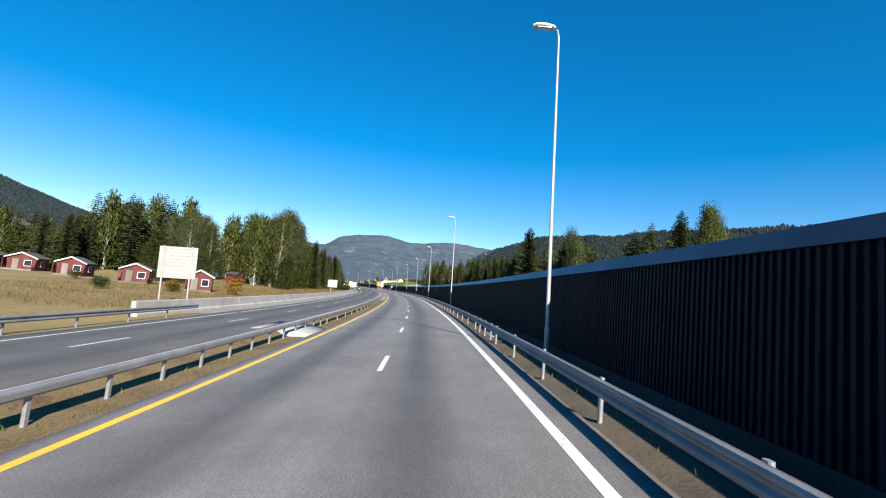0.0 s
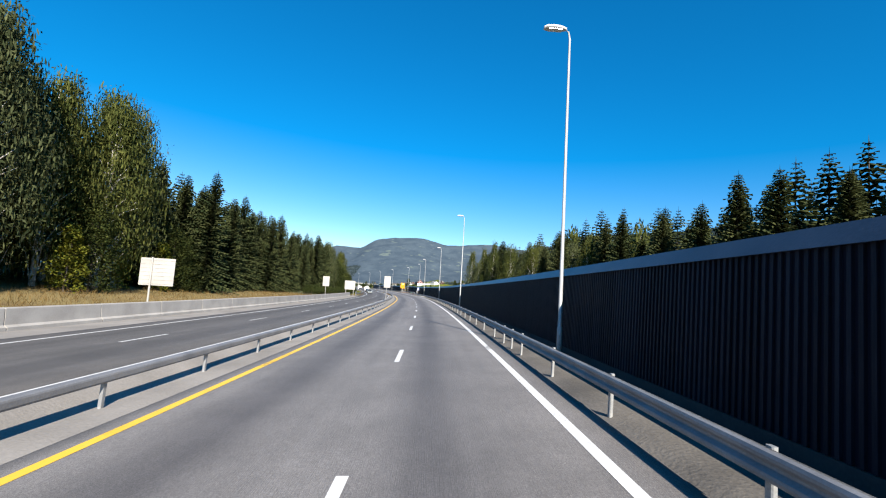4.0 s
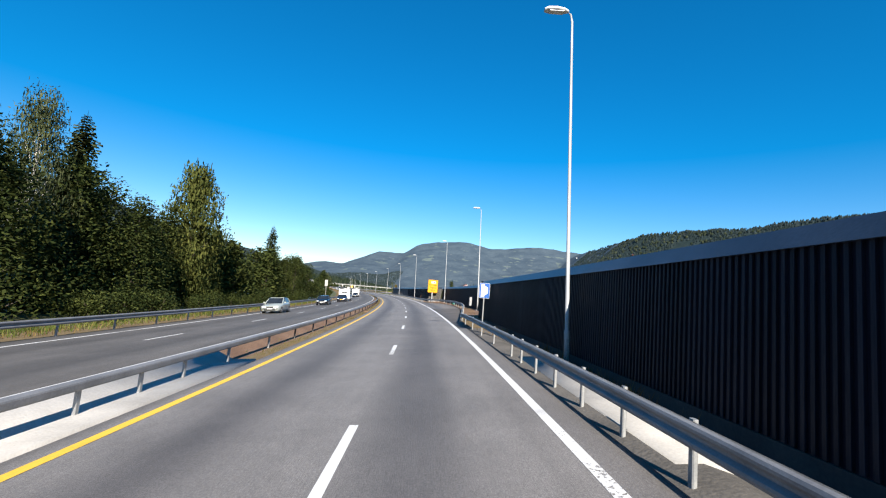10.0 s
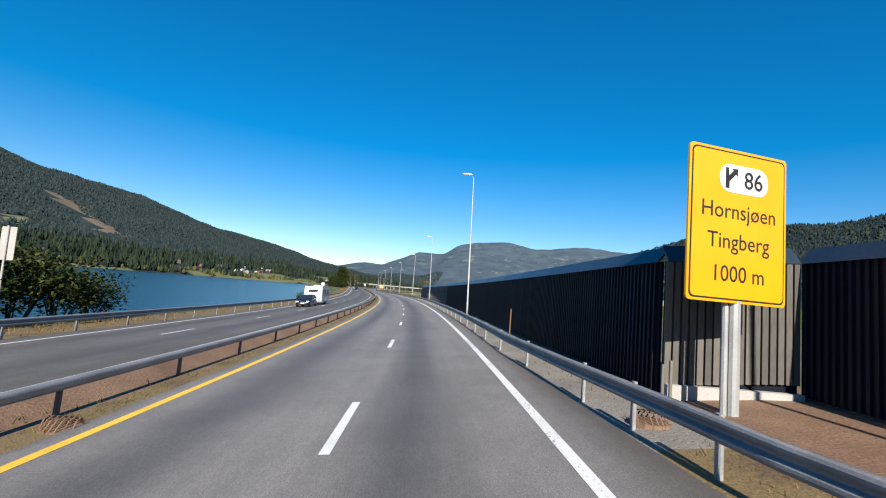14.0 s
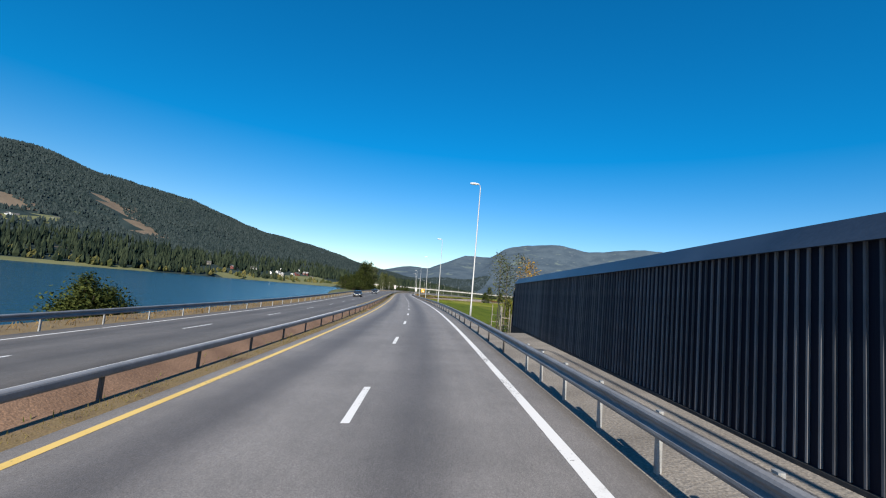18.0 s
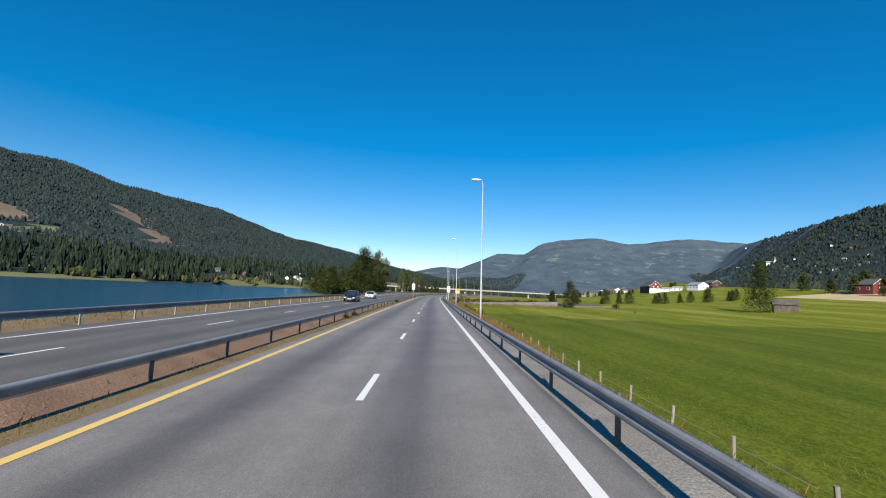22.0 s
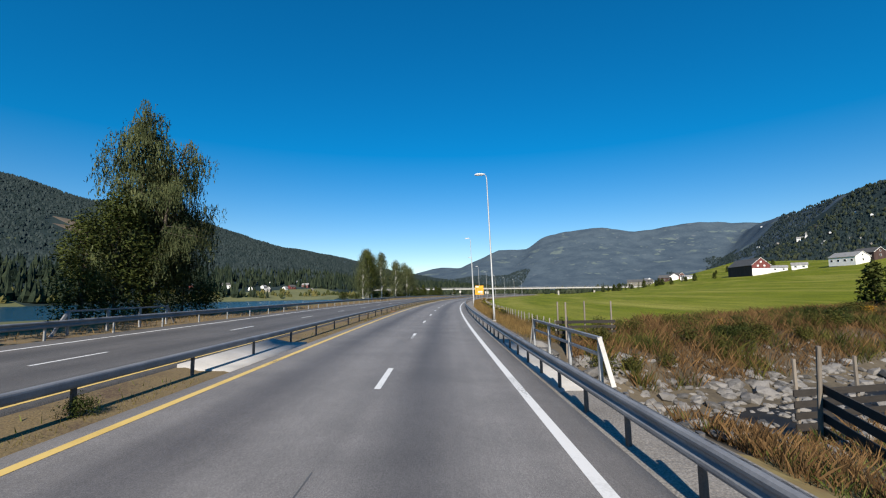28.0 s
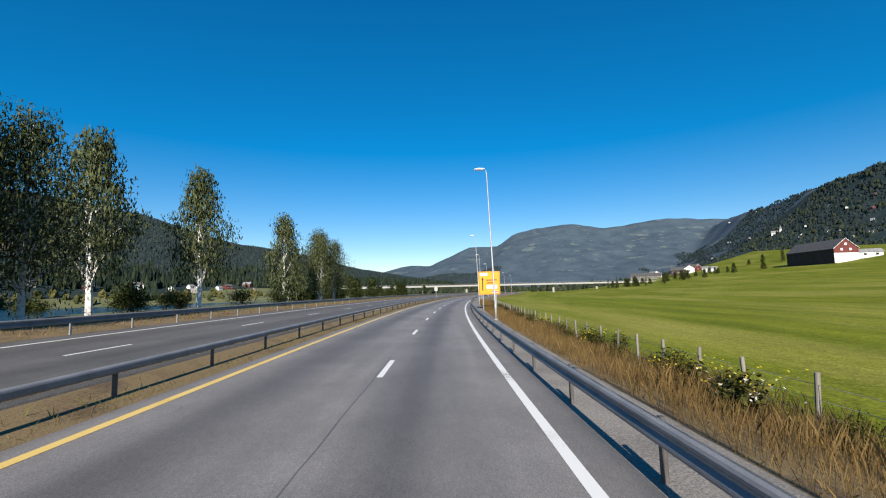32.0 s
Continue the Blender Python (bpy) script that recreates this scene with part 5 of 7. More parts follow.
plant("airy1", 834.5, -22.7, 0.84, squeeze=1.3)
plant("birch1", 840, -25, 0.82, squeeze=1.3)
plant("birch1", 846, -24, 0.74, squeeze=1.3)
scatter(BU, 26, (772, 900), (-31, -20), (0.6, 1.2), "shore scrub", 20)
scatter(["far_broad0"], 20, (860, 1000), (-50, -22), (0.4, 0.9), "shore scrub", 21)
plant("broad0", 458, -23.6, 0.4, squeeze=1.25)
plant("broad2", 461, -23.8, 0.33, squeeze=1.2)
plant("bush0", 457.5, -23, 1.5)
plant("bush1", 460, -23.6, 1.35)
plant("bush2", 455.8, -23.4, 1.1)
plant("bush1", 462.3, -23.4, 0.9)
plant("bush2", 440, -23, 0.9)
for s, o, q in ((352, -22, 1.8), (354.5, -23.5, 2.1), (350, -23, 1.5), (357, -22.5, 1.9), (360, -22.3, 1.7), (362.5, -22, 1.3)):
    plant("bush1", s, o, q, "shore scrub")
# across the field
br = random.Random(22)
for k in range(20):
    o = 46 + 120 * k / 19 + br.uniform(-5, 5)
    plant(br.choice(["far_broad0", "broad_back0", "broad_back1", "broad_back2"]), 692 + 0.36 * o + br.uniform(-7, 7), o, br.uniform(0.28, 0.66), "trees along the brook")
plant("broad0", 647.5, 97, 1.38, squeeze=0.85)
scatter(["far_broad0", "far_broad0", "far_spruce0"], 40, (1060, 1130), (60, 215), (0.4, 0.75), "trees beyond the field", 23)
scatter(["far_broad0"], 16, (640, 800), (196, 215), (0.8, 1.2), "trees beyond the field", 24)

# ---- signs ----
def writing(text, size, mat, parent, m, name="lettering", align="CENTER"):
    """Flat letters as a mesh."""
    cu = bpy.data.curves.new(name, "FONT")
    cu.body, cu.size, cu.align_x, cu.align_y, cu.extrude = text, size, align, "CENTER", 0.002
    cu.offset = size * 0.004
    cu.resolution_u = 4
    tmp = bpy.data.objects.new("tmp", cu)
    scene.collection.objects.link(tmp)
    me = bpy.data.meshes.new_from_object(tmp.evaluated_get(bpy.context.evaluated_depsgraph_get()))
    bpy.data.objects.remove(tmp)
    me.materials.clear()
    me.materials.append(mat)
    ob = part(name, me, mat, parent)
    ob.matrix_basis = m
    return ob


def rounded(w, h, r, n=4):
    pts = []
    for cx, cz, a0 in ((w / 2 - r, h / 2 - r, 0), (-w / 2 + r, h / 2 - r, 90), (-w / 2 + r, -h / 2 + r, 180), (w / 2 - r, -h / 2 + r, 270)):
        for i in range(n + 1):
            a = radians(a0 + 90 * i / n)
            pts.append((cx + r * math.cos(a), cz + r * math.sin(a)))
    return pts


def plate(w, h, r, y0, y1, cx=0.0, cz=0.0):
    """A flat rounded plate, facing -y."""
    me = Mesh().prism([(a + cx, b + cz) for a, b in rounded(w, h, r)], y0, y1)
    return me


def poly(points, y0, y1):
    return Mesh().prism(points, y0, y1)


FACE = pose(0, 0, 0, 90)      # lettering laid upright, facing -y


def lettering_pose(x, z, y=-0.05):
    return Matrix.Translation((x, y, z)) @ FACE


def direction_sign():
    g = thing("road_sign", at(337.6, 7.07, 0, 14), "large yellow exit sign with black lettering on a grey post", "road sign")
    part("post", Mesh().tube([(0.05, 0.06, -0.4), (0.05, 0.06, 4.7)], [0.11, 0.11], 10), M_pole, g)
    part("post", Mesh().tube([(-0.13, 0.1, -0.4), (-0.13, 0.1, 4.6)], [0.06, 0.06], 8), M_pole, g)
    b = part("board", plate(2.4, 2.95, 0.08, -0.04, 0.0, 0.0, 3.55), M_signy, g, "yellow board")
    rim = plate(2.3, 2.85, 0.1, -0.046, -0.04, 0, 3.55)
    part("border", rim, M_black, b, "thin black border")
    part("face", plate(2.24, 2.79, 0.09, -0.05, -0.046, 0, 3.55), M_signy, b, "yellow face")
    part("panel", plate(1.2, 0.55, 0.24, -0.056, -0.05, 0.1, 4.45), M_signw, b, "white exit number field")
    part("symbol", poly([(-0.36, 4.25), (-0.27, 4.25), (-0.27, 4.38), (-0.11, 4.54), (-0.07, 4.50), (-0.06, 4.65), (-0.21, 4.64), (-0.17, 4.60), (-0.28, 4.5), (-0.29, 4.65), (-0.36, 4.65)], -0.06, -0.056), M_black, b, "black exit arrow")
    writing("86", 0.48, M_black, b, lettering_pose(0.33, 4.44, -0.06))
    writing("Hornsjøen", 0.43, M_black, b, lettering_pose(0, 3.8))
    writing("Tingberg", 0.43, M_black, b, lettering_pose(0, 3.22))
    writing("1000 m", 0.43, M_black, b, lettering_pose(0, 2.6))


def junction_sign():
    g = thing("road_sign", at(818, 6.9, 0, 0), "large yellow direction sign with a road diagram on two posts", "road sign")
    for x in (-0.9, 0.9):
        part("post", Mesh().tube([(x, 0.08, -0.8), (x, 0.08, 5.0)], [0.08, 0.08], 8), M_pole, g)
    b = part("board", plate(2.95, 3.2, 0.08, -0.04, 0.0, 0, 3.75), M_signy, g, "yellow board")
    part("border", plate(2.8, 3.05, 0.1, -0.046, -0.04, 0, 3.75), M_black, b)
    part("face", plate(2.73, 2.98, 0.09, -0.05, -0.046, 0, 3.75), M_signy, b)
    part("panel", plate(1.1, 0.4, 0.1, -0.056, -0.05, -0.75, 4.95), M_signw, b)
    part("arrow", poly([(-1.0, 2.7), (-0.85, 2.7), (-0.85, 4.2), (-0.72, 4.2), (-0.92, 4.55), (-1.12, 4.2), (-1.0, 4.2)], -0.056, -0.05), M_black, b)
    part("panel", plate(1.5, 0.55, 0.06, -0.056, -0.05, 0.35, 3.2), M_signw, b)
    for x, z, w in ((0.3, 4.15, 1.5), (0.2, 3.75, 1.1), (0.75, 2.5, 0.9)):
        part("text_bar", plate(w, 0.13, 0.02, -0.057, -0.05, x, z), M_signr if z < 4 else M_black, b)
    part("panel", plate(0.9, 0.3, 0.04, -0.0565, -0.05, 0.75, 2.5), M_signw, b)


def merge_sign(s, off, label, subtext, post=True):
    g = thing("road_sign", at(s, off, 0, 0) @ pose(0, 0, 0, 0, -1.8, 0), label, "road sign", "lane merge signs")
    if post:
        part("post", Mesh().tube([(0, 0.05, -0.3), (0, 0.05, 4.3)], [0.055, 0.055], 10), M_pole, g)
        part("foot", Mesh().box((0, 0.05, 0.03), (0.3, 0.3, 0.06)), M_post, g)
    part("bracket", Mesh().box((0, 0.03, 3.2), (0.25, 0.08, 0.06)).box((0, 0.03, 4.0), (0.25, 0.08, 0.06)), M_post, g)
    b = part("board", plate(0.94, 1.6, 0.06, -0.03, 0.0, 0, 3.58), M_signw, g, "white board")
    part("border", plate(0.88, 1.54, 0.05, -0.034, -0.03, 0, 3.58), M_black, b)
    part("face", plate(0.85, 1.51, 0.045, -0.038, -0.034, 0, 3.58), M_signw, b)
    arrow = poly([(-0.25, 3.0), (-0.15, 3.0), (-0.15, 3.2), (0.05, 3.62), (0.05, 3.95), (0.15, 3.93), (0, 4.2), (-0.15, 3.93), (-0.05, 3.95), (-0.05, 3.64), (-0.25, 3.22)], -0.044, -0.038)
    part("arrow", arrow, M_signr, b, "red merging arrow")
    part("arrow_branch", poly([(0.27, 3.0), (0.17, 3.0), (0.17, 3.2), (-0.02, 3.56), (0.05, 3.67), (0.27, 3.22)], -0.043, -0.038), M_signr, b)
    sub = part("subplate", plate(0.94, 0.3, 0.04, -0.03, 0.0, 0, 2.6), M_signw, g, "small white distance plate")
    part("border", plate(0.9, 0.26, 0.03, -0.034, -0.03, 0, 2.6), M_black, sub)
    part("face", plate(0.875, 0.235, 0.03, -0.037, -0.034, 0, 2.6), M_signw, sub)
    writing(subtext, 0.2, M_black, sub, lettering_pose(0, 2.6, -0.04))


def sos_sign():
    g = thing("road_sign", at(268.4, 5.85, 0, 0), "blue lay-by sign with a white symbol on a grey post", "road sign")
    part("post", Mesh().tube([(0, 0.04, -0.4), (0, 0.04, 2.9)], [0.045, 0.045], 10), M_pole, g)
    b = part("board", plate(0.8, 1.14, 0.06, -0.03, 0.0, 0, 2.46), M_signw, g)
    part("face", plate(0.76, 1.1, 0.05, -0.034, -0.03, 0, 2.46), M_signb, b, "blue face")
    part("symbol", poly([(-0.27, 1.97), (0.0, 1.97), (0.0, 2.08), (0.25, 2.25), (0.25, 2.7), (0.02, 2.84), (0.0, 2.95), (-0.27, 2.95)], -0.039, -0.034), M_signw, b, "white lay-by symbol")
    for k in range(6):
        part("dash", plate(0.025, 0.08, 0.005, -0.043, -0.039, 0.0, 2.06 + 0.155 * k), M_black, b)
    for k, ch in enumerate("SOS"):
        writing(ch, 0.2, M_black, b, lettering_pose(0.13, 2.64 - 0.18 * k, -0.043))


def sign_back(s, off, w, z0, z1, posts, label, turn=0.0, slats=True):
    """A sign seen from behind: aluminium profiles on posts."""
    g = thing("road_sign", at(s, off, 0, turn) @ pose(0, 0, 0, 0, -1.8, 0), label, "road sign", "signs for the other direction")
    for x in posts:
        part("post", Mesh().tube([(x, -0.07, -0.4), (x, -0.07, z1 + 0.05)], [0.07 if w > 1.5 else 0.045] * 2, 10), M_signback, g)
    part("board", plate(w, z1 - z0, 0.05, 0.0, 0.03, 0, (z0 + z1) / 2), M_signback, g, "pale metal back of the board")
    if slats:
        n = max(3, int((z1 - z0) / 0.28))
        for k in range(n):
            part("rib", Mesh().box((0, -0.012, z0 + (k + 0.5) * (z1 - z0) / n), (w * 0.96, 0.025, 0.05)), M_signback, g)
    return g


direction_sign()
junction_sign()
merge_sign(655.95, 6.0, "white lane merge sign with red arrow on a street lamp", "300 m", False)
merge_sign(657.1, -4.95, "white lane merge sign with a red arrow in the median", "300 m")
sos_sign()
sign_back(39.5, -20.6, 3.3, 2.2, 5.0, (-1.2, 1.2), "pale back of a large sign on two posts beside the meadow")
sign_back(128.1, -19.9, 2.6, 1.6, 3.7, (-0.4,), "pale back of a wide sign beside the dry meadow")
sign_back(186, -18.5, 1.3, 2.6, 4.6, (0.0,), "pale back of a tall sign on one post by the spruces")
sign_back(180.9, -5.75, 1.25, 2.75, 5.0, (-0.1,), "pale ribbed back of a sign on one post in the median")
sign_back(227, -18.0, 3.0, 1.9, 4.5, (-1.1, 1.1), "pale back of a large sign on two posts by the scrub")
sign_back(351.5, -18.6, 0.7, 3.4, 5.0, (0.0,), "narrow double sign on one post beside the lake", slats=False)
for s, o, lab in ((870, -5.3, "small white sign on a thin post far along the median"), (880, 5.9, "small white sign on a thin post far along the verge")):
    sign_back(s, o, 0.8, 2.3, 3.4, (0.0,), lab, slats=False)
# marker stake and small cabinet by the wall
stake = thing("marker_stake", at(351.8, 5.75), "reddish wooden marker stake beside the guardrail", "stake")
part("stake", Mesh().box((0, 0, 0.55), (0.06, 0.06, 1.7), bevel=0.01), M_soil, stake)
cab = thing("phone_box", at(297.2, 9.0), "grey emergency phone cabinet on the dark wall", "cabinet")
part("box", Mesh().box((0, 0, 1.0), (0.34, 0.44, 1.2), bevel=0.03), M_post, cab)
part("door", Mesh().box((-0.175, 0, 1.05), (0.02, 0.32, 0.9)), M_signback, cab)
for k, o in enumerate((6.25, 6.42)):
    p = thing("wooden_post", at(338.55, o), "short weathered wooden post beside the wall", "post", "posts by the wall")
    part("post", Mesh().box((0, 0, 0.3), (0.06, 0.06, 1.0 + 0.15 * k), bevel=0.01), M_pale, p)
# litter by the lay-by
bag = thing("plastic_bag", at(314.9, 8.95), "crumpled green plastic bag in the dry grass", "bag")
bm = bmesh.new()
bmesh.ops.create_icosphere(bm, subdivisions=3, radius=0.24)
for v in bm.verts:
    v.co *= 1 + 0.5 * noise.noise(v.co * 6)
    v.co.z = v.co.z * 0.75 + 0.14
bag_me = bpy.data.meshes.new("bag")
bm.to_mesh(bag_me)
bm.free()
bag_me.materials.append(ramp_mat("green_plastic", (0.02, 0.16, 0.13), (0.05, 0.28, 0.22), 0.35, 8.0, 4))
part("bag", bag_me, None, bag)
# drain covers in the verges
for s, o in ((337.2, 5.3), (337.5, -4.75), (289.5, -4.8), (478.5, -4.85), (715.5, -4.9), (167.5, 5.3), (90.3, -4.85), (584.5, -4.9)):
    d = thing("drain_grate", at(s, o, 0.02), "rusty domed drain grate in the verge", "drain", "drain grates")
    part("frame", Mesh().tube([(0, 0, -0.05), (0, 0, 0.04)], [0.34, 0.34], 14), M_soil, d)
    for k in range(7):
        x = -0.27 + 0.09 * k
        r = math.sqrt(max(0.02, 0.3 ** 2 - x * x))
        part("bar", Mesh().tube([(x, -r, 0.04), (x, -r * 0.5, 0.18), (x, 0, 0.22), (x, r * 0.5, 0.18), (x, r, 0.04)], [0.015] * 5, 5), M_soil, d)

# ---- small bridges: pale decks in the median and by the verge ----
def deck(a, b, o0, o1, label):
    offs = [o0, o0 + 0.01, (o0 + o1) / 2, o1 - 0.01, o1]
    ob = strip("deck", [a, a + 0.01, (a + b) / 2, b - 0.01, b], lambda s: offs, lambda s, o: rz(s, o) + (0.035 if o0 < o < o1 and a < s < b else -0.15), M_deck, "structure", label, "bridge deck")
    return ob


deck(21.5, 26.2, -7.3, -4.62, "pale concrete bridge deck in the median")
deck(21.5, 26.2, 4.75, 5.7, "pale concrete bridge edge beside the guardrail")
deck(241, 251, -6.2, -4.62, "pale concrete bridge deck in the median")
deck(241, 251, 4.6, 5.7, "pale concrete bridge edge beside the guardrail")
deck(674.3, 681.7, -6.2, -4.62, "pale concrete bridge deck in the median")
deck(672, 684, 4.4, 5.75, "pale concrete bridge edge beside the guardrail")


def bridge_railing(s0, s1, off, label, h=1.15):
    g = thing("bridge_railing", Matrix(), label, "railing")
    n = 3
    for k in range(n + 1):
        s = s0 + (s1 - s0) * k / n
        m = pose(*line(s, off), rz(s, off), 0, 0, heading(s))
        part("post", Mesh().box((0, 0, h / 2 - 0.2), (0.1, 0.12, h + 0.4), m, bevel=0.015), M_post, g)
    for z, w in ((h, 0.12), (h * 0.62, 0.07)):
        part("bar", profile_along([s0 - 0.06, (s0 + s1) / 2, s1 + 0.06], lambda s: off, [(-w / 2, z + 0.03), (w / 2, z + 0.03), (w / 2, z - 0.05), (-w / 2, z - 0.05)], rz), M_steel, g)
    for s, e in ((s0, -0.9), (s1, 0.9)):
        a, b = Vector(wp(s, off, h)), Vector(wp(s + e, off, 0.0))
        part("brace", Mesh().tube([tuple(a), tuple(b)], [0.08, 0.08], 4), M_signback if off > 0 else M_steel, g)


bridge_railing(673.2, 681.8, 5.85, "steel bridge railing with slanting end bars over the brook")
bridge_railing(682.5, 690, -16.4, "steel bridge railing beside the lake")
bridge_railing(243, 250, -17.2, "steel bridge railing beside the scrub")

# ---- houses ----
def house(name, m, w, d, h, roof_h, wall_m, roof_m, label, category="house", trim=True, windows=1, eave=0.35, porch=False):
    """A gabled house; the gable faces -y."""
    g = thing(name, m, label, category)
    x, y = w / 2, d / 2
    walls = Mesh().add([(-x, -y, -0.6), (x, -y, -0.6), (x, y, -0.6), (-x, y, -0.6), (-x, -y, h), (x, -y, h), (x, y, h), (-x, y, h), (0, -y, h + roof_h), (0, y, h + roof_h)],
                       [(0, 1, 5, 8, 4), (2, 3, 7, 9, 6), (1, 2, 6, 5), (3, 0, 4, 7), (3, 2, 1, 0)])
    part("wall", walls, wall_m, g)
    k = roof_h / x
    for sgn in (-1, 1):
        a, b = (sgn * (x + eave), h - eave * k), (0, h + roof_h)
        r = Mesh().add([(a[0], -y - eave, a[1] + 0.02), (b[0], -y - eave, b[1] + 0.02), (b[0], y + eave, b[1] + 0.02), (a[0], y + eave, a[1] + 0.02),
                        (a[0], -y - eave, a[1] + 0.16), (b[0], -y - eave, b[1] + 0.18), (b[0], y + eave, b[1] + 0.18), (a[0], y + eave, a[1] + 0.16)],
                       [(0, 1, 2, 3), (7, 6, 5, 4), (0, 4, 5, 1), (2, 6, 7, 3), (0, 3, 7, 4), (1, 5, 6, 2)])
        part("roof", fix_normals(r.data("roof", roof_m)), roof_m, g)
        if trim:
            t = Mesh().add([(a[0], -y - eave - 0.03, a[1] - 0.02), (b[0], -y - eave - 0.03, b[1] - 0.02), (b[0], -y - eave - 0.03, b[1] + 0.2), (a[0], -y - eave - 0.03, a[1] + 0.18),
                            (a[0], -y - eave, a[1] - 0.02), (b[0], -y - eave, b[1] - 0.02), (b[0], -y - eave, b[1] + 0.2), (a[0], -y - eave, a[1] + 0.18)],
                           [(0, 1, 2, 3), (7, 6, 5, 4), (3, 2, 6, 7), (0, 4, 5, 1)])
            part("bargeboard", fix_normals(t.data("bargeboard", M_paintw)), M_paintw, g, "white bargeboard")
    def window(cx, cy, cz, ww, wh, turn):
        mm = pose(cx, cy, cz, 0, 0, turn)
        wd = part("window", Mesh().box((0, -0.03, 0), (ww + 0.16, 0.06, wh + 0.16)), M_paintw, g, "white-framed window")
        wd.matrix_basis = mm
        part("pane", Mesh().box((0, -0.065, 0), (ww, 0.012, wh)), M_window, wd)
    if windows:
        n = max(1, int(d / 3.2)) * windows
        for i in range(n):
            yy = -y + d * (i + 0.5) / n
            for sgn in (-1, 1):
                window(sgn * x, yy, h * 0.55, min(1.1, d / n * 0.45), min(1.1, h * 0.4), 90 * sgn)
        window(0 if not porch else x * 0.45, -y, h * 0.58, min(1.0, w * 0.25), min(1.1, h * 0.42), 0)
        if roof_h > 1.8:
            window(0, -y, h + roof_h * 0.3, 0.8, 0.9, 0)
    if porch:
        part("door", Mesh().box((-x * 0.4, -y - 0.03, 0.95), (0.85, 0.07, 1.95)), M_pale, g, "grey wooden door")
        part("veranda", Mesh().box((0, -y - 0.7, 0.02), (w, 1.4, 0.3)), M_pale, g)
        for sgn in (-1, 1):
            part("veranda_rail", Mesh().box((sgn * x, -y - 0.7, 0.75), (0.06, 1.4, 0.1)).box((sgn * x, -y - 0.7, 0.4), (0.05, 1.4, 0.35)), wall_m, g)
            part("veranda_post", Mesh().box((sgn * (x - 0.05), -y - 1.3, 1.1), (0.1, 0.1, 2.2)), wall_m, g)
    return g


CABINS = [(70, -32, 3.4, 20), (76.5, -44.8, 3.9, 20), (82, -58, 4.0, 15), (87, -69.5, 4.2, 15), (91, -80, 4.4, 10), (116.5, -42.5, 3.6, 60)]
for i, (s, o, w, turn) in enumerate(CABINS):
    shed = i == 5
    house("shed" if shed else "cabin", at(s, o, 0.05, turn), w, w * (1.1 if not shed else 0.85), 2.15 if not shed else 1.9, 0.85 if not shed else 0.55, M_red, M_roof,
          "small plain red wooden shed at the wood's edge" if shed else "small red wooden cabin with white trim in the dry meadow", "cabin" if not shed else "shed", not shed, 0 if shed else 1, 0.3, not shed)
board = thing("notice_board", at(104, -47, 0, 20), "small pale roofed notice board in the meadow", "notice board")
part("panel", Mesh().box((0, 0, 1.2), (2.2, 0.1, 1.2)), M_pale, board)
part("roof", Mesh().box((0, 0, 1.95), (2.6, 0.9, 0.12)), M_roofg, board)
for x in (-1.0, 1.0):
    part("leg", Mesh().box((x, 0.06, 0.3), (0.12, 0.12, 3.2)), M_pale, board)


def hill_point(eye, az, el):
    """Where a line from a place on the road meets the far land."""
    e = Vector((*line(*eye), 2.4))
    d = Vector((-math.sin(radians(az)) * math.cos(radians(el)), math.cos(radians(az)) * math.cos(radians(el)), math.sin(radians(el))))
    ts = np.arange(230, 4200, 6.0)
    xs, ys, zs = e.x + d.x * ts, e.y + d.y * ts, e.z + d.z * ts
    land = far_height(xs, ys)
    k = np.argmax(land > zs) if (land > zs).any() else len(ts) // 3
    return float(xs[k]), float(ys[k]), float(land[k])


# farm and houses past the field
def on_field(s, off, turn):
    return pose(*line(s, off), gz(s, off), 0, 0, heading(s) + turn)


barn = house("barn", pose(-37.8, 1008.4, gz(1029, 168) + 0.3, 0, 0, 11.3), 11.2, 34, 6.6, 4.8, M_dkred, M_roof, "long dark red barn with a white-based red gable", "barn", True, 0)
part("gable_wall", Mesh().add([(-5.6, -17.06, 4.3), (5.6, -17.06, 4.3), (5.6, -17.06, 6.6), (0, -17.06, 11.4), (-5.6, -17.06, 6.6)], [(0, 1, 2, 3, 4)]), M_red, barn, "red gable boarding")
part("base_wall", Mesh().box((0, -17.05, 1.9), (11.22, 0.1, 4.8)), M_paintw, barn, "white masonry base of the gable")
for x, z in ((0, 8.6), (-2.0, 6.0), (2.0, 6.0)):
    part("window", Mesh().box((x, -17.12, z), (1.1, 0.08, 1.1)), M_paintw, barn)
FIELD_HOUSES = [(1212, 121, 75, 9, 26, M_pale, M_roof, "long low grey farm building beyond the field"), (1216, 129, 20, 9, 10, M_paintw, M_roofg, "white gabled farm building beyond the field"),
                (1186, 143, 70, 8, 12, M_dkred, M_roof, "dark red farm outbuilding beyond the field"), (1188, 149, 15, 9, 12, M_paintw, M_roof, "white farmhouse with a dark roof beyond the field"), (1190, 155, 40, 8, 11, M_red, M_roof, "red farmhouse beyond the field"),
                (1143, 154, 75, 6, 10, M_paintw, M_roofg, "small white house at the field's edge"), (1016, 184, 80, 5, 9, M_paintw, M_roofg, "low white shed beside the barn"), (1003, 191, 70, 4, 8, M_paintw, M_roofg, "white trailer shed beside the barn"),
                (958, 199, 25, 10, 14, M_paintw, M_roofg, "large white building with a grey roof behind the farm"), (966, 212, 20, 8, 12, M_dkred, M_roof, "dark red house behind the farm"), (740, 208, 15, 9, 8, M_red, M_roof, "red brick building at the field's far edge")]
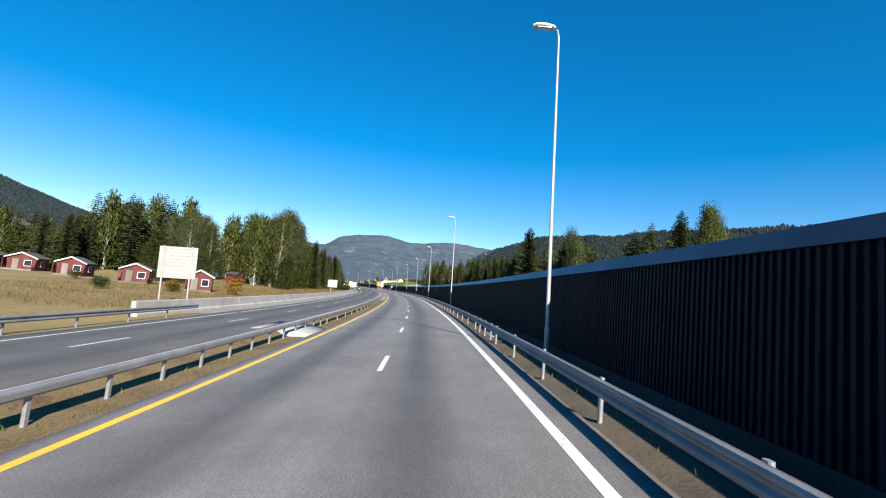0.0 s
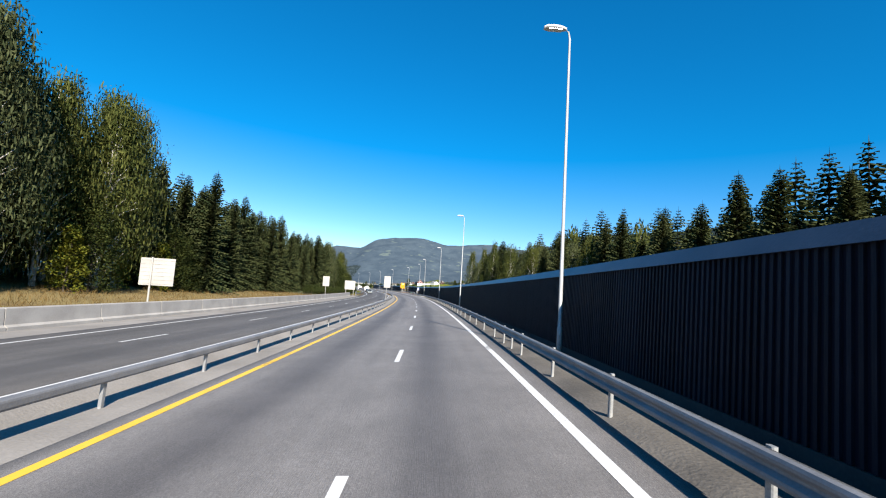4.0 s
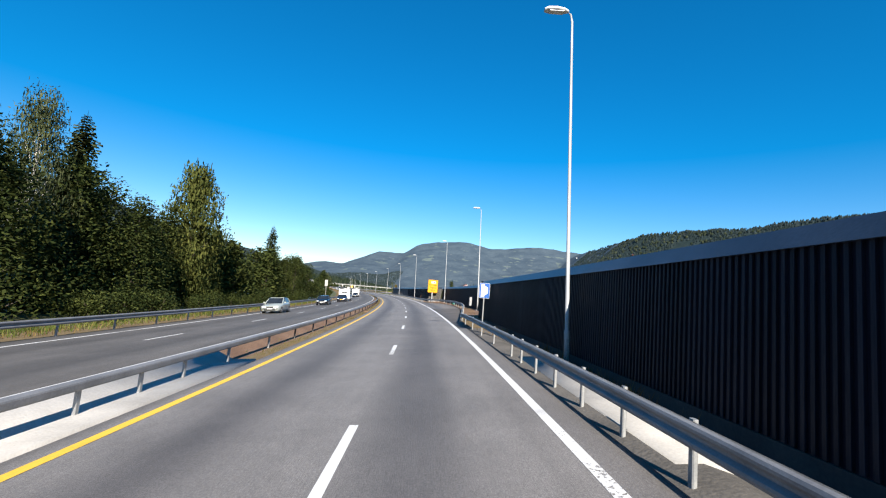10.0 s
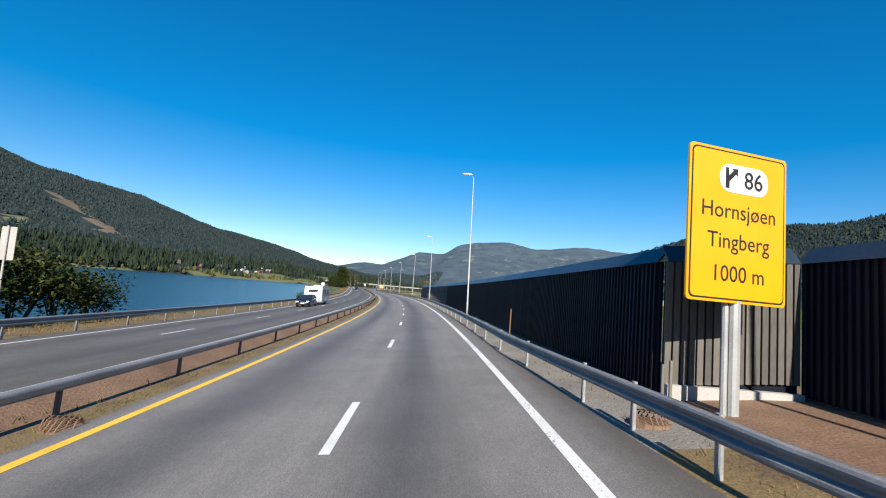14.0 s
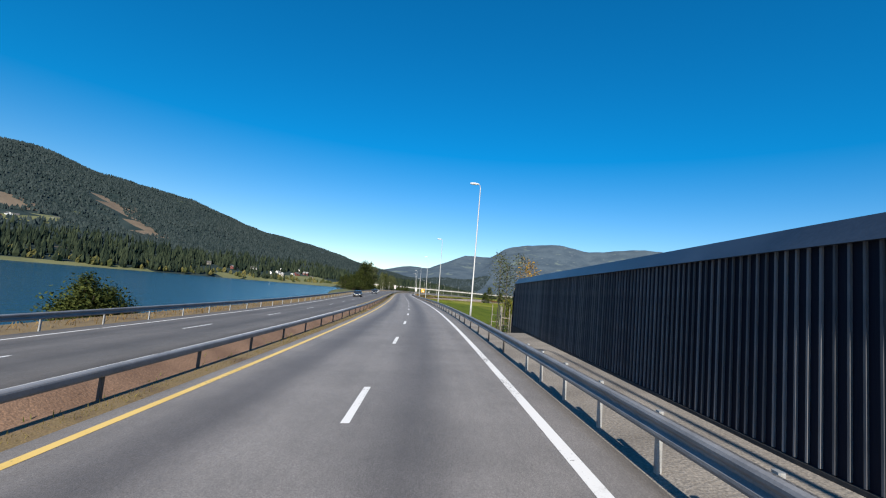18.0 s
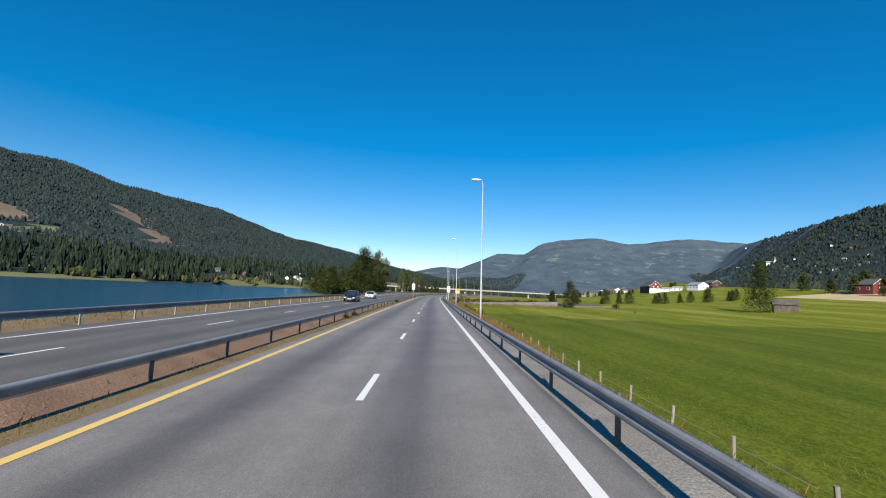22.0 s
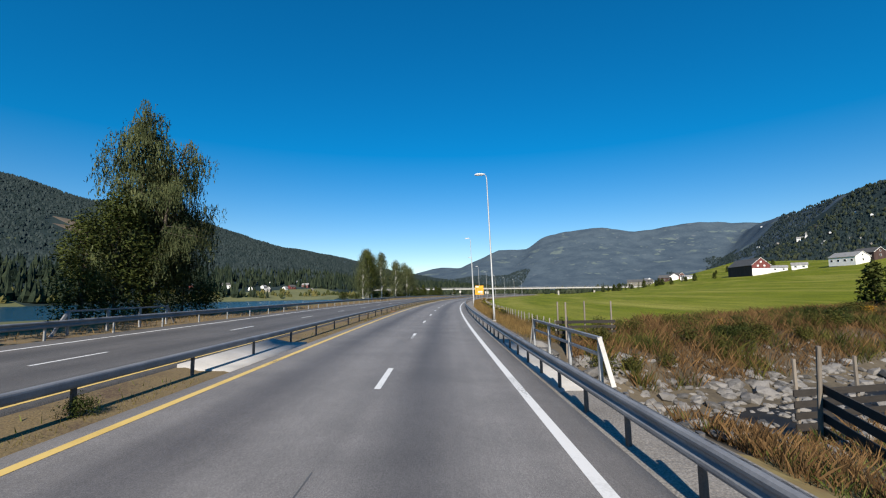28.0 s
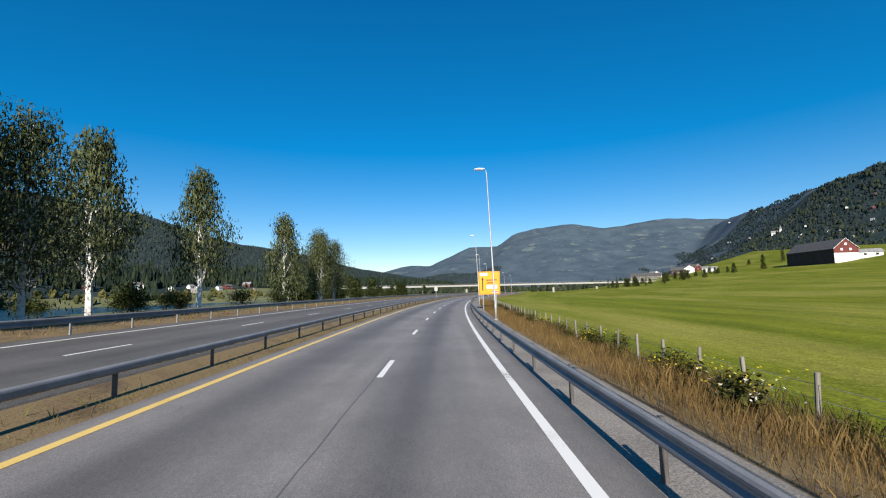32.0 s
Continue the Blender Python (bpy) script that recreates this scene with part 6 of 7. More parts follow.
for s, o, turn, w, d, wm, rm, lab in FIELD_HOUSES:
    house("house", on_field(s, o, turn), w, d, 4.2 if w > 6 else 2.6, 2.6 if w > 6 else 1.4, wm, rm, lab)
hut = house("hay_hut", on_field(651, 107, 60), 4.6, 6.0, 2.3, 1.2, M_bark, M_roof, "small weathered brown hay hut in the green field", "hut", False, 0)
part("opening", Mesh().box((0.6, -3.27, 1.0), (1.6, 0.06, 1.8)), M_black, hut)

# the white church on the slope
cx, cy, cz = hill_point((755.8, 1.6), -20.6, 5.0)
church = house("church", pose(cx, cy, cz, 0, 0, 70), 12, 26, 8, 7, M_paintw, M_roofg, "white wooden church with a pointed spire on the hillside", "church", True, 1)
part("tower", Mesh().box((0, -12, 9), (6, 6, 18)), M_paintw, church)
spire = Mesh().add([(-3.2, -15.2, 18), (3.2, -15.2, 18), (3.2, -8.8, 18), (-3.2, -8.8, 18), (0, -12, 32)], [(0, 1, 4), (1, 2, 4), (2, 3, 4), (3, 0, 4), (3, 2, 1, 0)])
part("spire", spire, M_roofg, church)
hr = random.Random(77)
for (e, az, el) in [((755.8, 1.6), -24.8, 4.9), ((755.8, 1.6), -28.2, 8.0), ((755.8, 1.6), -19.1, 7.6), ((755.8, 1.6), -27.1, 3.3), ((755.8, 1.6), -26.2, 7.0), ((755.8, 1.6), -25.0, 7.4), ((755.8, 1.6), -22.5, 4.6), ((755.8, 1.6), -30, 6), ((755.8, 1.6), -23, 6.2),
                    ((471, 1.5), -24.9, 9.0), ((471, 1.5), -13.3, 6.2), ((471, 1.5), -17, 5), ((471, 1.5), -21, 6), ((471, 1.5), -27, 7),
                    ((495, 1.6), 36.7, 2.2), ((495, 1.6), 43.2, 2.2), ((495, 1.6), 59.5, 3.6), ((495, 1.6), 64.4, 3.6), ((495, 1.6), 44, 0.7), ((495, 1.6), 41.5, 0.7), ((495, 1.6), 38, 0.9), ((495, 1.6), 62, 3.5), ((495, 1.6), 34.5, 1.2),
                    ((755.8, 1.6), 48.2, 0.75), ((755.8, 1.6), 43.5, 0.7), ((755.8, 1.6), 40.5, 1.0), ((329, 1.5), 30, 1.2), ((329, 1.5), 33, 0.9), ((329, 1.5), -14.5, 5.4), ((329, 1.5), -9, 2.5)]:
    x, y, z = hill_point(e, az, el)
    big = hr.uniform(0.55, 0.95)
    house("house", pose(x, y, z, 0, 0, hr.uniform(0, 180)), 8 * big, 11 * big, 4.5 * big, 3 * big, hr.choice([M_paintw, M_paintw, M_paintw, M_red]), hr.choice([M_roof, M_roofg]), "distant house among trees on the valley side", "house", False, 1)

for k in range(46):
    if k < 22:
        x, y, z = hill_point((755.8, 1.6), hr.uniform(-31, -15), hr.uniform(2.0, 6.4))
    elif k < 28:
        y = 815 + 20 * (k - 22)
        x = -822 - 0.3 * (y - 872) + hr.uniform(-12, 12)
        z = float(far_height(x, y)[0])
    else:
        y = hr.uniform(950, 1900)
        x = float(np.interp(y, SHORE_Y, SHORE_X)) - hr.uniform(22, 80)
        z = float(far_height(x, y)[0])
    big = hr.uniform(0.6, 1.0)
    house("house", pose(x, y, z, 0, 0, hr.uniform(0, 180)), 8 * big, 11 * big, 4.5 * big, 3 * big, hr.choice([M_paintw, M_paintw, M_paintw, M_red, M_pale]), hr.choice([M_roof, M_roofg]), "distant house among trees on the valley side", "house", False, 1)

# ---- far viaduct ----
via = thing("road_bridge", Matrix(), "long pale concrete road bridge crossing far ahead", "bridge")
SV = 1130
pts = [(*line(SV + 0.25 * o, o), 6.2) for o in range(-150, 131, 20)]
for p, q in zip(pts[:-1], pts[1:]):
    for dz0, dz1, wy in ((0.0, 1.2, 4.5),):
        v = []
        for e in (p, q):
            for yy in (-wy, wy):
                for zz in (dz0, dz1):
                    v.append((e[0], e[1] + yy, e[2] + zz))
        part("deck_span", Mesh().add(v, [(0, 1, 5, 4), (2, 6, 7, 3), (1, 3, 7, 5), (0, 4, 6, 2), (0, 2, 3, 1), (4, 5, 7, 6)]), M_deck, via)
rail_v = Mesh()
for p, q in zip(pts[:-1], pts[1:]):
    for z in (1.6, 2.2):
        rail_v.tube([(p[0], p[1] - 4.4, p[2] + z), (q[0], q[1] - 4.4, q[2] + z)], [0.07, 0.07], 5)
part("railing", rail_v, M_steel, via)
for o in range(-140, 131, 35):
    if abs(o - 0) < 9 or abs(o + 10) < 6:
        continue
    x, y = line(SV + 0.25 * o, o)
    part("pier", Mesh().tube([(x, y, -6), (x, y, 6.4)], [0.9, 0.9], 10), M_conc, via)

# ---- young staked trees at the wall's end ----
def staked_tree(seed, s, off, h, leafm, label):
    r = random.Random(seed)
    g = thing("young_tree", at(s, off), label, "tree", "young trees at the end of the wall")
    t, c = Mesh(), Mesh()
    t.tube([(0, 0, -0.3), (0.05, 0, h * 0.5), (0, 0.05, h)], [0.06, 0.04, 0.01], 6)
    for k in range(26):
        z = h * (0.42 + 0.56 * k / 26)
        a = k * 2.4
        L = (0.25 + 0.75 * math.sin(math.pi * (0.15 + 0.8 * k / 26))) * h * 0.12
        tip = Vector((L * math.cos(a), L * math.sin(a), z + L * 0.9))
        t.tube([(0, 0, z), tuple(tip)], [0.015, 0.004], 4, False)
        for _ in range(34):
            p = Vector((0, 0, z)).lerp(tip, r.uniform(0.2, 1.15)) + Vector((r.gauss(0, 0.17), r.gauss(0, 0.17), r.gauss(0, 0.17)))
            leaf_card(c, p, 0.08 * r.uniform(0.6, 1.3), r)
    for k in range(10):
        a = r.uniform(0, 6.28)
        base = Vector((0.5 * math.cos(a), 0.5 * math.sin(a), 0))
        tip = base * 1.3 + Vector((0, 0, r.uniform(1.0, 2.4)))
        t.tube([tuple(base), tuple(tip)], [0.012, 0.004], 4, False)
        for _ in range(12):
            p = base.lerp(tip, r.uniform(0.25, 1.0)) + Vector((r.gauss(0, 0.15), r.gauss(0, 0.15), r.gauss(0, 0.1)))
            leaf_card(c, p, 0.075 * r.uniform(0.6, 1.3), r)
    part("trunk", t, M_bark, g)
    part("crown", c, leafm, g)
    for k in range(3):
        a = 2.1 * k + seed
        part("stake", Mesh().tube([(0.45 * math.cos(a), 0.45 * math.sin(a), -0.4), (0.45 * math.cos(a), 0.45 * math.sin(a), 3.0)], [0.04, 0.035], 7), M_pale, g)
    for z in (1.5, 2.1):
        ring = [(0.45 * math.cos(2.1 * k + seed), 0.45 * math.sin(2.1 * k + seed), z) for k in (0, 1, 2, 3)]
        part("tie", Mesh().tube(ring, [0.03] * 4, 5), M_pale, g)


staked_tree(1, 463.5, 8.0, 7.6, M_leaf, "young staked birch with thin yellow-green leaves")
staked_tree(2, 460.9, 8.1, 6.6, M_leaf_grey, "young staked tree with grey-green leaves")
staked_tree(3, 460.0, 9.0, 7.9, M_leaf_grey, "young staked tree with sparse grey-green leaves")
staked_tree(4, 457.7, 9.2, 7.3, M_leaf_or, "young staked tree with orange autumn leaves")
staked_tree(5, 466.5, 9.6, 4.2, M_leaf_yel, "young staked tree with yellowing leaves")

# ---- field fences ----
FPOST = Mesh().box((0, 0, 0.45), (0.09, 0.09, 1.5), bevel=0.02).data("post", M_pale)


def fence(points, label, wires=(0.35, 0.65, 0.95), sunk=0.0):
    g = thing("fence", Matrix(), label, "fence")
    r = random.Random(len(points))
    for s, o in points:
        p = part("post", FPOST, None, g)
        p.matrix_basis = pose(*line(s, o), gz(s, o) - sunk, r.uniform(-4, 4), r.uniform(-4, 4), heading(s) + r.uniform(-20, 20))
    for z in wires:
        pts = [(*line(s, o), gz(s, o) + z - sunk) for s, o in points]
        part("wire", Mesh().tube(pts, [0.006] * len(pts), 3, False), M_post, g)


fence([(470 + 3.0 * k, 9.3) for k in range(61)], "wire fence with weathered wooden posts beside the green field", sunk=0.42)
fence([(691.6 + 2.1 * k, 9.3) for k in range(90)], "wire fence with weathered wooden posts beside the mown field")
fence([(650 + 0.6 * k, 9.3 + 4.5 * k) for k in range(12)], "wire fence with wooden posts running off across the field")


M_plank = ramp_mat("tarred_plank", (0.012, 0.01, 0.008), (0.035, 0.029, 0.024), 0.85, 1.2, 8, 0.3, 20.0, stretch=(0.2, 1, 1))
M_hurdle_post = ramp_mat("weathered_post", (0.1, 0.085, 0.068), (0.25, 0.215, 0.175), 0.85, 1.2, 8, 0.3, 20.0, stretch=(1, 1, 0.15))


def hurdle(s, off, turn, n, length, label, z=0.0, tilt=0.0):
    g = thing("wooden_hurdle", at(s, off, z, turn) @ pose(0, 0, 0, 0, tilt, 0), label, "wooden fence")
    for x in (-length / 2, 0, length / 2):
        part("post", Mesh().box((x, 0, 0.95), (0.09, 0.09, 3.1), bevel=0.02), M_hurdle_post, g)
    for k in range(n):
        part("plank", Mesh().box((0, -0.08, 0.25 + 0.32 * k), (length + 0.4, 0.045, 0.19)), M_plank, g)


hurdle(667.8, 9.3, 77, 5, 7.4, "dark plank fence panel sloping down to the brook", rz(667.8, 9.3) - gz(667.8, 9.3) - 1.7, -6)
fence([(653.2, 8.1), (655.4, 8.0), (657.4, 7.9), (659.4, 7.9), (661, 7.8), (662.6, 7.8)], "wire fence with weathered wooden posts above the brook", sunk=0.3)
hurdle(674.8, 14.2, 12, 5, 4.6, "dark plank fence panel standing in the brook bed", -0.1)
hurdle(686.5, 8.6, 75, 5, 3.6, "dark plank fence panel beside the bridge railing")
hurdle(689.5, 10.6, 5, 4, 3.5, "dark plank fence panel across the brook bank")


# ---- brook stones ----
def stone_mesh(seed):
    r = random.Random(seed)
    bm = bmesh.new()
    bmesh.ops.create_icosphere(bm, subdivisions=1, radius=1.0)
    for v in bm.verts:
        v.co *= r.uniform(0.75, 1.15)
        v.co.z *= 0.62
    me = bpy.data.meshes.new("stone")
    bm.to_mesh(me)
    bm.free()
    me.materials.append(M_stone)
    return me


M_brookwater = ramp_mat("brown_water", (0.012, 0.01, 0.007), (0.03, 0.024, 0.016), 0.55, 0.8, 6, 0.25, 6.0, spec=0.2)
STONES = [stone_mesh(i) for i in range(5)]
def brook_mid(o):
    return 677 + 0.38 * (o - 8)


bed = thing("brook_stones", Matrix(), "jumble of grey boulders along the brook banks", "stones")
sr = random.Random(9)
for k in range(300):
    off = 6.6 + 24 * sr.random() ** 1.6
    s = brook_mid(off) + (sr.uniform(2.6, 8.0 if off < 11.5 else 5.4) if k % 4 else sr.uniform(-4.5, 3.0))
    st = part("stone", STONES[k % 5], None, bed)
    q = sr.uniform(0.14, 0.36) * (1 if sr.random() < 0.85 else 1.7)
    st.matrix_basis = pose(*line(s, off), gz(s, off) + q * 0.2, sr.uniform(-25, 25), sr.uniform(-25, 25), sr.uniform(0, 360)) @ Matrix.Diagonal((q * 1.3, q, q, 1))
rubble = Mesh()
for k in range(900):
    off = 6.4 + 20 * sr.random() ** 1.7
    s = brook_mid(off) + sr.uniform(-7.5, 7.5)
    q = sr.uniform(0.06, 0.24)
    m = pose(*line(s, off), gz(s, off) + q * 0.2 + (0.05 if abs(s - brook_mid(off)) < 2 else 0), sr.uniform(-25, 25), sr.uniform(-25, 25), sr.uniform(0, 360)) @ Matrix.Diagonal((q * 1.35, q, q, 1))
    me = STONES[k % 5]
    rubble.add([tuple(m @ v.co) for v in me.vertices], [tuple(f.vertices) for f in me.polygons])
tagged(new("brook_rubble", rubble.data("brook_rubble", M_stone)), "small grey stones and rubble in the brook bed", "stones", "", "stuff")
M_bank = ramp_mat("bank_gravel", (0.13, 0.108, 0.088), (0.27, 0.232, 0.195), 0.95, 0.35, 10, 1.0, 5.0)
speckle(M_bank, 3.0, 0.3, "Object")
speckle(M_bank, 14.0, 0.3, "Object")
gravel = thing("gravel_bank", Matrix(), "bare grey gravel bank beside the brook", "gravel")
gv, gf = [], []
for i in range(9):
    for j in range(14):
        o = 11.5 + 3.0 * j
        s = brook_mid(o) - 17 + 1.9 * i
        z = gz(s, o) + 0.1 + (0.25 + 0.9 * smooth(12, 45, o)) * math.sin(math.pi * i / 8) + 0.12 * noise.noise((s, o, 0))
        gv.append((*line(s, o), z - (0.5 if i in (0, 8) or j in (0, 13) else 0)))
for i in range(8):
    for j in range(13):
        a = i * 14 + j
        gf.append((a, a + 1, a + 15, a + 14))
part("bank", Mesh().add(gv, gf), M_bank, gravel, soft=True)
for k in range(260):
    o = 11.5 + 30 * sr.random()
    s = brook_mid(o) - 17 + 15 * sr.random()
    st = part("stone", STONES[k % 5], None, gravel)
    q = sr.uniform(0.05, 0.17)
    i = (s - brook_mid(o) + 17) / 1.9
    st.matrix_basis = pose(*line(s, o), gz(s, o) + 0.1 + (0.25 + 0.9 * smooth(12, 45, o)) * math.sin(math.pi * i / 8), 0, 0, sr.uniform(0, 360)) @ Matrix.Diagonal((q * 1.3, q, q, 1))
wv, wf = [], []
for j in range(12):
    o = 6.2 + 3.0 * j
    for e in (-1.6, 1.9):
        wv.append((*line(brook_mid(o) + e + 0.4 * math.sin(o), o), gz(brook_mid(o), o) + 0.09))
for j in range(11):
    wf.append((2 * j, 2 * j + 1, 2 * j + 3, 2 * j + 2))
tagged(new("brook_water", Mesh().add(wv, wf).data("brook_water", M_brookwater)), "shallow dark brown brook water", "brook", "", "structure")


# ---- grass, weeds, flowers ----
def blades(name, n, s_rng, offf, hgt, width, mat, label, seed, lean=0.35, zf=None, keep=None):
    r = random.Random(seed)
    v, f = [], []
    for _ in range(n):
        s = r.uniform(*s_rng)
        o = offf(r, s)
        if keep and not keep(s, o):
            continue
        x, y = line(s, o)
        z = (zf or gz)(s, o) - 0.03
        h = r.uniform(*hgt) * (0.75 + 0.5 * noise.noise((s / 2.3, o / 2.3, seed * 1.7)))
        a = r.uniform(0, 6.283)
        dx, dy = math.cos(a) * width, math.sin(a) * width
        lx, ly = r.gauss(0, lean) * h, r.gauss(0, lean) * h
        i = len(v)
        v += [(x - dx, y - dy, z), (x + dx, y + dy, z), (x + lx * 0.5 + dx * 0.7, y + ly * 0.5 + dy * 0.7, z + h * 0.6), (x + lx, y + ly, z + h)]
        f += [(i, i + 1, i + 2), (i, i + 2, i + 3)]
    me = Mesh().add(v, f).data(name, mat)
    return tagged(new(name, me), label, "grass", "", "stuff")


M_weedgreen = leaf_mat("brook_herb", (0.035, 0.046, 0.013), (0.125, 0.112, 0.028), 0.2)
M_olive = leaf_mat("olive_grass", (0.1, 0.08, 0.022), (0.22, 0.18, 0.055), 0.25)
M_meadowgrass = leaf_mat("meadow_straw", (0.085, 0.055, 0.02), (0.22, 0.15, 0.058), 0.25)
near_gap = lambda s, o: not (653 < s < 686 + 0.6 * (o - 6))
blades("dry_grass", 150000, (545, 870), lambda r, s: 6.0 + 3.6 * r.random() ** 0.9, (0.3, 0.85), 0.0026, M_straw, "tall dry straw-coloured grass along the guardrail", 1, 0.17, keep=near_gap)
blades("low_dry_grass", 30000, (545, 870), lambda r, s: 5.9 + 3.0 * r.random() ** 0.8, (0.08, 0.3), 0.008, M_straw, "short matted dry grass under the tall stalks", 21, 0.5, keep=near_gap)
blades("weeds", 60000, (560, 880), lambda r, s: r.gauss(9.1, 0.5), (0.3, 0.9), 0.0032, M_weed, "brown seeding weeds along the field fence", 2, 0.2, keep=near_gap)
blades("green_grass", 50000, (456, 760), lambda r, s: 6.2 + 7 * r.random(), (0.1, 0.32), 0.006, M_grass, "green grass along the field's edge", 3, keep=near_gap)
blades("thin_grass", 9000, (456, 545), lambda r, s: 6.0 + 3.0 * r.random(), (0.15, 0.4), 0.007, M_straw, "thin dry grass below the guardrail", 12)
blades("dry_meadow_grass", 45000, (30, 195), lambda r, s: -18.3 - 26 * r.random() ** 1.3, (0.25, 0.65), 0.012, M_meadowgrass, "tall dry meadow grass", 4)
blades("median_grass", 70000, (-10, 900), lambda r, s: -4.68 - 0.55 * r.random() ** 1.3, (0.05, 0.17), 0.006, M_olive, "short olive-brown grass along the median", 5, keep=lambda s, o: not (91 < s < 252) and not (20 < s < 28) and not (673 < s < 683))
blades("median_weeds", 5000, (-10, 900), lambda r, s: -5.3 - 0.5 * r.random(), (0.05, 0.25), 0.014, M_grass, "thin green grass along the median", 6, keep=lambda s, o: not (91 < s < 252) and not (20 < s < 28) and not (673 < s < 683))
blades("verge_grass", 5000, (0, 345), lambda r, s: rail_right(s) + 0.25 + 1.1 * r.random(), (0.06, 0.25), 0.012, M_straw, "short dry grass behind the guardrail", 7, keep=lambda s, o: not (95 < s < 258))
blades("wall_weeds", 1600, (243, 262), lambda r, s: 5.75 + 0.6 * r.random(), (0.2, 0.75), 0.005, M_straw, "dry weeds at the foot of the dark wall", 13, 0.2, keep=lambda s, o: noise.noise((s / 1.5, 2.0, 5.0)) > -0.1)
blades("shore_grass", 14000, (235, 900), lambda r, s: -15.9 - 3.5 * r.random(), (0.12, 0.5), 0.02, M_straw, "dry grass along the lakeside guardrail", 8)
blades("shore_weeds", 5000, (250, 345), lambda r, s: -16.4 - 3.5 * r.random(), (0.2, 0.8), 0.025, M_grass, "green weeds below the lakeside guardrail", 9)
far_bank = lambda s, o: brook_mid(o) + (7.0 if o < 11 else 4.6) < s < brook_mid(o) + min(20 + 0.1 * o, 8.5 + 1.1 * (o - 8))
blades("brook_weeds", 85000, (683, 724), lambda r, s: 8.5 + 50 * r.random() ** 1.3, (0.4, 1.3), 0.009, M_russet, "tall russet-brown weeds on the brook bank", 10, keep=far_bank)
blades("brook_herbs", 120000, (683, 724), lambda r, s: 8.5 + 45 * r.random() ** 1.3, (0.4, 1.3), 0.018, M_weedgreen, "green and yellow herbs on the brook bank", 110, keep=lambda s, o: far_bank(s, o) and noise.noise((s / 3, o / 3, 1)) > 0.08)
blades("brook_sedge", 18000, (663, 676), lambda r, s: 6.25 + 7 * r.random() ** 1.2, (0.15, 0.6), 0.006, M_russet, "brown dead weeds beside the guardrail at the brook", 112, 0.35, keep=lambda s, o: noise.noise((s / 1.6, o / 1.6, 4)) > -0.3)
blades("fence_grass", 16000, (650, 666), lambda r, s: 6.2 + 6 * r.random(), (0.08, 0.35), 0.007, M_grass, "rough green grass round the field corner", 113, 0.4)
blades("brook_grass", 50000, (640, 684), lambda r, s: 6.4 + 30 * r.random() ** 1.4, (0.1, 0.38), 0.008, M_grass, "green grass above the brook", 11, keep=lambda s, o: s < brook_mid(o) - (5 if o < 11 else 18))
blades("bank_grass", 60000, (640, 690), lambda r, s: 8 + 36 * r.random() ** 1.2, (0.15, 0.6), 0.007, M_straw, "orange dry grass along the gravel bank", 111, 0.3, keep=lambda s, o: brook_mid(o) - 26 < s < brook_mid(o) - 13.5 and noise.noise((s / 2.0, o / 2.0, 8.0)) > -0.3)
fr = random.Random(4)
for s, o, key in ((722, 9.0, "y"), (724, 9.4, "y"), (728, 8.8, "y"), (767, 9.0, "y"), (768.6, 8.6, "y"), (765.8, 8.2, "w"), (600, 9.0, "y"), (601.5, 9.2, "y"), (742, 9.2, "w"), (735, 8.9, "y"), (755, 9.0, "y"), (778, 9.1, "y"), (790, 8.9, "y")):
    st, cr = bush_mesh(int(s), 0.85, 0.7, 260, 0.09)
    g = thing("flowering_weed", at(s, o), "clump of yellow-flowering weeds by the fence" if key == "y" else "clump of white-flowering weeds by the fence", "weed", "flowering weeds")
    part("foliage", cr, M_weedgreen, g)
    fl = Mesh()
    for _ in range(110 if key == "y" else 50):
        leaf_card(fl, (fr.gauss(0, 0.45), fr.gauss(0, 0.45), fr.uniform(0.45, 1.0)), 0.042, fr)
    part("blossom", fl, M_flower if key == "y" else M_flower_w, g)
for s in (553, 556.5, 600.5, 601.5, 664, 669.5):
    plant("bush0", s, -5.15, 0.2, "weeds in the median", "small leafy weed in the median gravel")
plant("ybush0", 66.5, -25.5, 1.2)
plant("ybush0", 60, -31, 0.8)
for s, o in ((60, -31), (55, -37), (52, -35), (70, -50)):
    plant("bush1", s, o, 0.6)
scatter(BU, 5, (657, 668), (40, 60), (0.6, 1.0), "scrub along the brook", 31)
wr = random.Random(33)
for k in range(26):
    o = 10.5 + 34 * wr.random()
    s = brook_mid(o) + wr.uniform(6.5, 16)
    plant(wr.choice(["bush0", "bush1", "bush2", "ybush0"] if k % 5 == 0 else BU), s, o, wr.uniform(0.3, 0.62), "low bushes on the brook bank", "low brown-green bush on the weedy brook bank")
tree_kind("herb0", (Mesh().tube([(0, 0, -0.3), (0, 0, 1.3)], [0.05, 0.02], 5), bush_mesh(91, 2.4, 1.9, 1300, 0.1)[1]), M_bark, M_weedgreen, "herb_clump", "brown-green herb clump", "herb", "foliage", "stem")
for k in range(70):
    o = 9 + 40 * wr.random()
    s = brook_mid(o) + wr.uniform(6, 17)
    plant("herb0", s, o, wr.uniform(0.32, 0.62), "herbs on the brook bank", "brown-green herb clump on the brook bank")
for k in range(120):
    s, o = wr.uniform(560, 850), wr.gauss(9.1, 0.4)
    if not 664 < s < 694:
        plant("herb0", s, o, wr.uniform(0.2, 0.46), "herbs along the fence", "brown-green herb clump at the field fence")
rack = thing("wooden_rack", on_field(631, 53, 70), "pale slatted wooden rack lying in the green field", "rack")
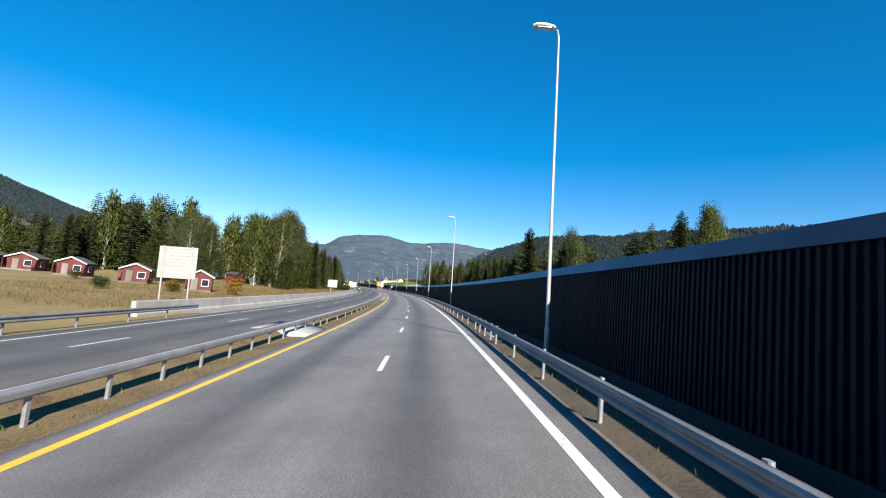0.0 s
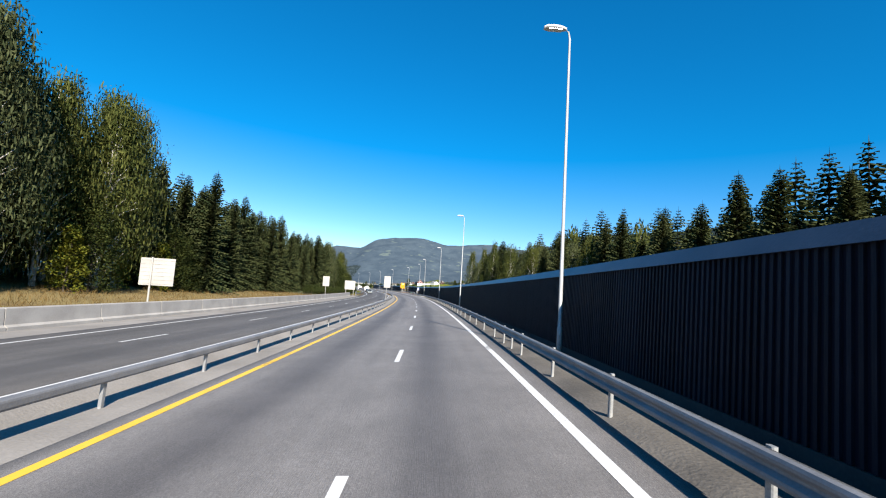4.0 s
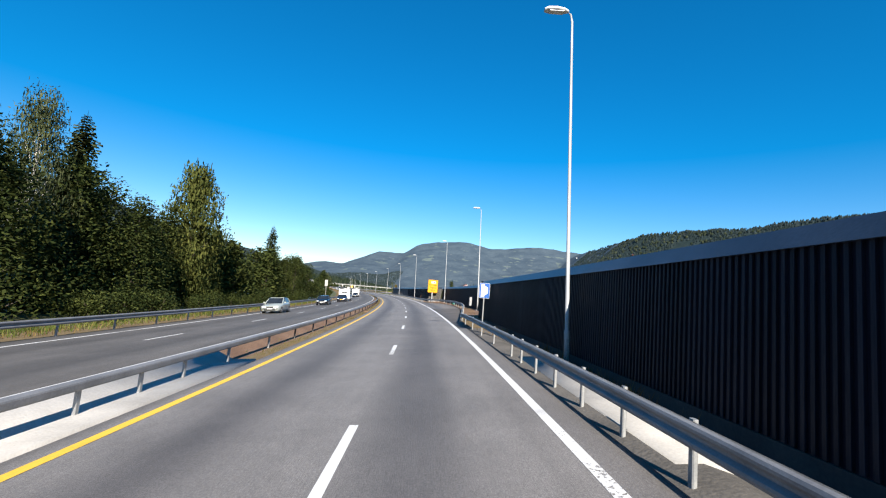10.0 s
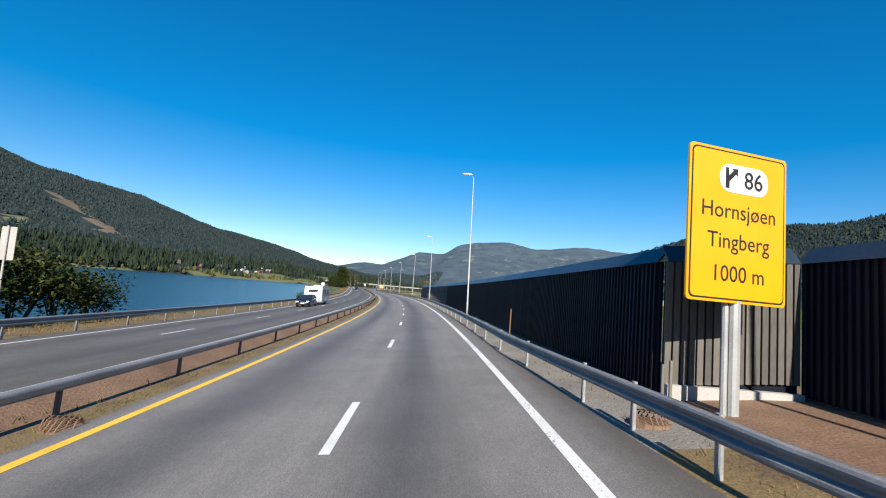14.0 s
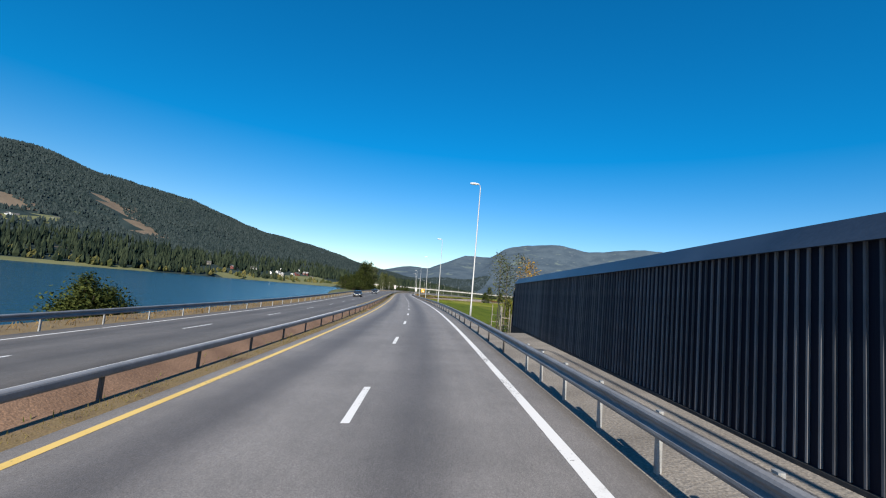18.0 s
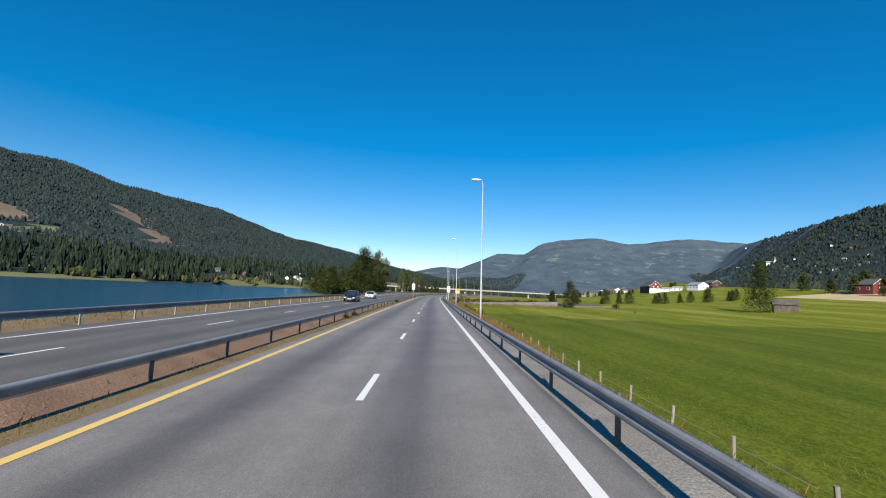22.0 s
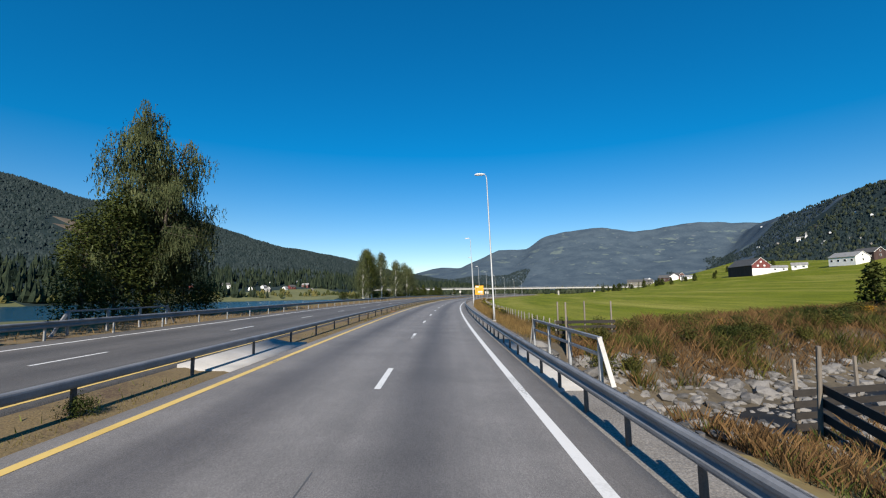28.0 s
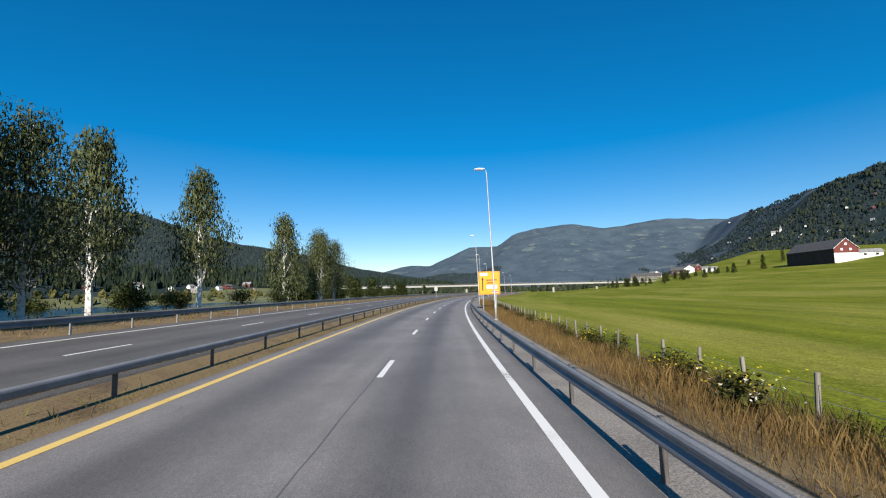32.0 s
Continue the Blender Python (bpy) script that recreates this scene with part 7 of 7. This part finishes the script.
for x in (-1.6, 0.0, 1.6):
    part("post", Mesh().box((x, 0, 0.35), (0.1, 0.1, 1.0), bevel=0.02), M_pale, rack)
for k in range(4):
    part("slat", Mesh().box((0, -0.07, 0.15 + 0.19 * k), (3.8, 0.04, 0.1)), M_pale, rack)
plant("broad1", 664, 46, 0.8)

# ---- far woods ----
def far_wood(name, n, xr, yr, hr_, mat, label, seed, ok, blunt=0.0, broad=0.45, lite=False):
    r = np.random.RandomState(seed)
    x, y = r.uniform(*xr, n), r.uniform(*yr, n)
    s, off = off_of(x, y)
    z = far_z(x, y, off, s)
    keep = ok(x, y, z, off, s)
    x, y, z = x[keep], y[keep], z[keep]
    rough = np.clip(z / 60, 0, 1)
    z = z + rough * (fbm(x, y, 420.0) * 16 + fbm(x, y, 110.0, 3, 5.0) * 5)
    v, f, nr = [], [], []
    for a, b, c in zip(x.tolist(), y.tolist(), z.tolist()):
        h = r.uniform(*hr_)
        w = h * broad * r.uniform(0.35, 0.6)
        i = len(v)
        t0 = r.uniform(0, 6.28)
        if lite:
            for k in range(8):
                q = t0 + 1.5708 * k
                nr.append((0.5 * math.cos(q), 0.5 * math.sin(q), 0.75))
            nr.append((0.0, 0.0, 1.0))
            for lvl, rad in ((0.05, 0.85), (0.4 + 0.2 * blunt, 0.75)):
                for k in range(4):
                    q = t0 + 1.5708 * k + lvl
                    rr = w * rad * r.uniform(0.7, 1.25)
                    v.append((a + rr * math.cos(q), b + rr * math.sin(q), c - 1 + h * lvl))
            v.append((a, b, c + h))
            f += [(i + k, i + (k + 1) % 4, i + 4 + (k + 1) % 4, i + 4 + k) for k in range(4)]
            f += [(i + 4 + k, i + 4 + (k + 1) % 4, i + 8) for k in range(4)]
            continue
        for lvl, rad in ((0.02, 0.8), (0.32, 1.0), (0.62 + 0.1 * blunt, 0.45 + 0.4 * blunt)):
            for k in range(5):
                q = t0 + 1.2566 * k + lvl
                rr = w * rad * r.uniform(0.7, 1.25)
                v.append((a + rr * math.cos(q), b + rr * math.sin(q), c - 1 + h * lvl))
        v.append((a + r.uniform(-0.4, 0.4), b, c + h))
        for lv in (0, 5):
            f += [(i + lv + k, i + lv + (k + 1) % 5, i + lv + 5 + (k + 1) % 5, i + lv + 5 + k) for k in range(5)]
        f += [(i + 10 + k, i + 10 + (k + 1) % 5, i + 15) for k in range(5)]
    wood = Mesh().add(v, f)
    wood.nrm = nr
    return tagged(new(name, wood.data(name, mat)), label, "trees", "", "stuff")


def west_shore(x, y, z, off, s):
    d = np.interp(y, SHORE_Y, SHORE_X) - x
    return (d > 4) & (d < 190) & ~shore_pasture(x, y)


def west_slope(x, y, z, off, s):
    d = np.interp(y, SHORE_Y, SHORE_X) - x
    return (d > 150) & (z > 14) & (x > -1750) & ~felled(x, y, z) & ~shore_pasture(x, y)


def east_slope(x, y, z, off, s):
    n = np.array([noise.noise(Vector((a / 160, b / 160, 3))) for a, b in zip(x, y)])
    return ((off > 225) | (s > 1240)) & (z > 9) & (n > -0.34 + 0.18 * (z < 110) + 1.3 * np.clip((y - 2900) / 800, 0, 1) + 1.3 * np.clip((170 - x) / 350, 0, 1) * np.clip((y - 1500) / 400, 0, 1)) & (x > -420)


far_wood("shore_wood", 13000, (-800, -380), (-100, 2400), (9, 18), M_needle_shore, "dense spruce wood along the far shore", 1, west_shore, 0.0, 0.4)
far_wood("shore_scrub", 4200, (-640, -400), (100, 2300), (3, 8), M_leaf_shore, "broadleaf scrub along the far shore", 2, lambda x, y, z, off, s: (np.interp(y, SHORE_Y, SHORE_X) - x > 2) & (np.interp(y, SHORE_Y, SHORE_X) - x < 40), 1.0, 0.9)
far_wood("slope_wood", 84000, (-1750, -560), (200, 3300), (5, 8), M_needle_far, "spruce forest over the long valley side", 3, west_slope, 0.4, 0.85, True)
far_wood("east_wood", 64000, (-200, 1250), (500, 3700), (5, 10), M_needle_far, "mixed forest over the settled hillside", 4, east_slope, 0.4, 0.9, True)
far_wood("east_broadleaf", 5000, (-400, 900), (700, 2600), (6, 12), M_leaf_far, "broadleaf groves between the hillside houses", 5, east_slope, 1.0, 0.9)
far_wood("valley_wood", 2600, (-420, 120), (1220, 2600), (6, 12), M_leaf_far, "broadleaf trees over the valley floor", 6, lambda x, y, z, off, s: (s > 1180) & (np.abs(off) > 14) & (z < 26), 1.0, 0.9)


# ---- vehicles ----
def car(s, off, length, width, height, estate, body_m, label, plate_m, toward=True):
    """A car standing in the lane, nose towards lower s when toward is true."""
    m = pose(*line(s, off), rz(s, off), 0, 0, heading(s) + (-90 if toward else 90)) @ pose(0, 0, 0, math.degrees(bank(s)) * (1 if toward else -1))
    g = thing("car", m, label, "car", "cars in the opposite lanes")
    L, W, H = length / 2, width / 2, height
    # stations from nose (x = L) to tail: x, underside, shoulder, half width
    st = [(L, 0.34, 0.52, 0.72), (L - 0.08, 0.24, 0.66, 0.86), (L - 0.35, 0.2, 0.74, 0.95), (L - 0.9, 0.18, 0.84, 1.0), (L - 1.25, 0.18, 0.92, 1.0), (0, 0.18, 0.96, 1.0), (-L + 0.9, 0.18, 0.98, 1.0), (-L + 0.3, 0.22, 0.98, 0.96), (-L + 0.06, 0.3, 0.92, 0.88), (-L, 0.4, 0.8, 0.8)]
    b = Mesh()
    for x, lo, hi, hw in st:
        w = W * hw
        b.v += [(x, -w * 0.92, lo), (x, -w, lo + 0.15), (x, -w, hi - 0.14), (x, -w * 0.93, hi), (x, w * 0.93, hi), (x, w, hi - 0.14), (x, w, lo + 0.15), (x, w * 0.92, lo)]
    for i in range(len(st) - 1):
        b.f += [(i * 8 + k, i * 8 + (k + 1) % 8, (i + 1) * 8 + (k + 1) % 8, (i + 1) * 8 + k) for k in range(8)]
    b.f += [tuple(range(7, -1, -1)), tuple((len(st) - 1) * 8 + k for k in range(8))]
    body = part("body", fix_normals(b.data("body", body_m, True)), body_m, g)
    back = -L + (0.25 if estate else 0.75)
    prof = [(L - 1.3, 0.93), (L - 2.0, H - 0.06), (L - 2.5, H), (-0.3, H), (back + (0.35 if estate else 0.75), H - 0.07), (back, 0.97)]
    gl = Mesh()
    for x, z in prof:
        u = (z - 0.93) / (H - 0.93)
        w = W * (0.93 - 0.17 * u)
        gl.v += [(x, -w, z), (x, w, z)]
    n = len(prof)
    gl.f += [(2 * i, 2 * i + 1, 2 * i + 3, 2 * i + 2) for i in range(n - 1)] + [tuple(2 * i for i in range(n)), tuple(2 * i + 1 for i in range(n))[::-1]]
    part("glasshouse", fix_normals(gl.data("glasshouse", M_window)), M_window, g, "dark tinted glazing")
    rf = Mesh()
    for x, z in prof[1:-1]:
        u = (z - 0.93) / (H - 0.93)
        w = W * (0.93 - 0.16 * u)
        rf.v += [(x, -w, z - 0.05), (x, -w * 0.9, z + 0.02), (x, w * 0.9, z + 0.02), (x, w, z - 0.05)]
    k = len(prof) - 2
    rf.f += [(4 * i + j, 4 * i + j + 1, 4 * i + j + 5, 4 * i + j + 4) for i in range(k - 1) for j in range(3)]
    part("roof", fix_normals(rf.data("roof", body_m, True)), body_m, g)
    for sy in (-1, 1):
        for (xa, za), (xb, zb) in ((prof[0], prof[1]), (prof[-1], prof[-2])):
            ua, ub = 0, (zb - 0.93) / (H - 0.93)
            part("pillar", Mesh().tube([(xa, sy * W * 0.93, za), (xb, sy * W * (0.93 - 0.16 * ub), zb - 0.03)], [0.05, 0.04], 5), body_m, g)
        mid = -0.2
        part("pillar", Mesh().tube([(mid, sy * W * 0.935, 0.94), (mid - 0.05, sy * W * 0.77, H - 0.04)], [0.04, 0.035], 5), M_plastic, g)
        part("mirror", Mesh().box((L - 1.55, sy * (W + 0.1), 1.0), (0.14, 0.2, 0.13), bevel=0.04), body_m, g)
        part("headlight", Mesh().box((L - 0.14, sy * W * 0.68, 0.64), (0.24, 0.34, 0.13), bevel=0.05), M_lens, g, "clear headlight")
        part("tail_light", Mesh().box((-L + 0.1, sy * W * 0.8, 0.85), (0.14, 0.2, 0.22), bevel=0.04), M_signr, g, "red tail light")
        part("sill", Mesh().box((0, sy * W * 0.985, 0.24), (length * 0.5, 0.06, 0.12)), M_plastic, g)
        for x in (L - 0.85, -L + 0.85):
            wh = part("wheel", Mesh().tube([(x, sy * (W - 0.2), 0.31), (x, sy * (W + 0.015), 0.31)], [0.31, 0.31], 18), M_rubber, g, "black tyre")
            part("rim", Mesh().tube([(x, sy * (W - 0.02), 0.31), (x, sy * (W + 0.025), 0.31)], [0.2, 0.19], 10), M_chrome, wh, "bright wheel rim")
    part("grille", Mesh().box((L - 0.02, 0, 0.57), (0.06, W * 0.7, 0.16), bevel=0.02), M_plastic, g)
    part("bumper_intake", Mesh().box((L - 0.015, 0, 0.36), (0.05, W * 1.2, 0.1), bevel=0.02), M_plastic, g)
    part("number_plate", Mesh().box((L + 0.012, 0, 0.46), (0.02, 0.5, 0.11)), plate_m, g)
    return g


def caravan(s, off, label):
    m = pose(*line(s, off), rz(s, off), 0, 0, heading(s) - 90) @ pose(0, 0, 0, math.degrees(bank(s)))
    g = thing("caravan", m, label, "caravan", "caravans in the opposite lanes")
    W, L = 1.15, 3.0
    prof = [(L, 0.75), (L + 0.02, 1.25), (L - 0.35, 2.35), (L - 0.6, 2.55), (-L + 0.4, 2.58), (-L + 0.1, 2.4), (-L, 0.7), (-L + 0.1, 0.45), (L - 0.2, 0.45)]
    n = len(prof)
    b = Mesh().add([(x, -W, z) for x, z in prof] + [(x, W, z) for x, z in prof], [tuple(range(n)), tuple(range(2 * n - 1, n - 1, -1))] + [(i, i + n, (i + 1) % n + n, (i + 1) % n) for i in range(n)])
    part("body", fix_normals(b.data("body", M_caravan)), M_caravan, g)
    for sy in (-1, 1):
        for x, w in ((1.5, 0.85), (-0.1, 0.9), (-2.0, 1.0)):
            wd = part("window", Mesh().box((x, sy * (W + 0.01), 1.75), (w, 0.05, 0.62), bevel=0.02), M_window, g, "dark side window")
        part("stripe", Mesh().box((0, sy * (W + 0.006), 1.25), (5.6, 0.02, 0.12)), M_post, g)
        part("skirt", Mesh().box((0, sy * (W - 0.03), 0.42), (5.4, 0.04, 0.14)), M_post, g)
        wh = part("wheel", Mesh().tube([(-0.4, sy * 0.9, 0.33), (-0.4, sy * 1.12, 0.33)], [0.33, 0.33], 16), M_rubber, g)
        part("rim", Mesh().tube([(-0.4, sy * 1.1, 0.33), (-0.4, sy * 1.13, 0.33)], [0.2, 0.2], 10), M_chrome, wh)
        part("wheel_arch", Mesh().box((-0.4, sy * (W + 0.01), 0.68), (0.85, 0.05, 0.12), bevel=0.02), M_caravan, g)
    part("front_window", Mesh().box((L - 0.18, 0, 1.8), (0.08, 1.2, 0.5), pose(0, 0, 0), bevel=0.02), M_window, g, "dark front window")
    part("drawbar", Mesh().tube([(L - 0.2, -0.5, 0.45), (L + 1.15, 0, 0.45)], [0.04, 0.04], 6).tube([(L - 0.2, 0.5, 0.45), (L + 1.15, 0, 0.45)], [0.04, 0.04], 6), M_post, g)
    part("jockey_wheel", Mesh().tube([(L + 0.9, 0, 0.02), (L + 0.9, 0, 0.5)], [0.05, 0.03], 6), M_post, g)
    part("roof_vent", Mesh().box((0.6, 0, 2.62), (0.6, 0.6, 0.1), bevel=0.03), M_caravan, g)
    part("roof_vent", Mesh().box((-1.4, 0, 2.63), (0.5, 0.5, 0.08), bevel=0.03), M_caravan, g)
    part("aerial", Mesh().box((-2.3, 0.4, 2.85), (0.1, 0.5, 0.5), bevel=0.03), M_signback, g)
    return g


M_caravan = paint("caravan_white", (0.74, 0.74, 0.72), 0.4)
P_silver, P_black, P_blue, P_whitec = paint("silver_green_paint", (0.36, 0.39, 0.36)), paint("black_car_paint", (0.008, 0.008, 0.01)), paint("dark_blue_paint", (0.008, 0.012, 0.035)), paint("white_car_paint", (0.75, 0.75, 0.75))
car(279.8, -12.7, 4.2, 1.76, 1.46, True, P_silver, "silver-green hatchback driving in the opposite outer lane", M_signw)
car(306.5, -12.7, 4.5, 1.76, 1.43, False, P_black, "black saloon car driving in the opposite outer lane", M_signw)
car(328.5, -12.3, 4.6, 1.78, 1.44, True, P_blue, "dark blue estate car towing a white caravan", M_signy)
caravan(335.6, -12.3, "white touring caravan with dark windows behind the blue car")
car(386.0, -12.0, 4.6, 1.78, 1.46, True, P_black, "dark car towing a second caravan by the lake", M_signw)
caravan(393.1, -12.0, "white touring caravan with dark front window by the lake")
car(528.0, -11.5, 4.5, 1.78, 1.45, False, P_black, "black saloon car driving beside the lake", M_signw)
car(588.8, -11.3, 4.75, 1.9, 1.72, True, P_black, "black off-road car driving beside the lake", M_signw)
car(613.0, -11.8, 4.8, 1.84, 1.48, True, P_whitec, "white estate car driving in the opposite outer lane", M_signw)
